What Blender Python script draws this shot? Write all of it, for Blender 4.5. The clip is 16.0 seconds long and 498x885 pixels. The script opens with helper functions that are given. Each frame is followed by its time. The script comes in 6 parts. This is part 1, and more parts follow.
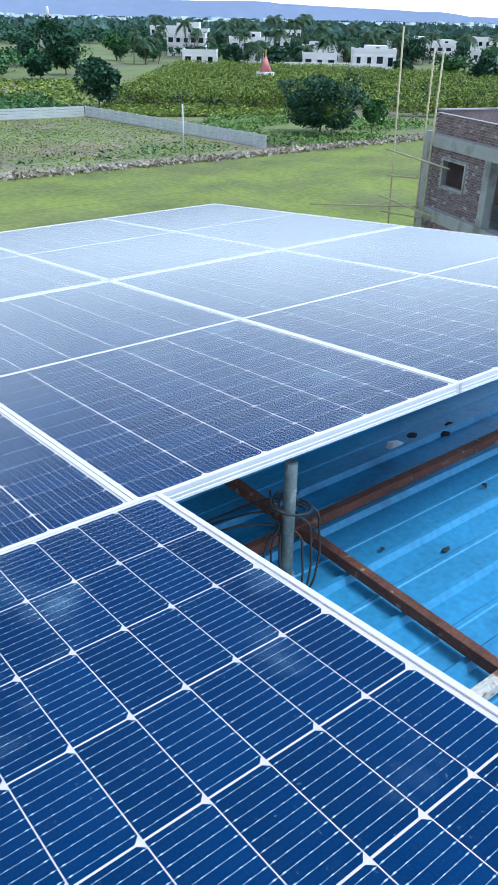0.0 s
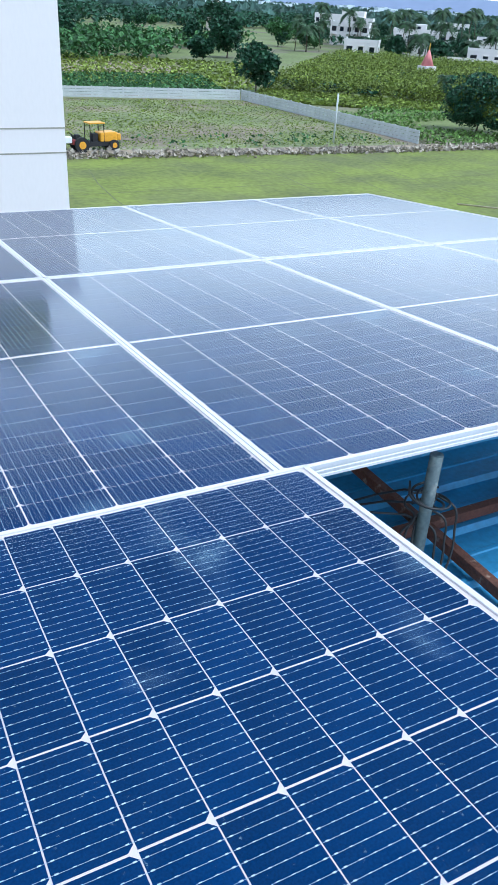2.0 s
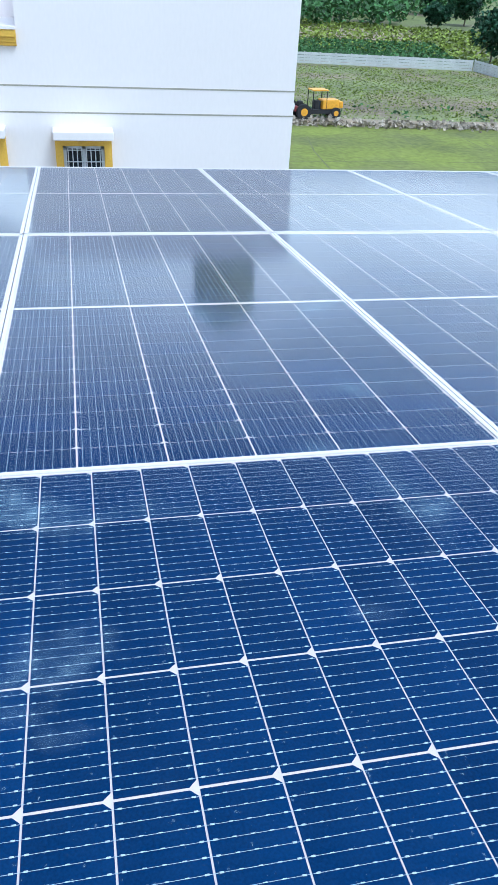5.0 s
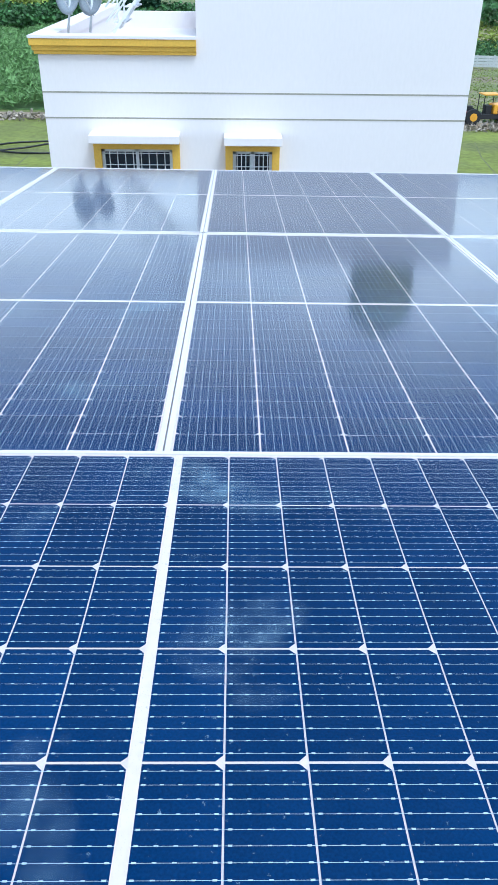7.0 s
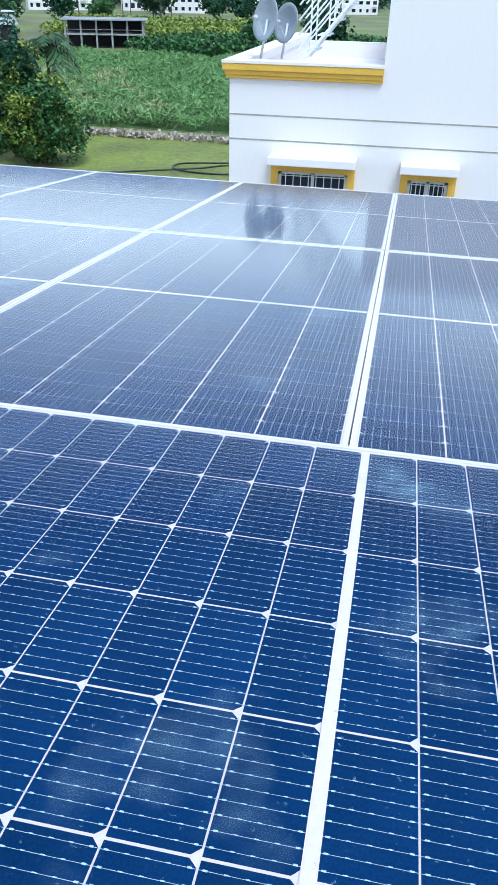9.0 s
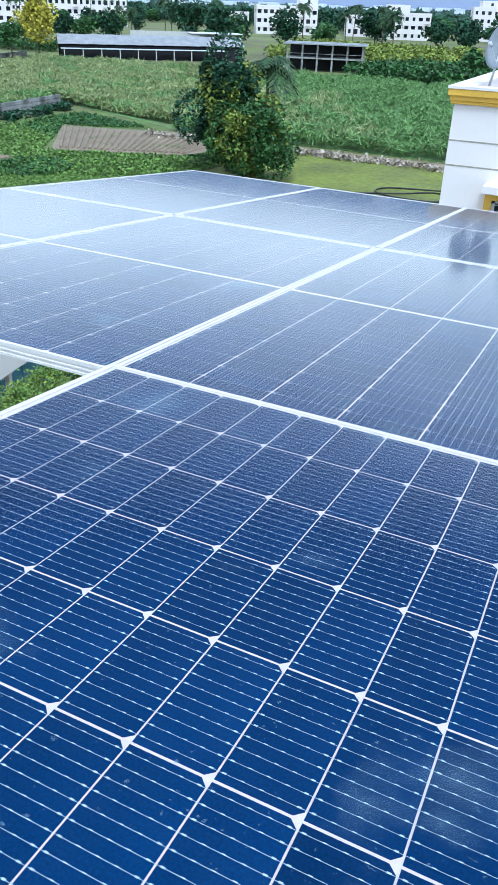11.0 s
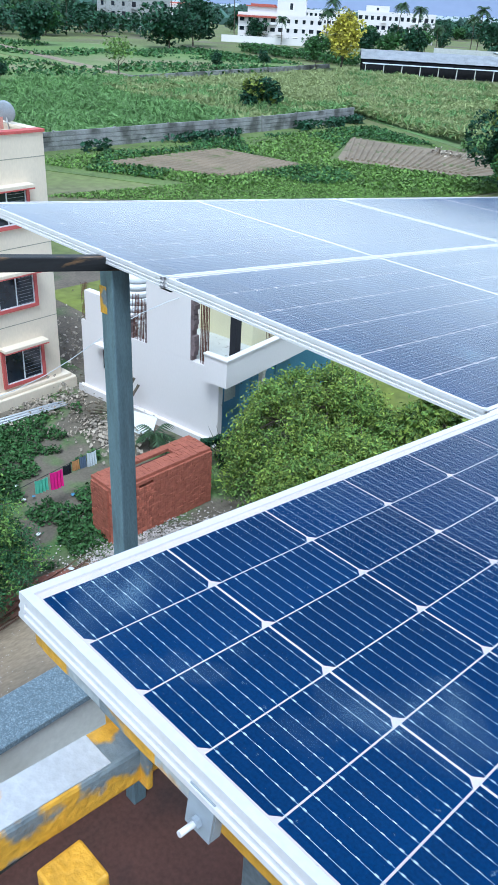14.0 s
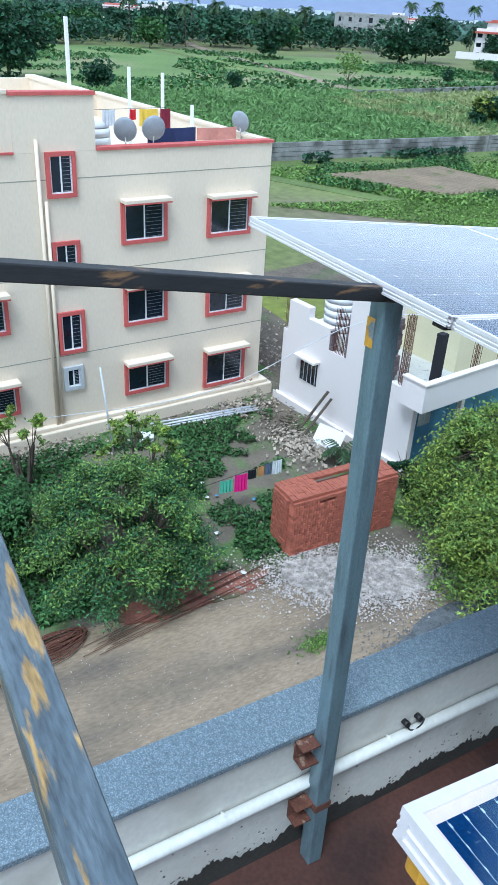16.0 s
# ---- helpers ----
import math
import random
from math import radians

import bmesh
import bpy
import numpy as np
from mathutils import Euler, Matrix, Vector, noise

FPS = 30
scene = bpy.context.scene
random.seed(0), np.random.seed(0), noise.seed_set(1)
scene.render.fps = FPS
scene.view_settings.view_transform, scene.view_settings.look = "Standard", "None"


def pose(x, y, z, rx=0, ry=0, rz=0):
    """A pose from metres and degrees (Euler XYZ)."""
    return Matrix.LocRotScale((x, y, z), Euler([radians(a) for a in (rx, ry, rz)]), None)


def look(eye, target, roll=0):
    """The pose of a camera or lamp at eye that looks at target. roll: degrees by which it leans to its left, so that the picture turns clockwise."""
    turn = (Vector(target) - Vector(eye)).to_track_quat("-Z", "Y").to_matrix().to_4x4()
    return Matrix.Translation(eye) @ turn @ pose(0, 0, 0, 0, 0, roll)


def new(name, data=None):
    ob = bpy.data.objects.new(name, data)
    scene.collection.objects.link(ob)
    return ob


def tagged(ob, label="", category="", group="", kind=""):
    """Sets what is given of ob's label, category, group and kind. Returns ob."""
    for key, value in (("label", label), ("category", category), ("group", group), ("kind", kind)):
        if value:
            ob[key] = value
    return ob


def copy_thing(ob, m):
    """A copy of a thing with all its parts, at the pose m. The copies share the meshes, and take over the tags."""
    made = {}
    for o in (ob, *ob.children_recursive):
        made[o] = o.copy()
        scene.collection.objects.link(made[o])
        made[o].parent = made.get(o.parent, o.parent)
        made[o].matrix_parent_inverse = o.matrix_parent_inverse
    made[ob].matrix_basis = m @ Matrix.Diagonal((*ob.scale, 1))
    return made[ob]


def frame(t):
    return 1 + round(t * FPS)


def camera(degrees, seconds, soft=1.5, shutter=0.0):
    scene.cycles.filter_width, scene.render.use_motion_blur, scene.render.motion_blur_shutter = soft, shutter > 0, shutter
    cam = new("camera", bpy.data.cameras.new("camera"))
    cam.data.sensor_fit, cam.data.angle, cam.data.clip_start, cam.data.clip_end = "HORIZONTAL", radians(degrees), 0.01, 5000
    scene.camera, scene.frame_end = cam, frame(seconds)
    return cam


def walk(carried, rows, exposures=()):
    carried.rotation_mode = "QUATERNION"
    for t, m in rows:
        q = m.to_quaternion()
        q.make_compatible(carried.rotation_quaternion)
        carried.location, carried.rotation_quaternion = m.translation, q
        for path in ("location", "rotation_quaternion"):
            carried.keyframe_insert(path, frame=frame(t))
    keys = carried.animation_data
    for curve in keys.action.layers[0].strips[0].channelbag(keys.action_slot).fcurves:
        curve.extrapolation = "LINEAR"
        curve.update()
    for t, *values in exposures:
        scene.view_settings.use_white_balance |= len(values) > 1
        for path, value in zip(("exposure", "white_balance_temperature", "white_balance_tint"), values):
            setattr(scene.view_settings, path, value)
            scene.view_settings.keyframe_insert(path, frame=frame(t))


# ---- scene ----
EXPO, KELVIN, TINT = 0.39, 5120.0, 0.0
# the camera and its way
cam = camera(35.91, 16.0, 0.95)
PATH = (
    (0.0, 0.398, -1.257, 12.22, 61.02, -1.02, -37.86),
    (0.5, 0.38, -1.25, 12.219, 60.94, -1.07, -35.26),
    (1.0, 0.36, -1.241, 12.214, 60.71, -1.78, -32.91),
    (1.5, 0.335, -1.238, 12.202, 60.36, -2.53, -30.42),
    (2.0, 0.309, -1.233, 12.193, 59.95, -3.19, -27.08),
    (2.5, 0.29, -1.234, 12.184, 59.48, -3.77, -24.67),
    (3.0, 0.267, -1.233, 12.177, 59.18, -3.67, -21.76),
    (3.5, 0.25, -1.233, 12.172, 58.94, -3.46, -19.14),
    (4.0, 0.235, -1.231, 12.162, 58.36, -3.33, -17.13),
    (4.2, 0.225, -1.231, 12.159, 57.83, -3.61, -16.09),
    (6.3, 0.162, -1.27, 12.144, 56.79, -0.43, -5.44),
    (6.5, 0.152, -1.272, 12.144, 56.97, -0.4, -4.48),
    (7.0, 0.111, -1.272, 12.138, 57.27, -0.6, -0.81),
    (7.5, 0.082, -1.289, 12.121, 58.5, -1.11, 2.79),
    (8.0, 0.062, -1.293, 12.115, 58.75, -1.3, 4.88),
    (8.5, 0.039, -1.306, 12.103, 58.94, -1.15, 7.61),
    (9.0, 0.012, -1.323, 12.09, 58.96, -1.1, 11.33),
    (9.5, -0.019, -1.343, 12.087, 59.0, -0.85, 15.39),
    (9.7, -0.035, -1.345, 12.084, 59.01, -0.8, 17.75),
    (11.8, -0.226, -1.361, 12.042, 60.56, -1.45, 28.9),
    (12.0, -0.243, -1.363, 12.051, 60.05, -0.94, 30.22),
    (12.5, -0.306, -1.368, 12.049, 60.68, -1.0, 33.99),
    (13.0, -0.37, -1.374, 12.042, 60.8, -1.77, 35.57),
    (13.5, -0.435, -1.404, 12.037, 60.43, -2.08, 39.98),
    (14.0, -0.493, -1.438, 12.034, 60.25, -2.91, 45.65),
    (14.5, -0.542, -1.452, 12.03, 60.21, -2.75, 51.67),
    (15.0, -0.618, -1.455, 12.017, 60.96, -3.07, 55.98),
    (15.5, -0.735, -1.448, 11.982, 60.72, -2.52, 60.79),
    (16.0, -0.87, -1.454, 11.989, 60.38, -3.0, 60.96),
)
walk(cam, [(r[0], pose(*r[1:])) for r in PATH], exposures=((0.0, EXPO, KELVIN, TINT), (16.0, EXPO, KELVIN, TINT)))

# ---- light: bright overcast day with thin clouds ----
SUN_AZ, SUN_EL = 140.0, 62.0
world = bpy.data.worlds.new("sky")
scene.world = world
world.use_nodes = True
wt = world.node_tree
wt.nodes.clear()
w_out = wt.nodes.new("ShaderNodeOutputWorld")
w_bg = wt.nodes.new("ShaderNodeBackground")
w_sky = wt.nodes.new("ShaderNodeTexSky")
w_sky.sky_type = "NISHITA"
w_sky.sun_disc = False
w_sky.sun_elevation, w_sky.sun_rotation = radians(SUN_EL), radians(SUN_AZ)
w_sky.dust_density, w_sky.air_density = 1.5, 1.0
w_co = wt.nodes.new("ShaderNodeTexCoord")
w_map = wt.nodes.new("ShaderNodeMapping")
w_map.inputs["Location"].default_value = (2.6, 0.9, 0.4)
w_map.inputs["Scale"].default_value = (1.0, 1.0, 2.6)
w_noise = wt.nodes.new("ShaderNodeTexNoise")
w_noise.inputs["Scale"].default_value, w_noise.inputs["Detail"].default_value = 2.3, 7.0
w_ramp = wt.nodes.new("ShaderNodeValToRGB")
w_ramp.color_ramp.elements[0].position, w_ramp.color_ramp.elements[0].color = 0.36, (0.5, 0.5, 0.5, 1)
w_ramp.color_ramp.elements[1].position, w_ramp.color_ramp.elements[1].color = 0.66, (0.95, 0.95, 0.95, 1)
w_mix = wt.nodes.new("ShaderNodeMixRGB")
w_mix.inputs["Color2"].default_value = (13.6, 13.2, 13.2, 1)
wt.links.new(w_co.outputs["Generated"], w_map.inputs["Vector"])
wt.links.new(w_map.outputs["Vector"], w_noise.inputs["Vector"])
wt.links.new(w_noise.outputs["Fac"], w_ramp.inputs["Fac"])
w_sep = wt.nodes.new("ShaderNodeSeparateXYZ")
w_el = wt.nodes.new("ShaderNodeMapRange")
w_el.inputs["From Min"].default_value, w_el.inputs["From Max"].default_value = 0.26, 0.6
w_el.inputs["To Min"].default_value, w_el.inputs["To Max"].default_value = 1.0, 0.2
w_mul = wt.nodes.new("ShaderNodeMath")
w_mul.operation = "MULTIPLY"
wt.links.new(w_co.outputs["Generated"], w_sep.inputs["Vector"])
wt.links.new(w_sep.outputs["Z"], w_el.inputs["Value"])
wt.links.new(w_ramp.outputs["Color"], w_mul.inputs[0])
wt.links.new(w_el.outputs["Result"], w_mul.inputs[1])
wt.links.new(w_mul.outputs[0], w_mix.inputs["Fac"])
wt.links.new(w_sky.outputs["Color"], w_mix.inputs["Color1"])
wt.links.new(w_mix.outputs["Color"], w_bg.inputs["Color"])
w_bg.inputs["Strength"].default_value = 0.12
wt.links.new(w_bg.outputs["Background"], w_out.inputs["Surface"])

sun_data = bpy.data.lights.new("sun", "SUN")
sun_data.energy, sun_data.angle, sun_data.color = 2.4, radians(20), (1.0, 0.96, 0.9)
sun = new("sun", sun_data)
saz = radians(SUN_AZ)
sun_from = Vector((math.sin(saz) * math.cos(radians(SUN_EL)), math.cos(saz) * math.cos(radians(SUN_EL)), math.sin(radians(SUN_EL))))
sun.matrix_world = look(sun_from * 60, (0, 0, 0))


# ---- materials ----
def material(name, base, rough=0.7, metal=0.0, var=0.25, scale=6.0, fine=60.0, bump=0.15, second=None, mask=(0.5, 0.62),
             mask_scale=2.0, coords="Object", island=0.0, coat=0.0, spec=0.5, obrand=0.0, stretch=(1, 1, 1)):
    """Base colour with variation at two scales, a second colour in patches, and relief."""
    m = bpy.data.materials.new(name)
    m.use_nodes = True
    nt = m.node_tree
    b = nt.nodes["Principled BSDF"]
    b.inputs["Roughness"].default_value, b.inputs["Metallic"].default_value = rough, metal
    b.inputs["Coat Weight"].default_value = coat
    b.inputs["Specular IOR Level"].default_value = spec
    co = nt.nodes.new("ShaderNodeTexCoord")
    mp = nt.nodes.new("ShaderNodeMapping")
    mp.inputs["Scale"].default_value = stretch
    nt.links.new(co.outputs[coords], mp.inputs["Vector"])
    big = nt.nodes.new("ShaderNodeTexNoise")
    big.inputs["Scale"].default_value, big.inputs["Detail"].default_value = scale, 4.0
    small = nt.nodes.new("ShaderNodeTexNoise")
    small.inputs["Scale"].default_value, small.inputs["Detail"].default_value = fine, 3.0
    for n in (big, small):
        nt.links.new(mp.outputs["Vector"], n.inputs["Vector"])
    add = nt.nodes.new("ShaderNodeMath")
    add.operation = "ADD"
    nt.links.new(big.outputs["Fac"], add.inputs[0])
    nt.links.new(small.outputs["Fac"], add.inputs[1])
    last = add.outputs[0]
    lo, hi = 1.0 - var, 1.0 + var
    rng = nt.nodes.new("ShaderNodeMapRange")
    rng.inputs["From Min"].default_value, rng.inputs["From Max"].default_value = 0.65, 1.35
    rng.inputs["To Min"].default_value, rng.inputs["To Max"].default_value = lo, hi
    nt.links.new(last, rng.inputs["Value"])
    colour = nt.nodes.new("ShaderNodeRGB")
    colour.outputs[0].default_value = (*base, 1)
    source = colour.outputs[0]
    if second:
        pat = nt.nodes.new("ShaderNodeTexNoise")
        pat.inputs["Scale"].default_value, pat.inputs["Detail"].default_value = mask_scale, 6.0
        nt.links.new(mp.outputs["Vector"], pat.inputs["Vector"])
        step = nt.nodes.new("ShaderNodeMapRange")
        step.inputs["From Min"].default_value, step.inputs["From Max"].default_value = mask
        nt.links.new(pat.outputs["Fac"], step.inputs["Value"])
        mix = nt.nodes.new("ShaderNodeMixRGB")
        mix.inputs["Color2"].default_value = (*second, 1)
        nt.links.new(step.outputs["Result"], mix.inputs["Fac"])
        nt.links.new(source, mix.inputs["Color1"])
        source = mix.outputs["Color"]
    value = rng.outputs["Result"]
    if island or obrand:
        if island:
            rnd = nt.nodes.new("ShaderNodeNewGeometry").outputs["Random Per Island"]
        else:
            rnd = nt.nodes.new("ShaderNodeObjectInfo").outputs["Random"]
        r2 = nt.nodes.new("ShaderNodeMapRange")
        amount = island or obrand
        r2.inputs["To Min"].default_value, r2.inputs["To Max"].default_value = 1 - amount, 1 + amount
        nt.links.new(rnd, r2.inputs["Value"])
        mul = nt.nodes.new("ShaderNodeMath")
        mul.operation = "MULTIPLY"
        nt.links.new(value, mul.inputs[0])
        nt.links.new(r2.outputs["Result"], mul.inputs[1])
        value = mul.outputs[0]
    scaled = nt.nodes.new("ShaderNodeVectorMath")
    scaled.operation = "SCALE"
    nt.links.new(source, scaled.inputs[0])
    nt.links.new(value, scaled.inputs["Scale"])
    nt.links.new(scaled.outputs["Vector"], b.inputs["Base Color"])
    if bump:
        bp = nt.nodes.new("ShaderNodeBump")
        bp.inputs["Strength"].default_value, bp.inputs["Distance"].default_value = bump, 0.01
        nt.links.new(add.outputs[0], bp.inputs["Height"])
        nt.links.new(bp.outputs["Normal"], b.inputs["Normal"])
    return m


def glass_material(name, dust, ior=1.36, rough=0.09):
    """Clear cover glass: gloss by Fresnel over a see-through pane, with dust smears."""
    m = bpy.data.materials.new(name)
    m.use_nodes = True
    nt = m.node_tree
    nt.nodes.clear()
    out = nt.nodes.new("ShaderNodeOutputMaterial")
    clear, gloss, dirt = (nt.nodes.new("ShaderNodeBsdf" + k) for k in ("Transparent", "Glossy", "Diffuse"))
    gloss.inputs["Roughness"].default_value = rough
    gloss.inputs["Color"].default_value = (0.945, 0.955, 0.955, 1)
    dirt.inputs["Color"].default_value = (0.36, 0.52, 0.64, 1)
    co = nt.nodes.new("ShaderNodeTexCoord")
    n1, n2 = nt.nodes.new("ShaderNodeTexNoise"), nt.nodes.new("ShaderNodeTexNoise")
    n1.inputs["Scale"].default_value, n1.inputs["Detail"].default_value = 3.4, 7
    n2.inputs["Scale"].default_value, n2.inputs["Detail"].default_value = 26.0, 5
    for n in (n1, n2):
        nt.links.new(co.outputs["Object"], n.inputs["Vector"])
    mul = nt.nodes.new("ShaderNodeMath")
    mul.operation = "MULTIPLY"
    r1, r2 = nt.nodes.new("ShaderNodeMapRange"), nt.nodes.new("ShaderNodeMapRange")
    r1.inputs["From Min"].default_value, r1.inputs["From Max"].default_value = 0.57, 0.82
    r2.inputs["From Min"].default_value, r2.inputs["From Max"].default_value = 0.3, 0.7
    r1.inputs["To Min"].default_value, r1.inputs["To Max"].default_value = dust * 0.25, dust * 16
    r2.inputs["To Min"].default_value, r2.inputs["To Max"].default_value = 0.2, 1.6
    nt.links.new(n1.outputs["Fac"], r1.inputs["Value"])
    nt.links.new(n2.outputs["Fac"], r2.inputs["Value"])
    nt.links.new(r1.outputs["Result"], mul.inputs[0])
    nt.links.new(r2.outputs["Result"], mul.inputs[1])
    n3, r3 = nt.nodes.new("ShaderNodeTexNoise"), nt.nodes.new("ShaderNodeMapRange")
    n3.inputs["Scale"].default_value, n3.inputs["Detail"].default_value = 110.0, 2
    r3.inputs["From Min"].default_value, r3.inputs["From Max"].default_value, r3.inputs["To Max"].default_value = 0.69, 0.76, 0.2
    nt.links.new(co.outputs["Object"], n3.inputs["Vector"])
    nt.links.new(n3.outputs["Fac"], r3.inputs["Value"])
    specks = nt.nodes.new("ShaderNodeMath")
    specks.operation = "ADD"
    nt.links.new(mul.outputs[0], specks.inputs[0])
    nt.links.new(r3.outputs["Result"], specks.inputs[1])
    mix1, mix2 = nt.nodes.new("ShaderNodeMixShader"), nt.nodes.new("ShaderNodeMixShader")
    nt.links.new(specks.outputs[0], mix1.inputs["Fac"])
    nt.links.new(clear.outputs[0], mix1.inputs[1])
    nt.links.new(dirt.outputs[0], mix1.inputs[2])
    fr = nt.nodes.new("ShaderNodeFresnel")
    fr.inputs["IOR"].default_value = ior
    coating = nt.nodes.new("ShaderNodeMapRange")
    coating.inputs["From Min"].default_value, coating.inputs["From Max"].default_value, coating.inputs["To Max"].default_value = 0.055, 0.36, 0.37
    nt.links.new(fr.outputs[0], coating.inputs["Value"])
    nt.links.new(coating.outputs["Result"], mix2.inputs["Fac"])
    nt.links.new(mix1.outputs[0], mix2.inputs[1])
    nt.links.new(gloss.outputs[0], mix2.inputs[2])
    nt.links.new(mix2.outputs[0], out.inputs["Surface"])
    return m


ALU = material("anodised_aluminium", (0.74, 0.71, 0.72), 0.38, 0.25, 0.06, 8, 120, 0.04)
SHEET_WHITE = material("white_backsheet", (0.67, 0.585, 0.585), 0.6, 0, 0.05, 5, 80, 0.02)
CELL = material("silicon_cell", (0.006, 0.03, 0.104), 0.5, 0.0, 0.3, 4, 300, 0.02, obrand=0.12, spec=0.03)
SILVER = material("solder_silver", (0.44, 0.55, 0.64), 0.5, 0.0, 0.1, 30, 200, 0.0)
PANEL_GLASS = glass_material("panel_glass", 0.018)
GALV = material("galvanised_steel", (0.2, 0.235, 0.26), 0.45, 0.4, 0.3, 9, 70, 0.1, second=(0.16, 0.2, 0.23), mask=(0.48, 0.64), mask_scale=7)
POST_STEEL = material("grey_painted_steel", (0.14, 0.2, 0.23), 0.45, 0.2, 0.25, 5, 60, 0.08, second=(0.1, 0.13, 0.15), mask=(0.52, 0.68), mask_scale=4, stretch=(6, 6, 1))
WORN_STEEL = material("worn_painted_steel", (0.11, 0.135, 0.155), 0.45, 0.2, 0.5, 16, 90, 0.25, second=(0.42, 0.27, 0.1), mask=(0.55, 0.62), mask_scale=26, stretch=(0.4, 2.2, 2.2))
BLACK_STEEL = material("black_painted_steel", (0.012, 0.012, 0.013), 0.6, 0.0, 0.4, 10, 90, 0.1, second=(0.16, 0.09, 0.04), mask=(0.6, 0.68), mask_scale=16, stretch=(2, 0.35, 2))
YELLOW = material("yellow_primer", (0.66, 0.35, 0.03), 0.5, 0.0, 0.28, 12, 90, 0.3, second=(0.2, 0.23, 0.25), mask=(0.56, 0.62), mask_scale=11)
YELLOW_WHITE = material("yellow_and_white_paint", (0.52, 0.52, 0.54), 0.5, 0.0, 0.18, 9, 80, 0.2, second=(0.62, 0.33, 0.03), mask=(0.54, 0.57), mask_scale=5)
RUST = material("rusty_steel", (0.11, 0.042, 0.026), 0.85, 0.0, 0.45, 12, 90, 0.4, second=(0.27, 0.19, 0.14), mask=(0.62, 0.72), mask_scale=22)
RUST_LIGHT = material("flaking_primer_steel", (0.5, 0.47, 0.42), 0.8, 0.0, 0.3, 12, 90, 0.4, second=(0.2, 0.08, 0.04), mask=(0.53, 0.6), mask_scale=16)
BLUE_SHEET = material("blue_coated_sheet", (0.06, 0.25, 0.46), 0.5, 0.1, 0.25, 2.2, 40, 0.05, second=(0.03, 0.12, 0.24), mask=(0.6, 0.75), mask_scale=3.5)
WHITE_WALL = material("white_wall_paint", (0.75, 0.7, 0.69), 0.75, 0, 0.025, 0.5, 25, 0.05, stretch=(1, 1, 0.3))
YELLOW_TRIM = material("ochre_trim_paint", (0.66, 0.4, 0.05), 0.6, 0, 0.12, 2, 30, 0.05)
BEIGE = material("cream_wall_paint", (0.72, 0.62, 0.49), 0.85, 0, 0.07, 0.6, 20, 0.08, stretch=(1, 1, 0.35))
PINKRED = material("coral_red_trim_paint", (0.5, 0.1, 0.09), 0.65, 0, 0.15, 3, 30, 0.05)
DARKGLASS = material("dark_window_glass", (0.012, 0.018, 0.03), 0.08, 0.0, 0.3, 0.8, 4, 0.0, spec=0.6)
GREYBAR = material("grey_metal_frame", (0.55, 0.57, 0.6), 0.5, 0.2, 0.1, 6, 40, 0.0)
DISH_GREY = material("grey_dish_paint", (0.3, 0.33, 0.37), 0.6, 0.1, 0.15, 6, 40, 0)
PATCHY = material("galvanised_with_yellow", (0.5, 0.53, 0.55), 0.5, 0.2, 0.25, 10, 80, 0.15, second=(0.6, 0.32, 0.03), mask=(0.55, 0.58), mask_scale=6)
GROOVE = material("wall_groove", (0.32, 0.3, 0.24), 0.9, 0, 0.2, 3, 30, 0.0)
GRANITE = material("grey_granite_coping", (0.13, 0.175, 0.21), 0.55, 0, 0.4, 60, 260, 0.05, second=(0.28, 0.33, 0.37), mask=(0.5, 0.66), mask_scale=150)
GREY_PLASTER = material("grey_plaster", (0.5, 0.5, 0.47), 0.9, 0, 0.12, 1.5, 40, 0.12, second=(0.2, 0.18, 0.15), mask=(0.62, 0.72), mask_scale=6)
TERRACE = material("damp_red_brown_floor", (0.085, 0.04, 0.032), 0.4, 0, 0.4, 2, 40, 0.1, second=(0.03, 0.02, 0.02), mask=(0.5, 0.66), mask_scale=1.5)
PARAPET_PAINT = material("grey_white_parapet_plaster", (0.55, 0.54, 0.5), 0.85, 0, 0.1, 1.2, 40, 0.1, second=(0.42, 0.4, 0.35), mask=(0.5, 0.7), mask_scale=2.5)
DAMP = material("black_damp_mould", (0.03, 0.028, 0.024), 0.9, 0, 0.4, 8, 60, 0.2)
PVC = material("white_pvc_pipe", (0.72, 0.73, 0.7), 0.5, 0, 0.1, 4, 40, 0.02)
BRICK = material("red_brick", (0.38, 0.12, 0.075), 0.9, 0, 0.3, 8, 60, 0.3, obrand=0.3)
BRICK_JOIN = material("red_brick_stack", (0.1, 0.03, 0.024), 0.9, 0, 0.3, 8, 60, 0.3)
OLD_BRICK = material("weathered_brick", (0.17, 0.128, 0.13), 0.95, 0, 0.35, 1.2, 12, 0.3, obrand=0.3)
CONCRETE = material("grey_concrete", (0.34, 0.34, 0.33), 0.9, 0, 0.22, 1.2, 25, 0.2, second=(0.17, 0.165, 0.155), mask=(0.5, 0.68), mask_scale=1.2)
FENCE_CONC = material("pale_precast_concrete", (0.5, 0.51, 0.5), 0.9, 0, 0.15, 0.8, 15, 0.1)
OLD_WALL = material("stained_boundary_wall", (0.27, 0.27, 0.26), 0.95, 0, 0.35, 0.9, 12, 0.3, second=(0.11, 0.11, 0.1), mask=(0.45, 0.62), mask_scale=0.6)
ROOF_SHEET = material("weathered_roof_sheet", (0.29, 0.3, 0.32), 0.8, 0.1, 0.3, 0.6, 10, 0.2)
PALE_SHEET = material("pale_roof_sheet", (0.62, 0.66, 0.7), 0.6, 0.1, 0.15, 0.8, 10, 0.1)
DARK = material("dark_interior", (0.015, 0.015, 0.02), 0.9, 0, 0.3, 2, 20, 0)
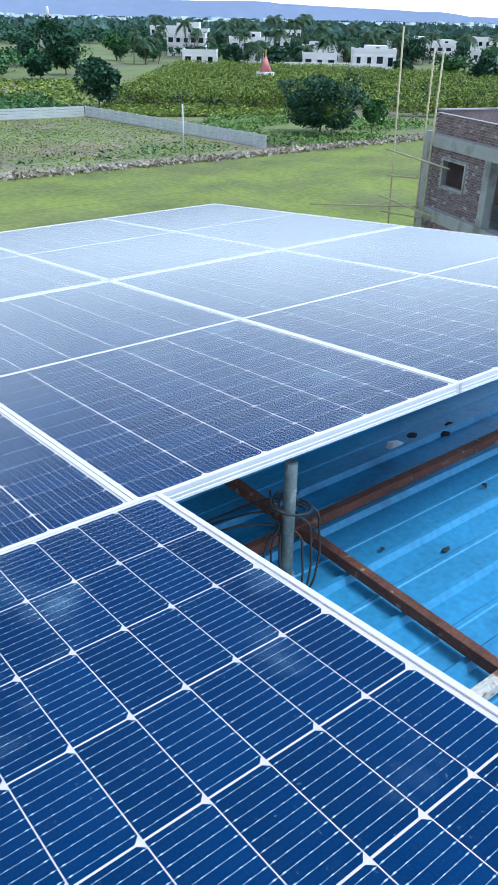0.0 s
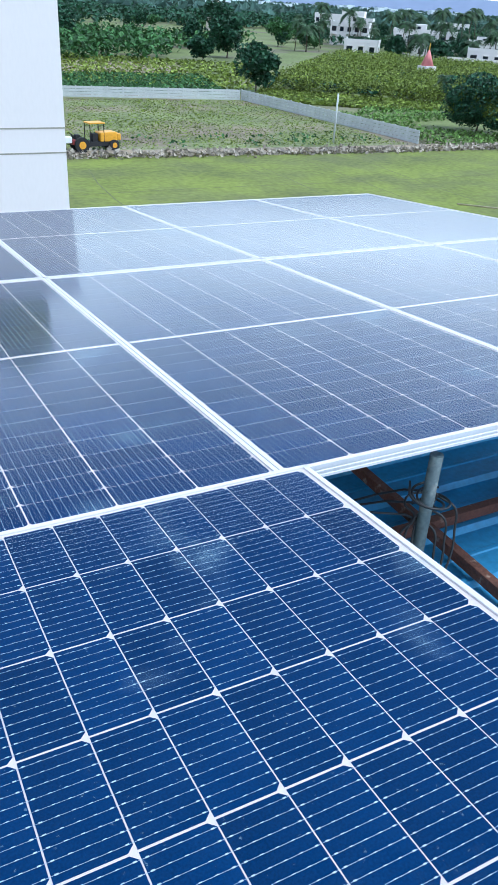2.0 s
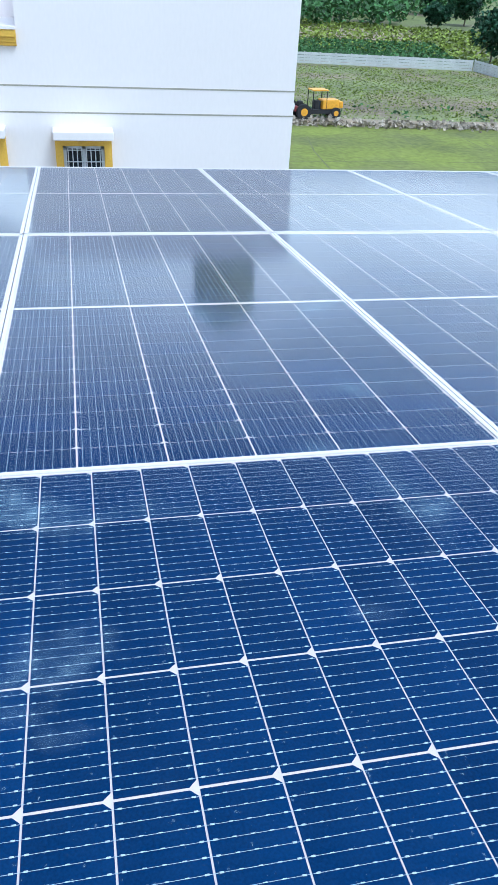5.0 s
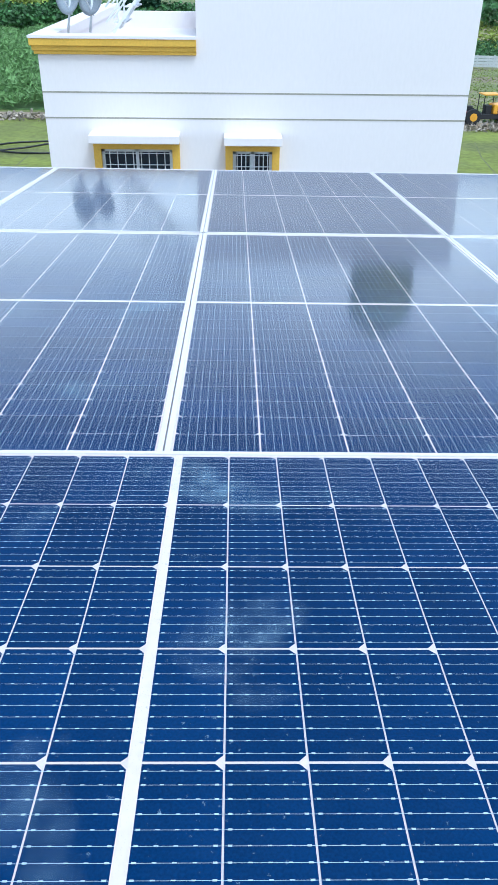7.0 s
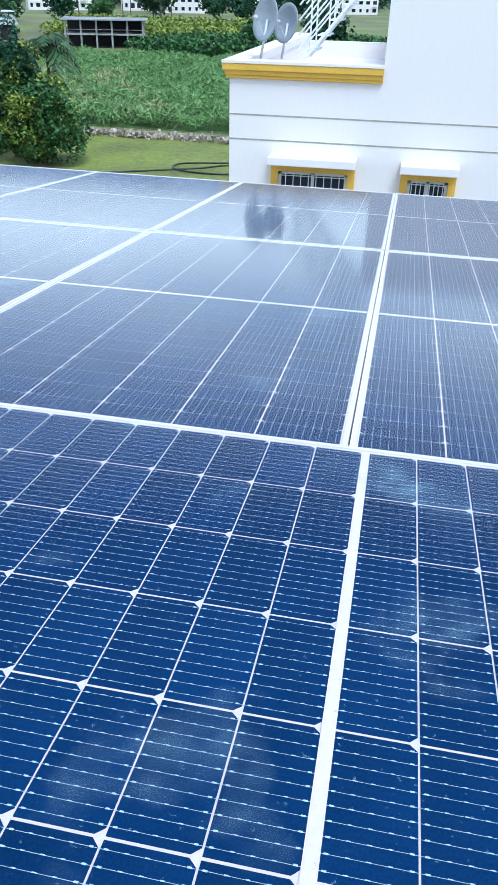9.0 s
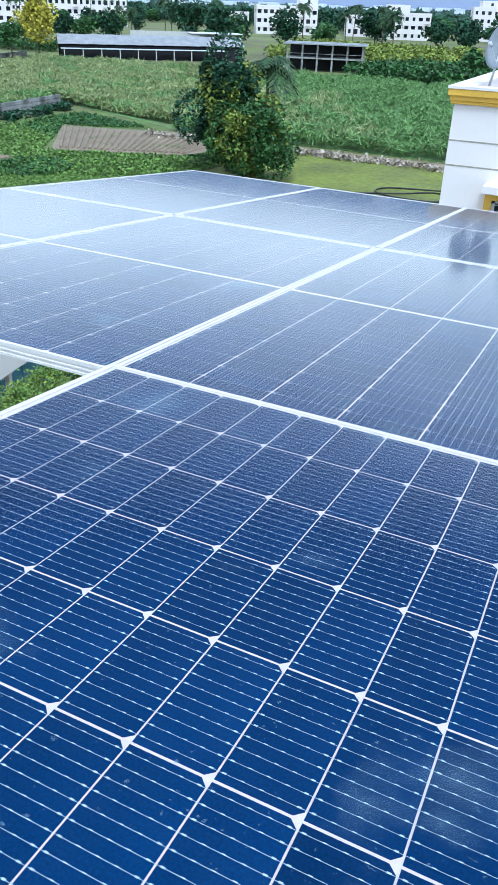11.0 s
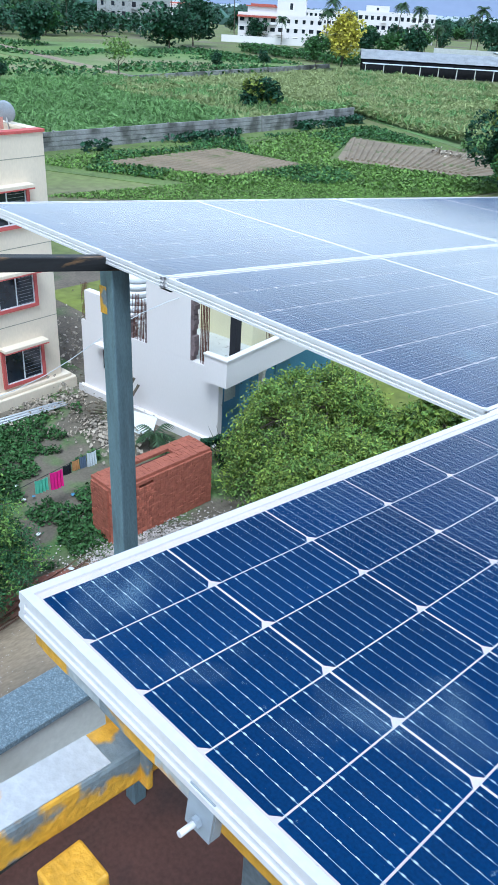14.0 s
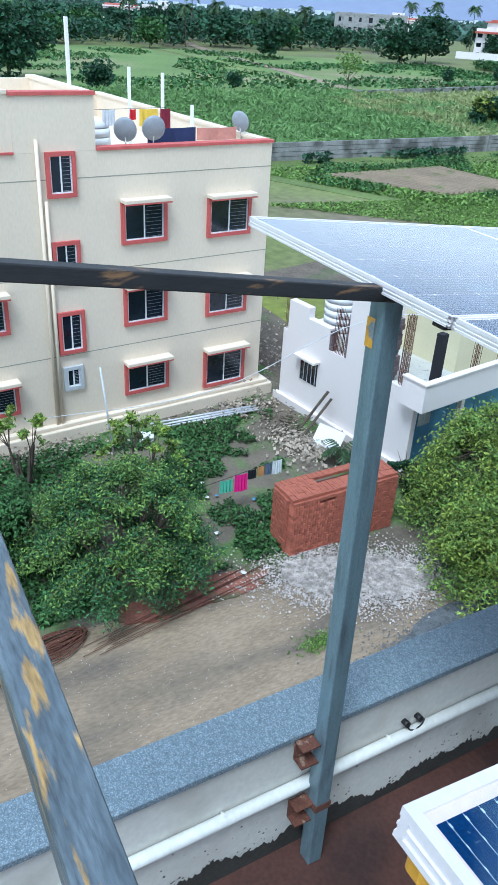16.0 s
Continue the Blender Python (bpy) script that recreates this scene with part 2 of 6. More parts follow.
BARK = material("tree_bark", (0.1, 0.08, 0.06), 0.95, 0, 0.35, 6, 40, 0.5, stretch=(1, 1, 0.3))
BAMBOO = material("bamboo_pole", (0.42, 0.36, 0.22), 0.7, 0, 0.25, 5, 40, 0.1)
TANK_WHITE = material("white_plastic_tank", (0.78, 0.79, 0.8), 0.5, 0, 0.05, 2, 20, 0.02)
OLIVE_TANK = material("olive_plastic_tank", (0.36, 0.34, 0.08), 0.6, 0, 0.15, 2, 20, 0.02)
BLUE_PLASTIC = material("blue_plastic", (0.03, 0.17, 0.5), 0.45, 0, 0.15, 4, 30, 0.02)
BLUE_PAINT = material("blue_wall_paint", (0.1, 0.26, 0.42), 0.8, 0, 0.15, 1.5, 20, 0.05)
RED_TILE = material("red_roof_tile", (0.38, 0.1, 0.07), 0.85, 0, 0.25, 1.0, 10, 0.2)
CABLE = material("black_rubber_cable", (0.012, 0.012, 0.014), 0.5, 0, 0.2, 20, 80, 0)
VEHICLE_YELLOW = material("yellow_machine_paint", (0.7, 0.34, 0.02), 0.45, 0, 0.2, 3, 30, 0.02)
VEHICLE_RED = material("maroon_machine_paint", (0.2, 0.03, 0.03), 0.45, 0, 0.2, 3, 30, 0.02)
TYRE = material("black_tyre_rubber", (0.02, 0.02, 0.022), 0.9, 0, 0.3, 10, 60, 0.1)

GROUND = material("weedy_earth", (0.14, 0.165, 0.05), 0.95, 0, 0.45, 0.05, 1.3, 0.4, second=(0.15, 0.125, 0.085), mask=(0.5, 0.66), mask_scale=0.06)
LIME = material("mown_lime_field", (0.175, 0.205, 0.03), 0.95, 0, 0.38, 0.15, 2.2, 0.5, second=(0.125, 0.135, 0.04), mask=(0.42, 0.66), mask_scale=0.16)
WEEDS = material("weedy_plot", (0.17, 0.19, 0.075), 0.95, 0, 0.5, 0.16, 1.6, 0.6, second=(0.2, 0.155, 0.11), mask=(0.45, 0.62), mask_scale=0.1)
CROP = material("low_green_crop", (0.12, 0.165, 0.045), 0.95, 0, 0.4, 0.3, 4.0, 0.5, second=(0.12, 0.13, 0.05), mask=(0.55, 0.7), mask_scale=0.2)
SOIL = material("ploughed_soil", (0.23, 0.18, 0.125), 0.95, 0, 0.25, 0.4, 8.0, 0.5, second=(0.13, 0.14, 0.06), mask=(0.58, 0.68), mask_scale=0.5)
DIRT = material("packed_dirt_road", (0.29, 0.225, 0.155), 0.95, 0, 0.3, 1.1, 14.0, 0.5, second=(0.12, 0.1, 0.08), mask=(0.47, 0.66), mask_scale=0.55, stretch=(1.4, 0.5, 1))
GRAVEL = material("pale_gravel", (0.52, 0.47, 0.44), 0.95, 0, 0.35, 5, 40, 0.8, second=(0.3, 0.27, 0.24), mask=(0.4, 0.65), mask_scale=7)
BLACK_GRIT = material("dark_crushed_stone", (0.12, 0.13, 0.14), 0.95, 0, 0.5, 5, 30, 0.6)
STONE = material("bund_stones", (0.36, 0.31, 0.25), 0.95, 0, 0.35, 1, 12, 0.4, island=0.4)


def leafy(name, base, island=0.6):
    return material(name, base, 0.6, 0, 0.3, 0.35, 3.0, 0.0, island=island, spec=0.3)


LEAF_DEEP = leafy("deep_green_leaves", (0.024, 0.07, 0.034))
LEAF_MID = leafy("mid_green_leaves", (0.05, 0.12, 0.034))
LEAF_LIGHT = leafy("light_green_leaves", (0.135, 0.225, 0.048))
LEAF_YELLOW = leafy("yellow_green_leaves", (0.42, 0.38, 0.05))
LEAF_ORCH = leafy("orchard_leaves", (0.17, 0.215, 0.035))
LEAF_CANE = leafy("cane_blades", (0.15, 0.26, 0.085), 0.3)
LEAF_CANE_DRY = leafy("seeding_cane_blades", (0.27, 0.31, 0.13), 0.3)
LEAF_FRESH = leafy("fresh_yellow_green_leaves", (0.2, 0.27, 0.045))
LEAF_SHRUB = leafy("shrub_leaves", (0.05, 0.128, 0.046))
LEAF_PALM = leafy("palm_fronds", (0.035, 0.07, 0.026))


# ---- building helpers ----
def part(name, bm, mat, parent, label=""):
    """Links a bmesh (or a mesh) as one object under a thing or a part."""
    if isinstance(bm, bmesh.types.BMesh):
        me = bpy.data.meshes.new(name)
        bmesh.ops.recalc_face_normals(bm, faces=bm.faces)
        bm.to_mesh(me)
        bm.free()
    else:
        me = bm
    if mat and not me.materials:
        me.materials.append(mat)
    ob = new(name, me)
    ob.parent = parent
    if label:
        ob["label"] = label
    return ob


def thing(name, label, category, m=None, group="", kind=""):
    e = new(name)
    e.empty_display_size = 0.1
    if m is not None:
        e.matrix_basis = m
    return tagged(e, label, category, group, kind)


def solo(name, bm, mat, label, category, m=None, group="", kind=""):
    ob = part(name, bm, mat, None)
    if m is not None:
        ob.matrix_basis = m
    return tagged(ob, label, category, group, kind)


def box(bm, x0, y0, z0, x1, y1, z1, bevel=0.0):
    r = bmesh.ops.create_cube(bm, size=1.0)
    for v in r["verts"]:
        v.co = Vector(((x0 + x1) / 2 + v.co.x * (x1 - x0), (y0 + y1) / 2 + v.co.y * (y1 - y0), (z0 + z1) / 2 + v.co.z * (z1 - z0)))
    if bevel:
        edges = list({e for v in r["verts"] for e in v.link_edges})
        bmesh.ops.bevel(bm, geom=edges, offset=bevel, segments=2, affect="EDGES", profile=0.5)
    return bm


def boxes(*items, bevel=0.0):
    bm = bmesh.new()
    for it in items:
        box(bm, *it, bevel=bevel)
    return bm


def tube(bm, a, b, r0, r1=None, n=10):
    """A round bar from a to b."""
    a, b = Vector(a), Vector(b)
    r1 = r0 if r1 is None else r1
    q = (b - a).to_track_quat("Z", "Y").to_matrix()
    rings = []
    for p, r in ((a, r0), (b, r1)):
        rings.append([bm.verts.new(p + q @ Vector((r * math.cos(2 * math.pi * i / n), r * math.sin(2 * math.pi * i / n), 0))) for i in range(n)])
    for i in range(n):
        f = bm.faces.new((rings[0][i], rings[0][(i + 1) % n], rings[1][(i + 1) % n], rings[1][i]))
        f.smooth = n > 6
    bm.faces.new(rings[0][::-1])
    bm.faces.new(rings[1])
    return bm


def tubes(lines, r, n=8):
    bm = bmesh.new()
    for a, b in lines:
        tube(bm, a, b, r, None, n)
    return bm


def square_bar(a, b, w, h, bevel=0.004):
    """A hollow-section bar from a to b, w wide and h high, level across."""
    a, b = Vector(a), Vector(b)
    bm = bmesh.new()
    length = (b - a).length
    box(bm, -w / 2, 0, -h / 2, w / 2, length, h / 2, bevel)
    d = (b - a).normalized()
    side = d.cross(Vector((0, 0, 1)))
    side = Vector((1, 0, 0)) if side.length < 1e-4 else side.normalized()
    up = side.cross(d)
    bmesh.ops.transform(bm, matrix=Matrix((side, d, up)).transposed().to_4x4(), verts=bm.verts)
    bmesh.ops.translate(bm, vec=a, verts=bm.verts)
    return bm


def cable(name, points, r, mat, parent=None):
    cu = bpy.data.curves.new(name, "CURVE")
    cu.dimensions, cu.bevel_depth, cu.bevel_resolution, cu.resolution_u = "3D", r, 2, 6
    sp = cu.splines.new("BEZIER")
    sp.bezier_points.add(len(points) - 1)
    for bp, p in zip(sp.bezier_points, points):
        bp.co = p
        bp.handle_left_type = bp.handle_right_type = "AUTO"
    tmp = bpy.data.objects.new(name + "_curve", cu)
    scene.collection.objects.link(tmp)
    me = bpy.data.meshes.new_from_object(tmp.evaluated_get(bpy.context.evaluated_depsgraph_get()))
    bpy.data.objects.remove(tmp)
    me.materials.clear()
    me.materials.append(mat)
    ob = new(name, me)
    ob.parent = parent
    return ob


def sheet(points, z):
    """A flat polygon on the ground."""
    bm = bmesh.new()
    top = [bm.verts.new((x, y, z)) for x, y in points]
    low = [bm.verts.new((x, y, z - 0.3)) for x, y in points]
    bm.faces.new(top)
    bm.faces.new(low[::-1])
    k = len(points)
    for i in range(k):
        bm.faces.new((top[i], low[i], low[(i + 1) % k], top[(i + 1) % k]))
    return bm


def leaf_mesh(name, centres, size, seed, flat=0.5, long=1.6):
    """Many small pointed leaves round the given centres, one mesh."""
    rng = np.random.default_rng(seed)
    n = len(centres)
    nor = rng.normal(size=(n, 3))
    nor[:, 2] = np.abs(nor[:, 2]) + flat
    nor /= np.linalg.norm(nor, axis=1)[:, None]
    t = rng.normal(size=(n, 3))
    t -= nor * np.sum(t * nor, axis=1)[:, None]
    t /= np.linalg.norm(t, axis=1)[:, None]
    b = np.cross(nor, t)
    s = (size * rng.uniform(0.6, 1.35, n))[:, None]
    droop = nor * s * 0.18
    v = np.stack([centres - t * s * long / 2 - droop, centres + b * s * 0.5, centres + t * s * long / 2 - droop, centres - b * s * 0.5], axis=1)
    me = bpy.data.meshes.new(name)
    me.from_pydata(v.reshape(-1, 3).tolist(), [], np.arange(4 * n).reshape(-1, 4).tolist())
    return me


def blob_points(rng, n, centre, radii, blobs, spread=0.34):
    """Points in uneven clumps that make up a crown."""
    c = rng.normal(size=(blobs, 3))
    c /= np.linalg.norm(c, axis=1)[:, None]
    c *= rng.uniform(0.35, 0.85, (blobs, 1))
    which = rng.integers(0, blobs, n)
    d = rng.normal(size=(n, 3))
    d /= np.linalg.norm(d, axis=1)[:, None]
    weights = rng.uniform(0.6, 1.3, blobs)[which]
    p = c[which] + d * (spread * weights * rng.uniform(0.55, 1.0, n) ** 0.5)[:, None]
    return np.array(centre) + p * np.array(radii)


def trunk_mesh(height, r, limbs, seed, crown_r):
    rng = random.Random(seed)
    bm = bmesh.new()
    p, rad = Vector((0, 0, -0.3)), r
    for i in range(4):
        q = p + Vector((rng.uniform(-0.12, 0.12) * height * 0.3, rng.uniform(-0.12, 0.12) * height * 0.3, (height + 0.3) / 4))
        tube(bm, p, q, rad, rad * 0.85, 8)
        p, rad = q, rad * 0.85
    for i in range(limbs):
        a = 2 * math.pi * (i + rng.random() * 0.6) / limbs
        start = Vector((0, 0, height * rng.uniform(0.6, 0.95)))
        start.x, start.y = p.x * start.z / height, p.y * start.z / height
        mid = start + Vector((math.cos(a) * crown_r * 0.35, math.sin(a) * crown_r * 0.35, crown_r * 0.35))
        end = mid + Vector((math.cos(a + 0.3) * crown_r * 0.35, math.sin(a + 0.3) * crown_r * 0.35, crown_r * rng.uniform(0.2, 0.5)))
        tube(bm, start, mid, rad * 0.6, rad * 0.4, 6)
        tube(bm, mid, end, rad * 0.4, rad * 0.12, 6)
    return bm


def tree(x, y, height, radius, leaves, leaf, mat, label, seed, bole=0.35, name="tree", blobs=22, z=0.0, squash=1.0, group="", second=None):
    e = thing(name, label, "tree" if name != "bush" else "bush", pose(x, y, z), group)
    rng = np.random.default_rng(seed)
    part("trunk", trunk_mesh(max(height * bole * 1.15, height * 0.25), max(0.05, height * 0.022), 6, seed, radius), BARK, e)
    ch = height * (1 - bole) / 2
    pts = blob_points(rng, leaves, (0, 0, height - ch), (radius, radius * squash, ch), blobs, 0.42)
    pts = pts[pts[:, 2] > 0.05]
    crown = part("crown", leaf_mesh("crown", pts, leaf, seed), mat, e)
    if second:
        pts2 = blob_points(np.random.default_rng(seed + 5), leaves // 3, (0, 0, height - ch * 0.9), (radius * 1.02, radius * squash * 1.02, ch * 1.02), blobs)
        part("new_leaves", leaf_mesh("new_leaves", pts2[pts2[:, 2] > 0.3], leaf * 0.9, seed + 9), second, e)
    return e


def palm_parts(e, height, seed, fronds=16, length=2.6):
    rng = random.Random(seed)
    bm = bmesh.new()
    p, lean = Vector((0, 0, -0.3)), Vector((rng.uniform(-0.06, 0.06), rng.uniform(-0.06, 0.06), 1))
    for i in range(5):
        q = p + lean * (height + 0.3) / 5
        tube(bm, p, q, 0.2 - 0.018 * i, 0.185 - 0.018 * i, 7)
        p = q
        lean = (lean + Vector((rng.uniform(-0.03, 0.03), rng.uniform(-0.03, 0.03), 0))).normalized()
    part("trunk", bm, BARK, e)
    verts, faces = [], []
    for i in range(fronds):
        a = 2 * math.pi * i / fronds + rng.uniform(-0.2, 0.2)
        rise = rng.uniform(-0.2, 1.1)
        d = Vector((math.cos(a), math.sin(a), 0))
        side = Vector((-d.y, d.x, 0))
        prev = p.copy()
        for k in range(11):
            u = k / 10
            c = p + d * (length * u * (0.75 + 0.25 * math.cos(rise))) + Vector((0, 0, length * (rise * u - 1.05 * u * u)))
            w = length * 0.34 * math.sin(math.pi * min(1, u * 0.9 + 0.12)) * 0.9
            for sgn in (-1, 1):
                tip = c + side * sgn * w + d * w * 0.5 + Vector((0, 0, -w * 0.5))
                k0 = len(verts)
                verts += [tuple(prev), tuple(c), tuple(tip)]
                faces.append((k0, k0 + 1, k0 + 2))
            prev = c
    me = bpy.data.meshes.new("fronds")
    me.from_pydata(verts, [], faces)
    part("fronds", me, LEAF_PALM, e)


def palm(x, y, height, seed, label="tall coconut palm with drooping fronds", length=2.6):
    e = thing("palm_tree", label, "palm tree", pose(x, y, 0), "palms of the village")
    palm_parts(e, height, seed, 24, length)
    return e


def inside(rng, n, poly):
    """n random points in a quadrilateral."""
    a, b, c, d = (np.array(p) for p in poly)
    u, v = rng.random((n, 1)), rng.random((n, 1))
    return (a * (1 - u) + b * u) * (1 - v) + (d * (1 - u) + c * u) * v


def patch(cx, cy, rx, ry, z, seed, rz=0.0, n=56, wob=0.3):
    """A patch of ground with an uneven edge."""
    pts = []
    for i in range(n):
        a = 2 * math.pi * i / n
        k = 1 + wob * noise.noise((math.cos(a) * 1.4 + seed, math.sin(a) * 1.4, 0.5)) + 0.12 * noise.noise((math.cos(a) * 6 + seed, math.sin(a) * 6, 1.5))
        x, y = rx * k * math.cos(a), ry * k * math.sin(a)
        pts.append((cx + x * math.cos(rz) - y * math.sin(rz), cy + x * math.sin(rz) + y * math.cos(rz)))
    return sheet(pts, z)


# ---- ground and fields ----
YARD = material("yard_earth", (0.145, 0.125, 0.095), 0.95, 0, 0.3, 0.8, 16, 0.4, second=(0.1, 0.17, 0.05), mask=(0.48, 0.6), mask_scale=0.6)
bm = bmesh.new()
bmesh.ops.create_grid(bm, x_segments=40, y_segments=40, size=4500)
solo("ground", bm, GROUND, "weedy green and brown earth out to the horizon", "ground", kind="structure")
solo("lime_field", sheet([(-31, 16), (100, 16), (118, 55), (74, 61.5), (47, 62), (25, 63.5), (-5, 67), (-31, 68)], 0.05), LIME, "smooth lime-green mown field with thin dark furrows", "field", kind="structure")
solo("weedy_plot", sheet([(-10, 68), (25, 66.5), (55, 65.5), (54, 104), (20, 108), (-10, 110)], 0.06), WEEDS, "rough weedy plot with bare brown patches", "field", kind="structure")
solo("crop_strip", sheet([(0, 110), (54, 106), (62, 113), (60, 135), (0, 135)], 0.07), CROP, "strip of low green crop", "field", kind="structure")
solo("brown_field", sheet([(0, 137), (60, 137), (66, 158), (0, 162)], 0.08), DIRT, "bare brown ploughed field", "field", kind="structure")
solo("near_crop_field", sheet([(-62, 28), (-33, 42), (-30, 68), (-58, 80), (-66, 60)], 0.05), CROP, "field of low green crop and weeds", "field", kind="structure")
solo("yard", sheet([(-26, -12), (-3.2, -12), (-3.2, 16), (-12, 18), (-26, 18)], 0.03), YARD, "weedy yard of earth and rubble", "yard", kind="structure")
solo("earth_lane", sheet([(-33, 13), (-20.5, 12.6), (-20.5, 26), (-36, 27)], 0.045), material("bare_rubbly_earth", (0.13, 0.105, 0.08), 0.95, 0, 0.4, 0.9, 12, 0.5, second=(0.09, 0.11, 0.05), mask=(0.52, 0.66), mask_scale=0.5), "bare rubbly earth between the two houses", "ground", kind="structure")
solo("dirt_road", sheet([(-13.5, -8), (-3.4, -8), (-3.4, 13), (-8.5, 14), (-12.3, 8.2), (-13.3, 4.6), (-13.2, 1.5)], 0.05), DIRT, "packed brown dirt road beside the building", "road", kind="structure")

# ---- solar tables ----
TABLE = pose(0, 0, 11.3, -6.67, 0.42, 0)
PW, PL, PT = 1.1385, 2.265, 0.035
CP, RP, MIDGAP = 0.1846, 0.0921, 0.0115


def rail_mesh(length):
    """Grooved aluminium rail along x, its outer face towards -y."""
    prof = [(0, 0), (0.028, 0), (0.028, -0.002), (0.011, -0.002), (0.011, -PT), (0, -PT), (0, -0.0285), (0.0025, -0.028), (0.0025, -0.0215),
            (0, -0.021), (0, -0.0175), (0.0025, -0.017), (0.0025, -0.0105), (0, -0.010)]
    prof[1], prof[2] = (0.0115, 0), (0.0115, -0.002)
    bm = bmesh.new()
    a = [bm.verts.new((-length / 2, y, z)) for y, z in prof]
    b = [bm.verts.new((length / 2, y, z)) for y, z in prof]
    k = len(prof)
    for i in range(k):
        bm.faces.new((a[i], a[(i + 1) % k], b[(i + 1) % k], b[i]))
    bm.faces.new(a[::-1])
    bm.faces.new(b)
    bmesh.ops.recalc_face_normals(bm, faces=bm.faces)
    me = bpy.data.meshes.new("frame_rail")
    bm.to_mesh(me)
    bm.free()
    me.materials.append(ALU)
    return me


def cell_mesh():
    """Half-cut silicon cell, two corners cut off."""
    w, h, c = (CP - 0.004) / 2, (RP - 0.0024) / 2, 0.0085
    pts = [(-w + c, -h), (w - c, -h), (w, -h + c), (w, h), (-w, h), (-w, -h + c)]
    bm = bmesh.new()
    top = [bm.verts.new((x, y, 0)) for x, y in pts]
    low = [bm.verts.new((x, y, -0.0008)) for x, y in pts]
    bm.faces.new(top)
    for i in range(6):
        bm.faces.new((top[i], low[i], low[(i + 1) % 6], top[(i + 1) % 6]))
    bmesh.ops.recalc_face_normals(bm, faces=bm.faces)
    me = bpy.data.meshes.new("cell")
    bm.to_mesh(me)
    bm.free()
    me.materials.append(CELL)
    return me


def cell_rows():
    """Centres of the 24 half-cell rows along the panel."""
    return [s * (MIDGAP / 2 + RP * (i + 0.5)) for s in (-1, 1) for i in range(12)]


def wires_mesh():
    """Ten thin wires over each column of cells, with solder pads."""
    verts, faces = [], []

    def quad(x0, y0, x1, y1, z):
        k = len(verts)
        verts.extend([(x0, y0, z), (x1, y0, z), (x1, y1, z), (x0, y1, z)])
        faces.append((k, k + 1, k + 2, k + 3))
    for c in range(6):
        for w in range(10):
            x = (c - 2.5) * CP + (w - 4.5) * (CP - 0.006) / 10
            for s in (-1, 1):
                a, b = sorted((s * MIDGAP / 2, s * (MIDGAP / 2 + 12 * RP)))
                quad(x - 0.00026, a, x + 0.00026, b, 0.0006)
            for y in cell_rows():
                for o in (-0.039, -0.0195, 0, 0.0195, 0.039):
                    e = 0.0011 if abs(o) > 0.03 else 0.0007
                    quad(x - e, y + o - 0.0022, x + e, y + o + 0.0022, 0.001)
    me = bpy.data.meshes.new("wires")
    me.from_pydata(verts, [], faces)
    me.materials.append(SILVER)
    return me


RAIL_LONG, RAIL_SHORT, CELL_ME, WIRES_ME = rail_mesh(PL), rail_mesh(PW), cell_mesh(), wires_mesh()
BACK_ME = bpy.data.meshes.new("backsheet")
bm = boxes((-PW / 2 + 0.0105, -PL / 2 + 0.0105, -0.008, PW / 2 - 0.0105, PL / 2 - 0.0105, -0.0045))
bm.to_mesh(BACK_ME)
bm.free()
BACK_ME.materials.append(SHEET_WHITE)
STRIP_ME = bpy.data.meshes.new("centre_strip")
bm = boxes((-PW / 2 + 0.0115, -0.008, -0.004, PW / 2 - 0.0115, 0.008, -0.0026))
bm.to_mesh(STRIP_ME)
bm.free()
STRIP_ME.materials.append(SHEET_WHITE)
PANE_ME = bpy.data.meshes.new("cover_glass")
bm = boxes((-PW / 2 + 0.011, -PL / 2 + 0.011, -0.0022, PW / 2 - 0.011, PL / 2 - 0.011, -0.0016))
bmesh.ops.delete(bm, geom=[f for f in bm.faces if f.normal.z < 0.5], context="FACES")
bm.to_mesh(PANE_ME)
bm.free()
PANE_ME.materials.append(PANEL_GLASS)


def solar_panel(m, label, group):
    e = thing("solar_panel", label, "solar panel", m, group)
    part("backsheet", BACK_ME, None, e, "white backsheet")
    for me, x, y, rz in ((RAIL_SHORT, 0, -PL / 2, 0), (RAIL_SHORT, 0, PL / 2, 180), (RAIL_LONG, PW / 2, 0, 90), (RAIL_LONG, -PW / 2, 0, -90)):
        part("frame_rail", me, None, e, "white grooved aluminium rail").matrix_basis = pose(x, y, 0, 0, 0, rz)
    for c in range(6):
        for y in cell_rows():
            part("cell", CELL_ME, None, e).matrix_basis = pose((c - 2.5) * CP, y, -0.0038)
    w = part("wires", WIRES_ME, None, e, "thin silver wires")
    w.matrix_basis = pose(0, 0, -0.0038)
    w["kind"] = "stuff"
    part("centre_strip", STRIP_ME, None, e, "white strip between the two halves")
    g = part("cover_glass", PANE_ME, None, e, "dusty cover glass")
    g.visible_shadow = False
    return e


solar_panel(TABLE @ pose(0, -0.57, 0, 0, 0, 90) @ Matrix.Diagonal((1.001, 1.0054, 1, 1)), "dark blue solar panel laid lengthwise, dusty, white frame", "solar panels")
KX, KP = -0.038, 1.1422
U = TABLE @ pose(0, 0.033, -0.032, 0.52, 0, 0) @ Matrix.Diagonal((1, 0.9947, 1, 1))
panels = []
first = solar_panel(U @ pose(KX - 2.5 * KP, PL / 2, 0), "dark blue solar panel with white frame in the long table", "solar panels")
for j in range(2):
    for k in range(-3, 4):
        if (j, k) != (0, -3):
            copy_thing(first, U @ pose(KX + (k + 0.5) * KP, PL / 2 + j * (PL + 0.006), 0))

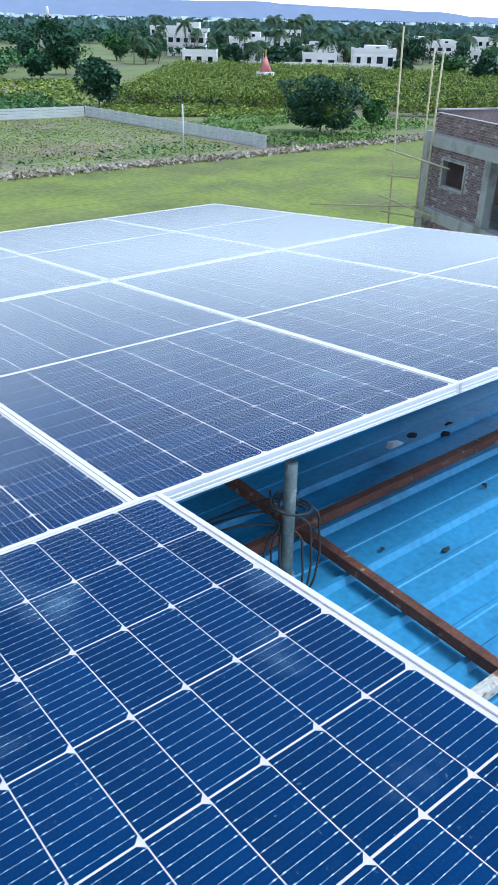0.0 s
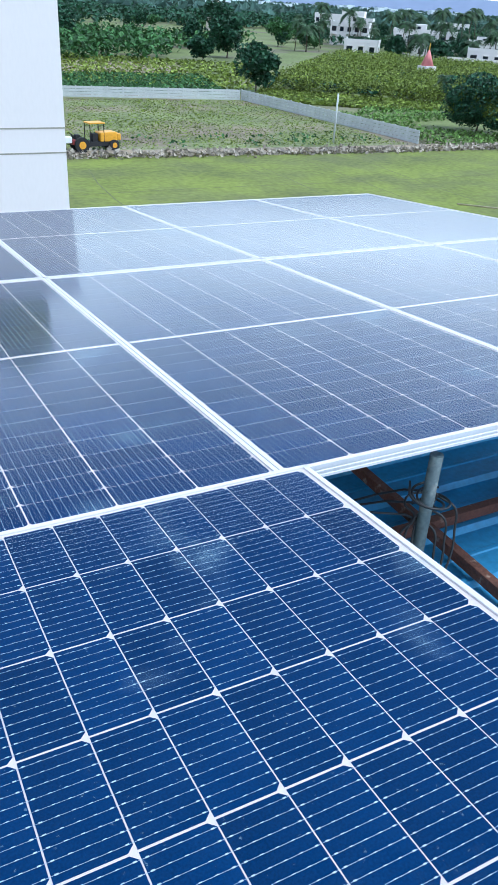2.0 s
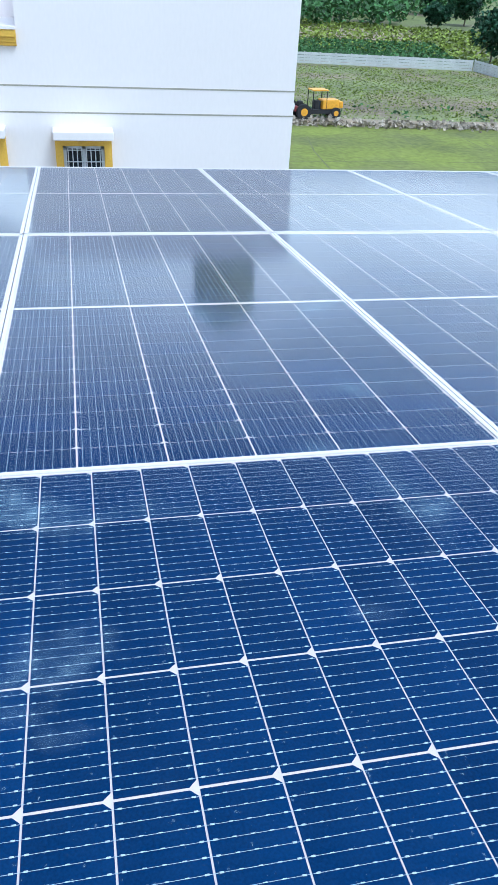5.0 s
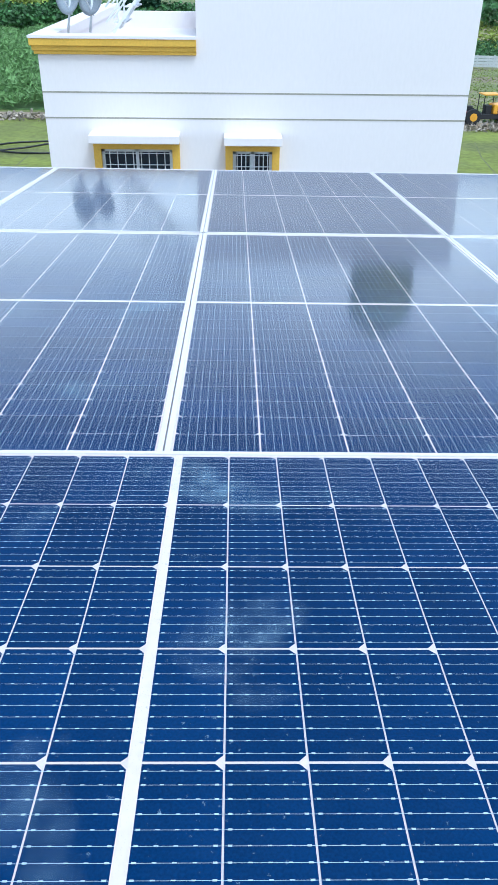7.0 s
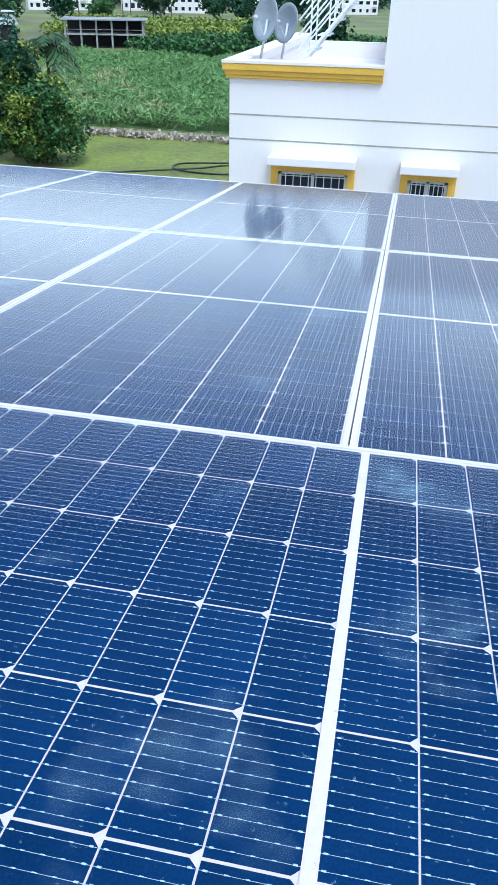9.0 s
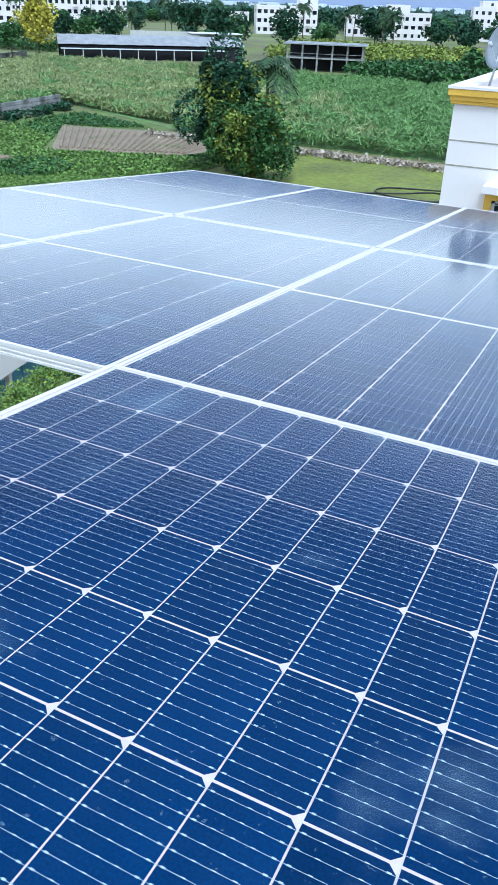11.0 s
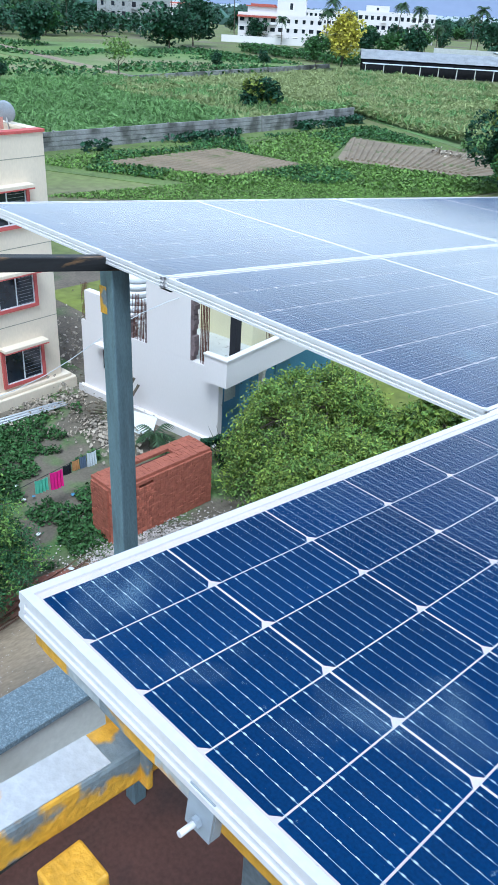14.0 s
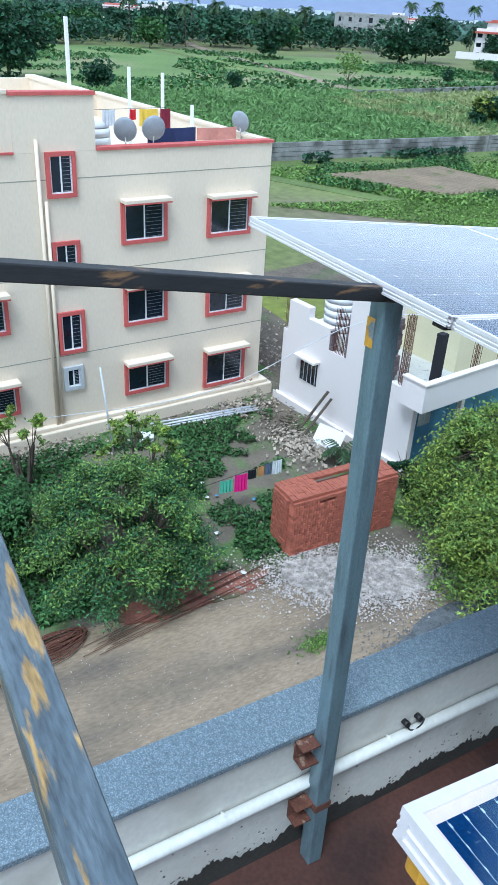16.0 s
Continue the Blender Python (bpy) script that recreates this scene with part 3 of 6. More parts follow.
# steel under the tables
fr = thing("mounting_structure", "steel tubes under the solar tables, grey, black and yellow", "steel structure")
TT = TABLE


def on_table(x, y, z):
    return TT @ Vector((x, y, z))


for y in (0.25, 1.95, 2.55, 4.2):
    part("purlin", square_bar(on_table(-3.35, y, -0.095), on_table(4.45, y, -0.095), 0.05, 0.05), GALV, fr)
for x in (-2.62, 0.2, 3.1):
    part("rafter", square_bar(on_table(x, 0.3, -0.15), on_table(x, 4.4, -0.15), 0.06, 0.06), BLACK_STEEL, fr)
part("rafter", square_bar((-2.65, -2.7, 11.7), (-2.65, 0.3, 11.2), 0.05, 0.046), BLACK_STEEL, fr, "black painted steel tube")
part("cross_tube", square_bar((-2.6, -1.318, 11.38), (-0.98, -1.362, 11.362), 0.05, 0.052, 0.007), WORN_STEEL, fr, "worn grey steel tube with yellow chips")
purlin = part("near_purlin", square_bar(on_table(-1.13, -1.1, -0.0555), on_table(1.15, -1.1, -0.0555), 0.05, 0.038), PATCHY, fr, "galvanised purlin with yellow paint patches")
for x0, x1 in ((-1.115, -1.06), (-1.0, -0.9), (-0.62, -0.5)):
    part("paint_patch", square_bar(on_table(x0, -1.1005, -0.0555), on_table(x1, -1.1005, -0.0555), 0.0505, 0.0385), YELLOW, purlin, "yellow primer patch")
part("near_purlin", square_bar(on_table(-1.12, -0.15, -0.064), on_table(1.15, -0.15, -0.064), 0.045, 0.055), GALV, fr)
part("support_tube", square_bar((-1.045, -1.345, 11.225), (-1.045, -0.35, 11.125), 0.062, 0.062, 0.006), YELLOW, fr, "yellow painted square tube with grey patches")
part("white_patch", square_bar((-1.045, -1.29, 11.2515), (-1.045, -1.1, 11.2325), 0.054, 0.003, 0.001), YELLOW_WHITE, fr, "scuffed white paint patch")
part("end_plate", boxes((-1.09, -1.06, 11.16, -1.0, -1.05, 11.34), bevel=0.003), YELLOW, fr, "yellow end plate")
part("bracket", boxes((-1.0, -1.22, 11.06, -0.94, -1.16, 11.17), bevel=0.004), YELLOW, fr, "yellow box bracket")
part("gusset", boxes((-0.94, -1.2, 11.04, -0.82, -1.1, 11.048), bevel=0.002), YELLOW, fr, "yellow gusset plate")
part("short_post", square_bar((-1.045, -0.75, 8.45), (-1.045, -0.75, 11.17), 0.066, 0.066), GALV, fr)
part("short_post", square_bar((1.0, -0.75, 8.45), (1.0, -0.75, 11.3), 0.066, 0.066), GALV, fr)
cl = thing("panel_clamp", "bent steel clamp with bolt on the panel edge", "clamp", TABLE @ pose(-0.82, -1.1355, -0.012))
part("clip_plate", boxes((-0.017, -0.003, -0.066, 0.017, 0.0, -0.014), (0.0135, 0.0005, -0.066, 0.017, 0.012, -0.024), bevel=0.0006), DISH_GREY, cl)
part("bolt", tubes([((0, -0.026, -0.05), (0, 0.0, -0.05))], 0.0035), ALU, cl)
part("nut", tubes([((0, -0.009, -0.05), (0, -0.0035, -0.05))], 0.0065, 6), DISH_GREY, cl)

post = thing("steel_post", "blue-grey square steel post from terrace to table", "post", pose(-2.59, 0.05, 8.45, -0.9, -1.7, 0))
part("shaft", boxes((-0.038, -0.038, 0, 0.038, 0.038, 2.77), bevel=0.006), POST_STEEL, post)
part("primer_patch", boxes((-0.039, -0.0395, 2.6, 0.0, -0.038, 2.7)), YELLOW, post, "yellow primer patch")
for z in (0.36, 0.74):
    part("wall_bracket", boxes((-0.05, -0.13, z - 0.05, 0.02, -0.042, z - 0.042), (-0.05, -0.13, z - 0.05, -0.042, -0.042, z + 0.06), (-0.05, -0.13, z + 0.052, 0.02, -0.042, z + 0.06)), RUST, post, "rusty angle bracket")
part("collar", boxes((-0.042, -0.042, 0.38, 0.042, 0.042, 0.42)), RUST, post, "rusty weld collar")

# ---- own building: terrace, parapet, blue sheet roof ----
solo("terrace_floor", boxes((-2.9, -9, 8.2, 9, 7, 8.45)), TERRACE, "damp red-brown terrace floor", "floor", kind="structure")
own = thing("own_building", "plastered building under the terrace", "building", kind="structure")
for it in ((-2.88, -9, 0, 9, -8.8, 8.2), (-2.88, 6.8, 0, 9, 7, 8.2), (-2.88, -8.8, 0, -2.65, 6.8, 8.2), (8.8, -8.8, 0, 9, 6.8, 8.2)):
    part("wall", boxes(it), GREY_PLASTER, own)
par = thing("parapet", "grey plastered parapet with granite coping", "parapet", kind="structure")
part("wall", boxes((-2.9, -9, 8.45, -2.69, 7, 9.22)), PARAPET_PAINT, par)
bm = bmesh.new()
rm = random.Random(61)
prev = None
for i in range(640):
    y = -2.5 + 0.01 * i
    z = 8.45 + max(0.02, 0.12 + 0.06 * noise.noise((y * 2.3, 0.4, 0)) + 0.05 * noise.noise((y * 11, 1.4, 0)) + rm.uniform(-0.012, 0.02))
    cur = [bm.verts.new((-2.688, y, 8.45)), bm.verts.new((-2.688, y, z))]
    if prev:
        bm.faces.new((prev[0], cur[0], cur[1], prev[1]))
    prev = cur
for i in range(900):
    y, z, w = rm.uniform(-2.4, 3.6), 8.47 + abs(rm.gauss(0, 0.16)), rm.uniform(0.002, 0.008)
    if noise.noise((y * 1.7, z * 2, 3.0)) > -0.05 and z < 8.9:
        bm.faces.new([bm.verts.new((-2.688, y + w * math.cos(k * 1.26 + i), z + w * rm.uniform(0.5, 1.2) * math.sin(k * 1.26 + i))) for k in range(5)])
mould = part("mould_stain", bm, DAMP, par, "black mould along the wall foot")
mould["kind"] = "stuff"
part("coping", boxes((-2.915, -9, 9.237, -2.665, 7, 9.272), bevel=0.005), GRANITE, par, "speckled grey granite coping")
# near-black strip paints in the shadow gap below the coping
part("shadow_gap", boxes((-2.9, -9, 9.2205, -2.692, 7, 9.2365)), DARK, par, "shadow gap under the coping, painted near-black")
pp = thing("water_pipe", "white plastic pipe along the parapet", "pipe")
part("run", tubes([((-2.658, -8, 8.925), (-2.658, 6.5, 8.945))], 0.03, 12), PVC, pp)
for y in (-1.2, -0.4, 0.5, 1.4):
    part("clip", tubes([((-2.69, y, 8.95), (-2.65, y, 8.975))], 0.008), PVC, pp)

plug = thing("cable_plug", "black cable with two round plugs on the parapet wall", "cable")
for y in (0.6, 0.68):
    part("plug", tubes([((-2.69, y, 9.0), (-2.655, y, 9.005))], 0.016, 12), CABLE, plug)
cable("lead", [(-2.66, 0.6, 8.99), (-2.65, 0.62, 8.965), (-2.65, 0.68, 8.968), (-2.66, 0.71, 8.99)], 0.004, CABLE, plug)

BR_Z = 10.42
rf = thing("sheet_roof", "blue corrugated sheet roof, stained", "roof", kind="structure")
bm = bmesh.new()
prev = None
y, k = -1.6, 0
while y < 3.0:
    for dy, z in ((0, 0), (0.09, 0), (0.096, 0.004), (0.112, 0.004), (0.118, 0), (0.215, 0), (0.232, 0.022), (0.252, 0.022), (0.268, 0)):
        cur = [bm.verts.new((0.95, y + dy, BR_Z + z)), bm.verts.new((5.6, y + dy, BR_Z + z))]
        if prev:
            bm.faces.new((prev[0], prev[1], cur[1], cur[0]))
        prev = cur
    y += 0.27
part("sheeting", bm, BLUE_SHEET, rf)
part("edge_beam", boxes((0.95, -1.6, BR_Z - 0.2, 1.0, 3.0, BR_Z - 0.03)), BLUE_SHEET, rf)
part("wall", boxes((1.0, -1.6, 8.45, 1.1, 3.0, BR_Z - 0.2)), GREY_PLASTER, rf)
for nm, a, b, mt, lb in (("purlin", (1.1, 0.545, 10.48), (5.5, 0.56, 10.48), RUST, "rusty steel purlin"), ("purlin", (2.07, 3.0, 10.475), (2.1, -1.2, 10.475), RUST, "rusty steel purlin"),
                         ("purlin", (1.9, -0.42, 10.5), (5.5, -0.42, 10.5), RUST_LIGHT, "steel purlin with flaking primer"), ("purlin", (1.1, 2.6, 10.48), (5.5, 2.6, 10.48), RUST, "rusty steel purlin")):
    part(nm, square_bar(a, b, 0.038, 0.045, 0.003), mt, rf, lb)
pl = thing("pipe_post", "galvanised pipe post standing on the blue roof", "post", pose(1.58, 0.05, BR_Z))
part("shaft", tubes([((0, 0, 0), (0, 0, 0.77))], 0.018, 14), material("dull_galvanised_pipe", (0.09, 0.12, 0.13), 0.55, 0.3, 0.4, 14, 80, 0.15, second=(0.18, 0.2, 0.2), mask=(0.5, 0.65), mask_scale=18), pl)
part("socket", tubes([((0, 0, 0.35), (0, 0, 0.4))], 0.025, 14), GALV, pl)
cb = thing("loose_cable", "loose black cables coiled round the pipe post", "cable")
rr = random.Random(4)
for q in range(3):
    turns = [(1.58 + (0.03 + 0.015 * q) * math.cos(i * 1.3 + q), 0.05 + (0.03 + 0.015 * q) * math.sin(i * 1.3 + q), BR_Z + 0.66 - 0.012 * i) for i in range(6)]
    loop = [(1.58 + 0.02 + 0.06 * math.cos(a) - 0.03 * q, 0.02 + 0.05 * math.sin(a), BR_Z + 0.5 + 0.13 * math.sin(a + 0.6) - 0.03 * q) for a in np.linspace(1.2, 6.6, 9)]
    cable("loop", turns + loop + [(1.4 - 0.15 * q, 0.4, BR_Z + 0.42), (1.2 - 0.2 * q, 0.8, BR_Z + 0.3)], 0.0034, CABLE, cb)
cable("tie", [(1.58 + 0.024 * math.cos(a), 0.05 + 0.024 * math.sin(a), BR_Z + 0.3 + 0.004 * a) for a in np.linspace(0, 13, 18)] + [(1.35, 0.1, BR_Z + 0.28)], 0.004, CABLE, cb)

rk = random.Random(17)
for q, (x, y, w) in enumerate(((2.95, 0.84, 0.05), (3.1, 0.86, 0.03), (3.25, 0.78, 0.035), (3.35, 0.83, 0.03), (3.4, 0.62, 0.02), (2.5, 0.15, 0.02), (2.75, -0.05, 0.022), (2.9, -0.1, 0.015), (2.3, 0.3, 0.014), (3.0, 0.35, 0.016), (2.2, 0.75, 0.015))):
    bm = bmesh.new()
    vs = [bm.verts.new((w * rk.uniform(0.6, 1.2) * math.cos(a), w * rk.uniform(0.5, 1.0) * math.sin(a), rk.uniform(0.002, 0.02))) for a in (0.3, 1.4, 2.5, 3.6, 4.7, 5.7)]
    top = bm.verts.new((0, 0, 0.022))
    for i in range(6):
        bm.faces.new((vs[i], vs[(i + 1) % 6], top))
    bm.faces.new(vs[::-1])
    solo("roof_litter", bm, TANK_WHITE if q == 0 else TYRE, "scrap of white paper on the blue roof" if q == 0 else "dark dried leaf on the blue roof", "litter", pose(x, y, BR_Z + 0.001), "roof litter")

# ---- white building behind the table ----
WB = 12.0
wb = thing("white_building", "white two-block building with ochre trim", "building", pose(0, WB, 0))
for nm, it in (("wall", (-2.95, 0, 0, -0.5, 0.23, 10.85)), ("wall", (-0.5, 0, 0, 3.83, 0.23, 12.4)), ("wall", (-2.95, 0.23, 0, -2.72, 8, 10.85)), ("wall", (3.6, 0.23, 0, 3.83, 8, 12.4)), ("wall", (-2.72, 7.77, 0, 3.6, 8, 10.85)),
               ("upper_wall", (-0.5, 0.23, 10.5, -0.27, 8, 12.4)), ("upper_wall", (-0.27, 7.77, 10.852, 3.6, 8, 12.4)), ("roof_slab", (-2.72, 0.23, 10.3, -0.5, 7.77, 10.5)), ("roof_slab", (-0.27, 0.23, 12.1, 3.6, 7.77, 12.3))):
    part(nm, boxes(it), WHITE_WALL, wb)
part("cornice", boxes((-3.05, -0.1, 10.86, -0.5, 0.25, 10.96), (-3.02, -0.07, 10.79, -0.5, -0.002, 10.86), (-3.0, -0.05, 10.74, -0.5, -0.002, 10.79), (-3.05, 0.25, 10.86, -2.955, 8.1, 10.96), bevel=0.008), YELLOW_TRIM, wb, "ochre stepped cornice")
part("parapet_top", boxes((-3.06, -0.11, 10.962, -0.5, 0.26, 11.0), (-3.06, 0.26, 10.962, -2.7, 8.1, 11.0), (-2.95, 0.26, 10.852, -2.7, 8.1, 10.9615)), WHITE_WALL, wb, "white parapet top")
for z in (10.2, 9.82):
    part("groove", boxes((-2.955, -0.004, z - 0.011, 3.833, 0.0, z + 0.011)), GROOVE, wb, "dark wall groove")


def barred_window(parent, x0, x1, ztop, zbot):
    w = part("window", boxes((x0, -0.02, zbot, x1, -0.004, ztop)), DARKGLASS, parent, "dark barred window")
    part("surround", boxes((x0 - 0.12, -0.1, zbot, x0, -0.003, ztop + 0.14), (x1, -0.1, zbot, x1 + 0.12, -0.003, ztop + 0.14), (x0, -0.1, ztop, x1, -0.003, ztop + 0.14)), YELLOW_TRIM, w, "ochre surround")
    part("canopy", boxes((x0 - 0.14, -0.42, ztop + 0.145, x1 + 0.14, -0.003, ztop + 0.27), bevel=0.01), WHITE_WALL, w, "white concrete canopy")
    part("frame", boxes((x0, -0.035, zbot, x0 + 0.05, -0.022, ztop), (x1 - 0.05, -0.035, zbot, x1, -0.022, ztop), ((x0 + x1) / 2 - 0.025, -0.035, zbot, (x0 + x1) / 2 + 0.025, -0.022, ztop), (x0, -0.035, ztop - 0.05, x1, -0.022, ztop)), GREYBAR, w)
    for i in range(1, 9):
        x = x0 + (x1 - x0) * i / 9
        part("bar", tubes([((x, -0.06, zbot), (x, -0.06, ztop))], 0.008, 6), GREYBAR, w)
    for i in range(5):
        z = ztop - 0.07 - i * 0.18
        part("bar", tubes([((x0, -0.06, z), (x1, -0.06, z))], 0.008, 6), GREYBAR, w)


barred_window(wb, -2.09, -0.93, 9.36, 8.2)
barred_window(wb, 0.06, 0.71, 9.34, 8.2)
tk = thing("water_tank", "olive plastic water tank on the roof", "water tank", pose(3.1, 14.2, 12.3))
part("body", tubes([((0, 0, 0), (0, 0, 1.45))], 0.62, 24), OLIVE_TANK, tk)
bm = bmesh.new()
tube(bm, (0, 0, 1.45), (0, 0, 1.72), 0.62, 0.24, 24)
part("dome", bm, OLIVE_TANK, tk)
part("lid", tubes([((0, 0, 1.72), (0, 0, 1.78))], 0.26, 20), OLIVE_TANK, tk)

# outside stair frame and dishes on the lower roof
st = thing("steel_stair", "white steel stair with thin railings on the roof", "stair", pose(-1.9, WB + 1.0, 10.95))
for yy in (0.0, 0.8):
    part("stringer", square_bar((0.0, yy, 0.0), (1.35, yy, 1.6), 0.035, 0.045), TANK_WHITE, st)
    for q in range(4):
        h = 0.25 + 0.22 * q
        part("rail", tubes([((-0.1, yy, h - 0.1), (1.35, yy, 1.6 + h))], 0.016, 6), TANK_WHITE, st)
    for q in range(5):
        x = 0.1 + q * 0.3
        part("baluster", tubes([((x, yy, x * 1.18), (x, yy, x * 1.18 + 0.95))], 0.014, 6), TANK_WHITE, st)
for q in range(7):
    x = 0.12 + q * 0.19
    part("tread", boxes((x - 0.1, 0.02, x * 1.185, x + 0.1, 0.78, x * 1.185 + 0.02)), TANK_WHITE, st)


def dish(m, r, label):
    e = thing("satellite_dish", label, "satellite dish", m, "satellite dishes")
    bm = bmesh.new()
    rings = []
    for i in range(6):
        q = r * i / 5
        rings.append([bm.verts.new((q * math.cos(a * math.pi / 12), -0.35 * (r - q * q / r) * 0.8, q * 1.08 * math.sin(a * math.pi / 12))) for a in range(24)] if i else [bm.verts.new((0, -0.28 * r, 0))])
    for a in range(24):
        bm.faces.new((rings[0][0], rings[1][a], rings[1][(a + 1) % 24]))
        for i in range(1, 5):
            bm.faces.new((rings[i][a], rings[i + 1][a], rings[i + 1][(a + 1) % 24], rings[i][(a + 1) % 24])).smooth = True
    d = part("reflector", bm, DISH_GREY, e, "grey mesh dish")
    so = d.modifiers.new("thickness", "SOLIDIFY")
    so.thickness = 0.012
    part("arm", tubes([((0, -0.1, -r), (0, 0.55 * r, -0.1 * r))], 0.012, 6), GREYBAR, e)
    part("receiver", tubes([((0, 0.5 * r, -0.12 * r), (0, 0.68 * r, 0.0))], 0.03, 8), GREYBAR, e)
    part("mast", tubes([((0, -0.15 * r, -1.9 * r), (0, -0.15 * r, 0))], 0.02, 8), GREYBAR, e)
    return e


dish(pose(-2.5, WB + 0.6, 11.56, 12, 0, 138), 0.31, "grey satellite dish on the white roof edge")
dish(pose(-2.2, WB + 0.85, 11.5, 12, 0, 142), 0.28, "grey satellite dish on the white roof edge")

# ---- cream apartment building ----
bb = thing("apartment_building", "cream three-storey building with coral red trim", "building", pose(-22.15, 11.77, 0, 0, 0, -86.05))
DEPTH = -13.0
for nm, it in (("wall", (0.4, -0.25, 0, 14, 0, 8.42)), ("wall", (0.4, DEPTH, 0, 0.65, -0.25, 8.42)), ("wall", (0.65, DEPTH, 0, 14, DEPTH + 0.25, 8.42)), ("wall", (13.75, DEPTH + 0.25, 0, 14, -0.25, 8.42)),
               ("tower_wall", (6.13, -0.25, 8.424, 8.35, 0.0, 9.78)), ("tower_wall", (6.13, -4.5, 8.424, 6.35, -0.25, 9.78)), ("tower_wall", (6.35, -4.5, 8.424, 14, -4.28, 9.78)), ("tower_wall", (8.352, -0.25, 8.47, 14.0, -0.02, 9.82)),
               ("roof_slab", (0.65, DEPTH + 0.25, 7.4, 13.75, -0.25, 7.55)), ("tower_roof", (6.36, -4.27, 9.3, 13.7, -0.26, 9.42))):
    part(nm, boxes(it), BEIGE, bb)
part("parapet_band", boxes((0.36, -0.29, 8.422, 6.128, 0.05, 8.5)), PINKRED, bb, "coral red parapet band")
part("parapet_band", boxes((0.36, DEPTH, 8.422, 0.69, -0.29, 8.5)), BEIGE, bb)
part("parapet_band", boxes((8.36, -0.002, 8.41, 14, 0.05, 8.47)), PINKRED, bb, "coral red band")
part("tower_band", boxes((6.1, -0.29, 9.782, 8.38, 0.05, 9.87)), PINKRED, bb, "coral red band")
part("tower_band", boxes((6.1, -4.5, 9.782, 6.38, -0.29, 9.87), (8.39, -0.29, 9.822, 14, 0.03, 9.9)), BEIGE, bb)
for z in (7.74, 5.15, 2.72):
    part("groove", boxes((0.39, -0.2, z - 0.013, 14, 0.004, z + 0.013)), GROOVE, bb, "dark wall groove")
part("plinth", boxes((-0.05, -6, 0, 14, 0.3, 0.42), (0.1, -6, 0.42, 14, 0.18, 0.55), bevel=0.03), BEIGE, bb, "cream plinth")
for x in (7.78, 7.62):
    part("drain_pipe", tubes([((x, 0.07, 0.4), (x, 0.07, 8.75 if x > 7.7 else 7.2))], 0.05, 10), BEIGE, bb, "cream drain pipe")


def cream_window(s0, s1, z0, z1, canopy=True, trim=PINKRED):
    """Barred sliding window in a raised surround; s runs along the facade."""
    w = part("window", boxes((s0 + 0.1, 0.004, z0 + 0.1, s1 - 0.1, 0.02, z1 - 0.1)), DARKGLASS, bb, "dark sliding window")
    part("surround", boxes((s0, 0.003, z0, s0 + 0.11, 0.09, z1), (s1 - 0.11, 0.003, z0, s1, 0.09, z1), (s0 + 0.11, 0.003, z0, s1 - 0.11, 0.09, z0 + 0.11), (s0 + 0.11, 0.003, z1 - 0.11, s1 - 0.11, 0.09, z1)), trim, w, "coral red surround")
    f = 0.035
    part("frame", boxes((s0 + 0.11, 0.022, z0 + 0.11, s0 + 0.11 + f, 0.05, z1 - 0.11), (s1 - 0.11 - f, 0.022, z0 + 0.11, s1 - 0.11, 0.05, z1 - 0.11), ((s0 + s1) / 2 - f / 2, 0.022, z0 + 0.11, (s0 + s1) / 2 + f / 2, 0.05, z1 - 0.11),
                        (s0 + 0.11, 0.022, z0 + 0.11, s1 - 0.11, 0.052, z0 + 0.11 + f)), TANK_WHITE, w, "white frame")
    n = 9
    for i in range(n):
        z = z0 + 0.18 + (z1 - z0 - 0.36) * i / (n - 1)
        part("bar", tubes([((s0 + 0.11, 0.06, z), (s0 + (s1 - s0) * 0.48, 0.06, z))], 0.004, 5), DISH_GREY, w)
    if canopy:
        part("canopy", boxes((s0 - 0.02, 0.003, z1 + 0.002, s1 + 0.02, 0.38, z1 + 0.1), bevel=0.01), BEIGE, w, "cream canopy")
        part("canopy_edge", boxes((s0 - 0.02, 0.33, z1 - 0.04, s1 + 0.02, 0.375, z1)), trim, w)


for s0, s1, z0, z1, cn in ((1.09, 2.65, 5.75, 6.95, True), (4.02, 5.47, 5.82, 7.02, True), (6.74, 7.56, 7.27, 8.44, False), (1.1, 2.62, 3.2, 4.4, True), (4.02, 5.46, 3.33, 4.55, True),
                           (6.74, 7.55, 4.92, 6.1, False), (6.72, 7.54, 2.78, 4.07, False), (1.05, 2.65, 0.66, 2.0, True), (3.96, 5.5, 1.02, 2.1, True), (8.92, 10.3, 3.68, 4.8, True), (8.86, 10.3, 1.18, 2.2, True)):
    cream_window(s0, s1, z0, z1, cn)
cream_window(6.86, 7.47, 1.6, 2.36, False, GREYBAR)

# roof clutter of the cream building
BBM = bb.matrix_basis
tank = thing("water_tank", "white ribbed plastic water tank on the roof", "water tank", BBM @ pose(5.4, -1.9, 7.55))
for q in range(5):
    part("ring", tubes([((0, 0, 0.24 * q), (0, 0, 0.24 * q + 0.215))], 0.5, 20), TANK_WHITE, tank)
bm = bmesh.new()
tube(bm, (0, 0, 1.2), (0, 0, 1.38), 0.47, 0.2, 20)
part("lid", bm, TANK_WHITE, tank)
dish(BBM @ pose(4.75, -1.1, 8.75, 15, 0, 150), 0.33, "grey satellite dish on the roof parapet")
dish(BBM @ pose(3.9, -1.0, 8.78, 15, 0, 165), 0.34, "grey satellite dish on the roof parapet")
dish(BBM @ pose(0.75, -1.3, 8.85, 15, 0, 120), 0.3, "grey satellite dish on the roof corner")
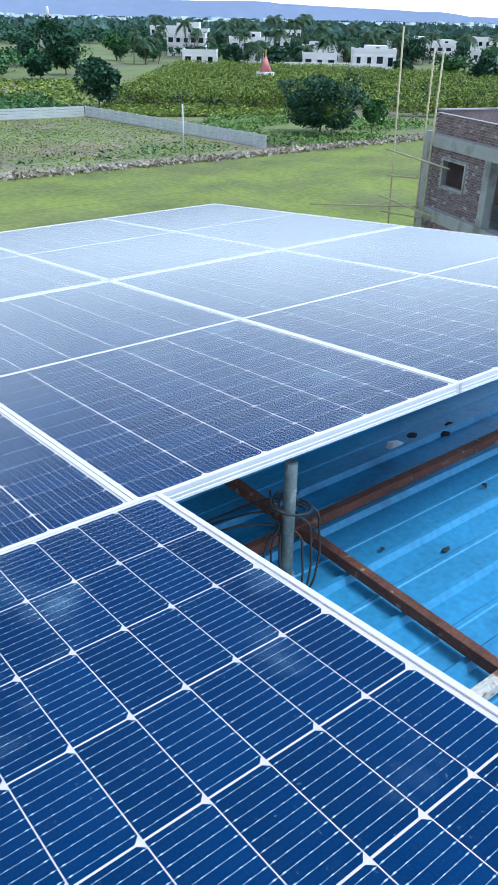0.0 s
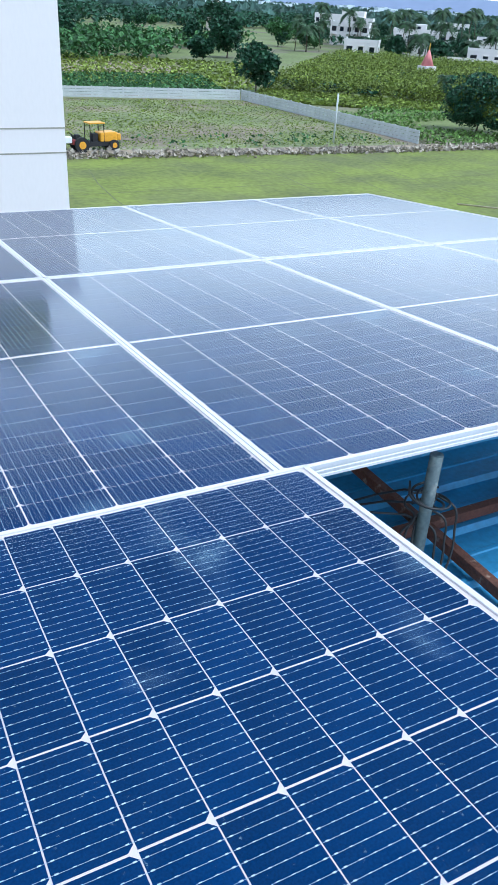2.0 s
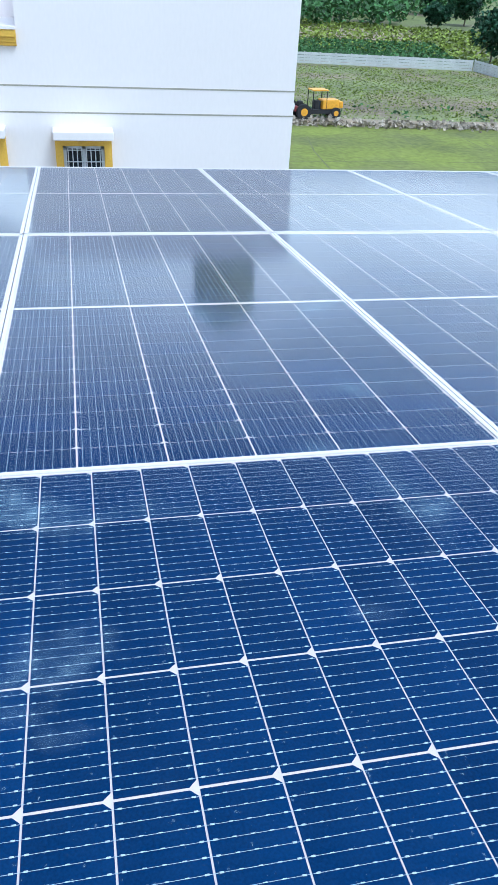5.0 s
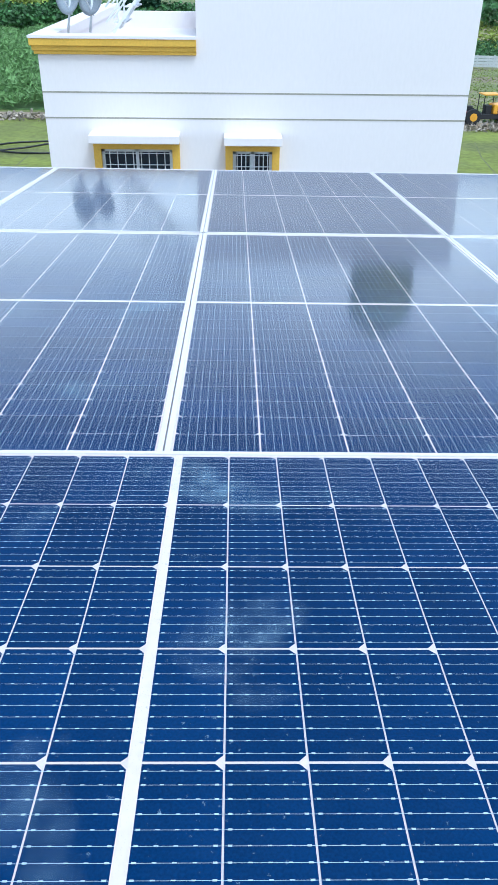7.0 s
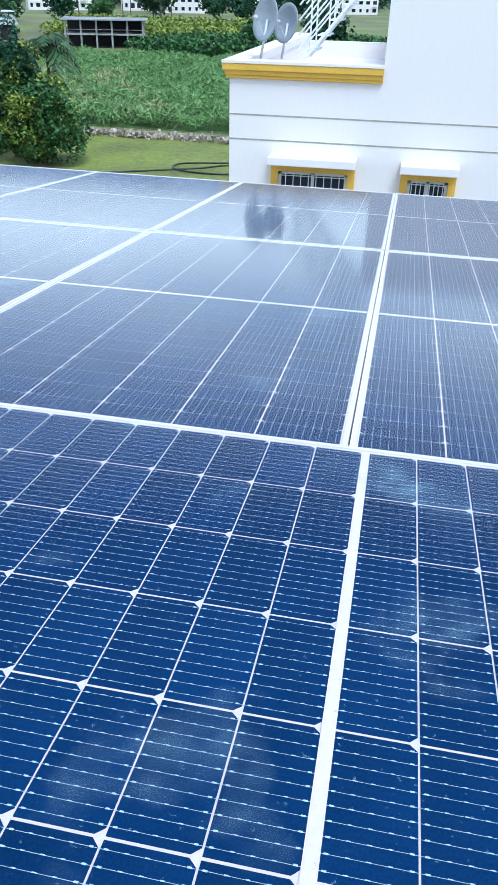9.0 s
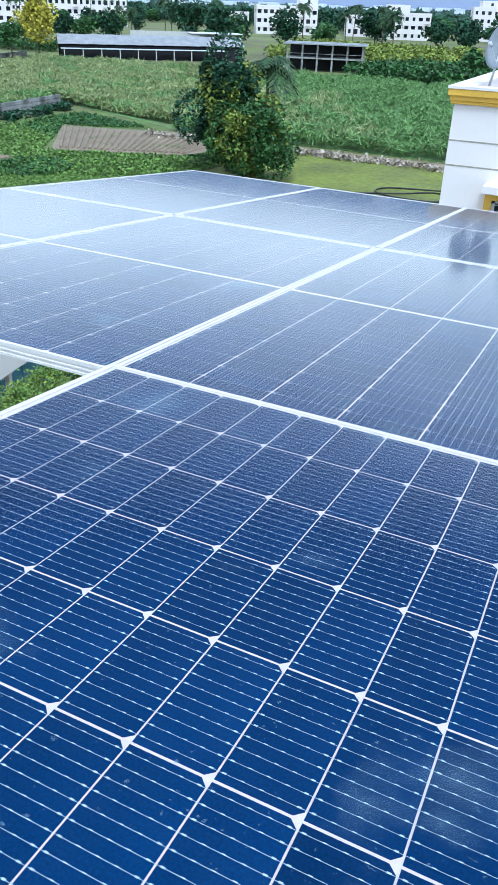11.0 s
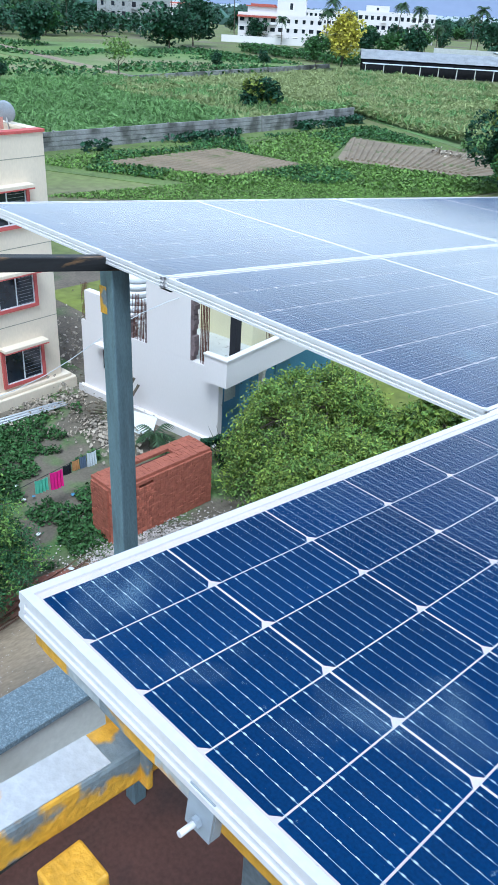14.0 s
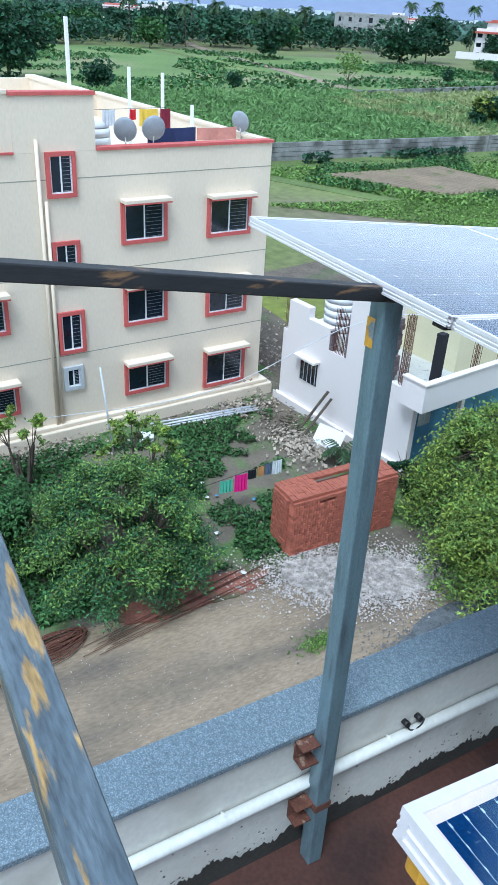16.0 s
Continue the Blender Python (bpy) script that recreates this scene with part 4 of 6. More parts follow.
for x, y, h in ((6.3, -1.2, 10.6 + 0.9), (3.0, -4.5, 10.1), (1.9, -4.3, 9.95), (1.4, -3.2, 9.1)):
    solo("roof_pole", boxes((-0.045, -0.045, 0, 0.045, 0.045, h - 7.55), bevel=0.01), TANK_WHITE, "white concrete pole on the flat roof", "pole", BBM @ pose(x, y, 7.55), "roof poles")
rope = thing("clothes_line", "rope across the roof", "clothes line", BBM)
part("cord", tubes([((6.3, -3.0, 9.02), (2.4, -3.0, 9.08))], 0.006, 5), CABLE, rope)


def cloth(x, y, z, w, h, colour, label, m, folds=3.0, sag=0.02):
    mt = material("cloth", colour, 0.9, 0, 0.2, 3, 40, 0.05)
    bm = bmesh.new()
    nx, nz = 8, 6
    g = [[bm.verts.new((x + w * i / nx, y + 0.03 * math.sin(i * folds) * (0.3 + j / nz), z - h * j / nz - sag * math.sin(math.pi * i / nx))) for i in range(nx + 1)] for j in range(nz + 1)]
    for j in range(nz):
        for i in range(nx):
            bm.faces.new((g[j][i], g[j][i + 1], g[j + 1][i + 1], g[j + 1][i]))
    ob = solo("hanging_cloth", bm, mt, label, "cloth", m)
    md = ob.modifiers.new("thickness", "SOLIDIFY")
    md.thickness = 0.006
    return ob


for x, w, h, c, lb in ((2.3, 0.35, 0.75, (0.16, 0.01, 0.03), "dark red and navy cloth on the roof line"), (2.75, 0.62, 0.5, (0.72, 0.5, 0.06), "yellow cloth on the roof line"), (3.5, 0.2, 0.3, (0.55, 0.02, 0.03), "red cloth on the roof line"),
                       (4.2, 0.4, 0.45, (0.6, 0.62, 0.66), "white cloth on the roof line"), (5.0, 0.35, 0.45, (0.62, 0.66, 0.66), "white cloth on the roof line"), (5.5, 0.45, 0.5, (0.4, 0.52, 0.46), "pale green cloth on the roof line"), (6.0, 0.2, 0.35, (0.4, 0.08, 0.03), "rust red cloth on the roof line")):
    cloth(x, -3.0, 9.05, w, h, c, lb, BBM)
cloth(2.4, -1.2, 8.75, 1.6, 0.45, (0.02, 0.03, 0.1), "navy striped cloth over the parapet", BBM, 1.2)
cloth(0.95, -1.2, 8.72, 1.4, 0.35, (0.55, 0.25, 0.2), "pink checked cloth over the parapet", BBM, 1.2)
wire = thing("power_line", "thin grey cable sagging across the yard", "cable")
cable("strand", [(-21.3, 3.0, 1.0), (-19, 8, 2.1), (-17.2, 12.2, 4.4), (-16.2, 13.5, 4.7)], 0.012, GREYBAR, wire)

# ---- small white house under repair ----
HM = pose(-21.4, 11.85, 0, 0, 0, 7.5)
wh = thing("small_house", "white house under repair with broken upper walls", "house", HM)
for it in ((0, 0, 0, 5.75, 0.25, 2.65), (0, 0.25, 0, 0.25, 7, 2.65), (0.25, 6.75, 0, 5.5, 7, 2.65), (0.22, 0, 2.652, 1.2, 0.25, 3.7), (1.2, 0, 2.652, 2.25, 0.25, 3.35), (0.0, 3.2, 2.652, 0.25, 7, 3.5), (3.06, 0, 2.652, 4.85, 0.25, 4.75), (3.06, 0.25, 2.652, 3.3, 2.2, 4.75)):
    part("wall", boxes(it), WHITE_WALL, wh, "white plastered wall")
part("wall", boxes((5.5, 0.25, 0, 5.75, 6.75, 2.5)), BLUE_PAINT, wh, "blue painted front wall")
part("wall", boxes((3.3, 2.2, 2.64, 5.5, 2.4, 4.9), (5.3, 2.4, 2.64, 5.5, 6.6, 4.9)), material("pale_yellow_paint", (0.66, 0.62, 0.42), 0.85, 0, 0.08, 1, 20, 0.05), wh, "pale yellow upper room wall")
for x, z in [(2.22, 2.66 + 0.16 * i) for i in range(4)] + [(2.95, 2.66 + 0.16 * i) for i in range(8)] + [(4.83, 2.66 + 0.16 * i) for i in range(12)]:
    part("broken_brick", boxes((x + random.uniform(-0.03, 0.03), 0.02, z, x + random.uniform(0.08, 0.2), 0.22, z + 0.15)), OLD_BRICK, wh, "broken brick edge")
part("floor_slab", boxes((0.25, 0.25, 2.5, 6.46, 6.75, 2.64)), GREY_PLASTER, wh)
part("balcony_wall", boxes((5.76, -0.4, 2.42, 6.6, -0.27, 3.25), (6.47, -0.27, 2.42, 6.6, 7.2, 3.25)), WHITE_WALL, wh, "white balcony wall")
part("balcony_coping", boxes((5.74, -0.44, 3.252, 6.64, -0.23, 3.31), (6.43, -0.23, 3.252, 6.64, 7.2, 3.31), bevel=0.01), WHITE_WALL, wh)
part("column", boxes((5.752, 0.0, 0, 6.0, 0.2, 2.4)), WHITE_WALL, wh)
part("column", boxes((6.3, 1.55, 0, 6.45, 1.7, 2.42)), WHITE_WALL, wh)
part("plinth", boxes((-0.15, -0.15, 0, 5.75, -0.002, 0.3)), WHITE_WALL, wh)
w = part("window", boxes((1.0, -0.02, 1.2, 1.85, -0.004, 2.0)), DARKGLASS, wh, "dark barred window")
for i in range(5):
    part("bar", tubes([((1.05 + 0.19 * i, -0.05, 1.2), (1.05 + 0.19 * i, -0.05, 2.0))], 0.012, 5), GREYBAR, w)
part("canopy", boxes((0.9, -0.3, 2.05, 1.95, -0.003, 2.12)), WHITE_WALL, w)
for y in (0.9, 2.3, 3.6):
    d = part("door", boxes((5.752, y - 0.4, 0.1, 5.775, y + 0.4, 2.0)), material("blue_door", (0.07, 0.2, 0.34), 0.6, 0, 0.15, 2, 20, 0.05), wh, "blue door")
    part("grille", boxes(*[(5.78, y - 0.35 + 0.1 * i, 1.75, 5.795, y - 0.335 + 0.1 * i, 2.2) for i in range(8)]), GREYBAR, d)
for cx, cy, h in ((0.12, 0.12, 3.9), (2.5, 0.12, 4.1), (2.75, 0.12, 4.0), (5.3, 0.15, 4.8), (5.15, 0.3, 4.7), (6.1, 2.3, 4.0), (6.2, 3.4, 4.1)):
    cage = part("rebar_cage", tubes([((cx - 0.1, cy - 0.08 + 0.16 * (k % 2), 2.8 + 0.14 * k), (cx + 0.1, cy - 0.08 + 0.16 * (k % 2), 2.8 + 0.14 * k)) for k in range(int((h - 2.85) / 0.14))], 0.006, 4), RUST, wh, "rusty rebar column")
    for a in (-1, -0.3, 0.3, 1):
        for b in (-1, 1):
            part("bar", tubes([((cx + a * 0.09, cy + b * 0.07, 2.55), (cx + a * 0.09, cy + b * 0.07, h))], 0.009, 5), RUST, cage)
part("dark_column", boxes((5.75, 0.75, 2.64, 5.97, 1.0, 4.3)), DARK, wh, "dark steel column")
t2 = thing("water_tank", "white ribbed plastic tank on the house terrace", "water tank", HM @ pose(1.35, 1.25, 2.64))
for q in range(6):
    part("ring", tubes([((0, 0, 0.24 * q), (0, 0, 0.24 * q + 0.2))], 0.55, 20), TANK_WHITE, t2)
bm = bmesh.new()
tube(bm, (0, 0, 1.44), (0, 0, 1.68), 0.54, 0.2, 20)
part("lid", bm, TANK_WHITE, t2)
cq = HM @ pose(5.86, 0, 0, 0, 0, 90)
cloth(0.45, 0, 2.2, 0.5, 0.75, (0.42, 0.45, 0.44), "pale cloth hung on the blue front wall", cq)
cloth(1.25, 0, 2.3, 0.35, 0.35, (0.5, 0.06, 0.05), "red cloth hung on the blue front wall", cq)
for x, y in ((-23.2, 15.0), (-22.6, 15.8), (-22.3, 15.2)):
    dr = thing("plastic_drum", "blue plastic drum on rubble", "drum", pose(x, y, 1.0 if y < 15.5 else 1.3), "blue drums")
    part("body", tubes([((0, 0, -1.3), (0, 0, 0.0)), ((0, 0, 0.0), (0, 0, 0.72))], 0.3, 16), BLUE_PLASTIC, dr)
    part("lid", tubes([((0, 0, 0.72), (0, 0, 0.77))], 0.31, 16), BLUE_PLASTIC, dr)
sign = solo("tin_sheet", boxes((-0.5, -0.01, 0, 0.5, 0.01, 0.75)), TANK_WHITE, "white metal sheet leaning on the rubble", "sheet", pose(-17.6, 11.2, 0.05, -35, 0, 20))
for i, (a, b) in enumerate((((-18.9, 11.0, 0), (-18.6, 11.9, 1.5)), ((-18.5, 10.9, 0), (-18.45, 11.95, 1.3)))):
    solo("wooden_plank", tubes([(a, b)], 0.045, 6), BARK, "old wooden plank leaning on the wall", "plank", None, "planks")

# ---- yard ----
solo("rubble_heap", leaf_mesh("rubble_heap", np.concatenate([np.random.default_rng(3).normal((-18.6, 10.9, 0.16), (0.9, 0.6, 0.07), (900, 3)), np.random.default_rng(4).normal((-21.2, 10.2, 0.1), (0.5, 0.9, 0.05), (700, 3)), np.random.default_rng(15).normal((-20.9, 2.9, 0.12), (0.5, 1.3, 0.07), (1100, 3)), np.random.default_rng(14).normal((-24.0, 14.0, 0.4), (1.6, 2.2, 0.25), (900, 3))]), 0.11, 3, 0.8, 1.1), STONE, "grey and pinkish rubble beside the white house", "rubble", kind="stuff")
solo("gravel_spread", patch(-12.2, 8.5, 0.75, 1.9, 0.09, 5.0, -0.45), GRAVEL, "pale gravel spread at the road edge", "gravel", kind="structure")
solo("dark_grit", patch(-9.2, 9.3, 0.95, 2.5, 0.1, 7.0, 0.1), BLACK_GRIT, "dark crushed stone heap edge", "gravel", kind="structure")
rng = np.random.default_rng(21)
pts = np.array([(-12.1, 8.5)]) + rng.normal(0, 1, (15000, 2)) * np.array((0.62, 1.15)) @ np.array(((0.9, -0.43), (0.43, 0.9)))
solo("gravel_stones", leaf_mesh("gravel_stones", np.column_stack([pts, np.full(len(pts), 0.1)]), 0.05, 8, 1.5, 1.1), GRAVEL, "loose pale stones at the road edge", "gravel", kind="stuff")
pts = inside(rng, 3000, [(-14.0, -6), (-4, -6), (-4, 9), (-13.6, 6)])
solo("road_pebbles", leaf_mesh("road_pebbles", np.column_stack([pts, np.full(len(pts), 0.056)]), 0.024, 9, 2.0, 1.1), GRAVEL, "small pebbles on the dirt road", "pebbles", kind="stuff")
grit = np.random.default_rng(23).normal(0, 1, (6000, 2)) * np.array((0.5, 1.3)) + np.array((-9.2, 9.3))
solo("grit_stones", leaf_mesh("grit_stones", np.column_stack([grit, np.full(len(grit), 0.11)]), 0.04, 12, 1.5, 1.1), BLACK_GRIT, "loose dark crushed stone", "gravel", kind="stuff")
pts = inside(rng, 62000, [(-21.2, -8), (-13.5, -8), (-13.7, 8), (-20.5, 11)])
keep = np.array([noise.noise((p[0] * 0.45, p[1] * 0.45, 0.3)) + 0.5 * noise.noise((p[0] * 1.6, p[1] * 1.6, 4.3)) > -0.2 for p in pts])
solo("yard_weeds", leaf_mesh("yard_weeds", np.column_stack([pts[keep], rng.uniform(0.04, 0.28, keep.sum())]), 0.068, 10, 0.6, 1.9), LEAF_MID, "low green weeds over the yard", "weeds", kind="stuff")

tuft = np.random.default_rng(24).normal(0, 1, (800, 3)) * np.array((0.13, 0.3, 0.03)) + np.array((-10.6, 6.5, 0.1))
solo("grass_tufts", leaf_mesh("grass_tufts", tuft, 0.03, 13, 0.3, 2.6), LEAF_LIGHT, "small grass tufts on the dirt road", "grass", kind="stuff")
pb = thing("pipe_bundle", "grey pipes lying along the cream wall", "pipes")
for q in range(6):
    part("pipe", tubes([((-21.2 + 0.09 * q, 6.9 + 0.3 * (q % 3), 0.12 + 0.05 * (q % 2)), (-21.0 + 0.07 * q, 10.4 + 0.25 * (q % 2), 0.14))], 0.03, 8), GREYBAR, pb)
solo("thin_pole", tubes([((-19.9, 5.2, -0.1), (-20.1, 4.95, 2.9))], 0.03, 8), GREYBAR, "thin leaning grey pole in the weeds", "pole")
bm = bmesh.new()
bmesh.ops.create_icosphere(bm, subdivisions=3, radius=0.26)
for v in bm.verts:
    v.co *= 1 + 0.5 * noise.noise(v.co * 6)
    v.co.z = max(v.co.z * 0.6, -0.1)
solo("plastic_bag", bm, TANK_WHITE, "crumpled white plastic bag in the weeds", "bag", pose(-20.4, 6.4, 0.14))
rl = random.Random(71)
for q in range(16):
    bm = bmesh.new()
    vs = [bm.verts.new((0.07 * math.cos(a) * rl.uniform(0.6, 1.3), 0.07 * math.sin(a) * rl.uniform(0.6, 1.3), rl.uniform(0, 0.03))) for a in (0, 1.1, 2.3, 3.3, 4.4, 5.4)]
    tip = bm.verts.new((0, 0, 0.05))
    for i in range(6):
        bm.faces.new((vs[i], vs[(i + 1) % 6], tip))
    bm.faces.new(vs[::-1])
    solo("litter_scrap", bm, (TANK_WHITE, PVC, BLUE_PAINT)[q % 3], "scrap of pale litter on the yard", "litter", pose(rl.uniform(-17.5, -13.0), rl.uniform(2.0, 9.5), 0.12), "yard litter")

# brick stack
BM = pose(-13.5, 7.4, 0.05, 0, 0, 90)
bs = thing("brick_stack", "neat stack of red bricks beside the gravel", "brick stack", BM)
part("core", boxes((0.14, 0.14, 0, 3.1, 0.72, 1.5)), BRICK_JOIN, bs)
bm = bmesh.new()
box(bm, -0.036, -0.11, -0.045, 0.036, 0.11, 0.045, 0.004)
BRICK_ME = bpy.data.meshes.new("brick")
bm.to_mesh(BRICK_ME)
bm.free()
BRICK_ME.materials.append(BRICK)
rb = random.Random(8)
count = 0
for k in range(17):
    z = 0.045 + 0.093 * k
    for i in range(58):
        if count < 250 and i < 16:
            part("brick", BRICK_ME, None, bs).matrix_basis = pose(0.04 + 0.076 * i, 0.06 + rb.uniform(-0.012, 0.012), z, 0, 0, rb.uniform(-3, 3))
            count += 1
rest = bmesh.new()
for k in range(17):
    z = 0.045 + 0.093 * k
    for i in range(16 if k < 16 else 0, 42):
        x = 0.04 + 0.076 * i
        j = rb.uniform(-0.012, 0.012)
        box(rest, x - 0.036, -0.05 + j, z - 0.043, x + 0.036, 0.17 + j, z + 0.043)
    for i in range(9):
        y = 0.2 + 0.076 * i
        j = rb.uniform(-0.012, 0.012)
        box(rest, -0.05 + j, y - 0.036, z - 0.043, 0.17 + j, y + 0.036, z + 0.043)
for i in range(42):
    for j in range(4):
        if 12 < i < 30 and 1 < j < 3:
            continue
        x, y = 0.04 + 0.076 * i, 0.12 + 0.225 * j
        box(rest, x - 0.036, y - 0.11, 1.58, x + 0.036, y + 0.11, 1.665 + rb.uniform(-0.01, 0.01))
rest_ob = part("joined_bricks", rest, BRICK, bs)
rest_ob["kind"] = "stuff"

# clothes line in the yard
cl2 = thing("clothes_line", "short rope between the shrub and the bricks", "clothes line")
part("cord", tubes([((-15.9, 5.9, 1.0), (-15.8, 9.1, 1.45))], 0.008, 5), CABLE, cl2)
CM = pose(-15.9, 6.0, 0, 0, 0, 88)
for x, w, h, c, lb in ((0.3, 0.5, 0.55, (0.15, 0.5, 0.35), "pale green cloth on the yard line"), (0.9, 0.5, 0.75, (0.75, 0.01, 0.25), "bright pink cloth on the yard line"), (1.42, 0.32, 0.4, (0.01, 0.012, 0.02), "black cloth on the yard line"),
                       (1.8, 0.28, 0.42, (0.5, 0.26, 0.1), "tan cloth on the yard line"), (2.12, 0.25, 0.5, (0.12, 0.16, 0.24), "blue-grey cloth on the yard line"), (2.42, 0.38, 0.6, (0.7, 0.74, 0.76), "white cloth on the yard line")):
    cloth(0.65 + (x - 0.3) * 0.74, 0, 1.05 + 0.13 * x, w * 0.74, h * 0.7, c, lb, CM)

# coil of rods and rod pile
co = thing("rod_coil", "bundle of bent rusty steel rods on the ground", "steel rods", pose(-12.95, 1.5, 0.06, 0, 0, 8))
for q in range(18):
    a, b, e = -0.36 + 0.028 * q + rb.uniform(-0.03, 0.03), 0.3 - 0.026 * q + rb.uniform(-0.03, 0.03), 0.42 + rb.uniform(-0.1, 0.12)
    z = 0.03 + 0.016 * (q % 7)
    cable("rod", [(a * 0.7, -2.2, z), (a, -0.9, z + 0.02), (a, 0.1, z + 0.04), ((a + b) / 2, e, z + 0.06), (b, 0.15, z + 0.05), (b + rb.uniform(-0.1, 0.1), -0.9, z + 0.02), (b * 0.8, -2.1, z)], 0.014, RUST, co)
rp = thing("rod_pile", "long rusty rods lying along the road edge", "steel rods", pose(-13.0, 4.2, 0.1, 0, 0, 100))
for q in range(9):
    part("rod", tubes([((-2.2 + rb.uniform(-0.4, 0.4), 0.05 * q - 0.3, 0.0), (2.2 + rb.uniform(-0.4, 0.4), 0.05 * q - 0.3 + rb.uniform(-0.15, 0.15), 0.02))], 0.007, 5), RUST, rp)
solo("red_earth", patch(-13.2, 4.6, 0.5, 2.0, 0.085, 5.0), material("red_brick_dust", (0.24, 0.1, 0.07), 0.95, 0, 0.35, 2, 20, 0.4, second=(0.12, 0.11, 0.06), mask=(0.5, 0.62), mask_scale=1.2), "strip of red brick dust beside the road", "earth", kind="structure")

# shrubs near the yard
def shrub(x, y, h, r, n, leaf, mat, label, seed, second=None, blobs=150):
    e = thing("bush", label, "bush", pose(x, y, 0))
    part("trunk", trunk_mesh(h * 0.45, 0.06, 9, seed, r * 1.1), BARK, e)
    rng = np.random.default_rng(seed)
    a = blob_points(rng, n, (0, 0, h * 0.52), (r, r, h * 0.48), blobs, 0.14)
    part("crown", leaf_mesh("crown", a[a[:, 2] > 0.05], leaf, seed, 0.7, 2.0), mat, e)
    if second:
        b = blob_points(np.random.default_rng(seed), n // 3, (0, 0, h * 0.58), (r * 1.03, r * 1.03, h * 0.47), blobs, 0.14)
        part("young_leaves", leaf_mesh("young_leaves", b[b[:, 2] > h * 0.35], leaf, seed + 3, 0.9, 2.0), second, e)
    return e


def spray_shrub(x, y, h, r, sprays, per, leaf, mat, young, label, seed, low=0.22, drop=0.25):
    """A loose shrub: stems, thin branches and leaves strung along their outer ends."""
    e = thing("bush", label, "bush", pose(x, y, 0))
    rng = np.random.default_rng(seed)
    stems, twigs = bmesh.new(), bmesh.new()
    inner, outer = [], []
    forks = []
    for q in range(7):
        a = 2 * math.pi * (q + rng.uniform(0, 0.7)) / 7
        base, fork = Vector((0.1 * math.cos(a), 0.1 * math.sin(a), -0.2)), Vector((r * 0.4 * math.cos(a), r * 0.4 * math.sin(a), h * rng.uniform(0.3, 0.6)))
        tube(stems, base, fork, 0.06, 0.03, 6)
        forks.append(fork)
    for q in range(sprays):
        a, u = rng.uniform(0, 2 * math.pi), rng.uniform(-0.15, 1.0)
        rad = math.sqrt(max(0.0, 1 - max(0, u) ** 2)) * rng.uniform(0.75, 1.1)
        end = Vector((r * rad * math.cos(a), r * rad * math.sin(a), h * (low + (1 - low) * max(u, 0.0) * rng.uniform(0.8, 1.08)) + (h * 0.1 if u < 0 else 0)))
        fork = min(forks, key=lambda k: (k - end).length)
        mid = fork.lerp(end, 0.5) + Vector((0, 0, 0.12 * h))
        tube(twigs, fork, mid, 0.014, 0.009, 4)
        tube(twigs, mid, end, 0.009, 0.004, 4)
        n = int(per * rng.uniform(0.5, 1.4))
        k = rng.uniform(0.0, 1.0, n)
        m, t = np.array(mid), np.array(end)
        spread = (0.04 + 0.11 * (1 - np.abs(2 * k - 1.2) / 1.4))[:, None] * r * 0.5
        c = m * (1 - k)[:, None] + t * k[:, None] + rng.normal(0, 1, (n, 3)) * spread * np.array((1, 1, 0.45))
        c[:, 2] -= drop * r * 0.25 * k ** 2
        tip = rng.random(n) < 0.1 + 0.9 * k * (u > 0.15)
        outer.append(c[tip])
        inner.append(c[~tip])
    part("stem", stems, BARK, e)
    part("branch", twigs, BARK, e)
    inner, outer = np.concatenate(inner), np.concatenate(outer)
    part("leaves", leaf_mesh("leaves", inner[inner[:, 2] > 0.05], leaf, seed, 0.5, 2.4), mat, e)
    part("young_leaves", leaf_mesh("young_leaves", outer[outer[:, 2] > 0.05], leaf, seed + 3, 0.6, 2.4), young, e, "yellow-green young leaves")
    return e


spray_shrub(-14.4, 3.3, 3.3, 2.25, 170, 260, 0.036, LEAF_SHRUB, LEAF_LIGHT, "feathery green shrub with yellowish tips at the road edge", 31)
shrub(-15.9, 0.6, 2.8, 1.7, 18000, 0.05, LEAF_MID, "dark leafy shrub in the yard", 32)
spray_shrub(-17.3, 5.0, 2.9, 1.2, 26, 110, 0.05, LEAF_LIGHT, LEAF_FRESH, "thin light green shrub by the cream building", 33, 0.4)
spray_shrub(-19.4, 2.4, 2.7, 0.9, 16, 100, 0.05, LEAF_LIGHT, LEAF_FRESH, "thin light green sapling by the cream building", 37, 0.5)
spray_shrub(-12.1, 13.4, 3.7, 2.8, 210, 330, 0.043, LEAF_LIGHT, LEAF_FRESH, "big light green shrub beside the white house", 34, 0.12, 0.6)
spray_shrub(-9.9, 11.8, 3.1, 2.3, 180, 330, 0.043, LEAF_LIGHT, LEAF_FRESH, "big light green shrub over the dirt road", 35, 0.12, 0.6)
spray_shrub(-9.0, 15.5, 4.0, 2.4, 110, 180, 0.075, LEAF_LIGHT, LEAF_FRESH, "big light green shrub behind the road", 38, 0.12, 0.6)
shrub(-14.6, 11.9, 1.3, 0.8, 5000, 0.07, LEAF_DEEP, "low dark shrub before the blue wall", 36, None, 24)
bn = thing("banana_plant", "young banana plants by the white wall", "plant", pose(-16.8, 11.2, 0))
palm_parts(bn, 0.5, 5, 12, 0.9)

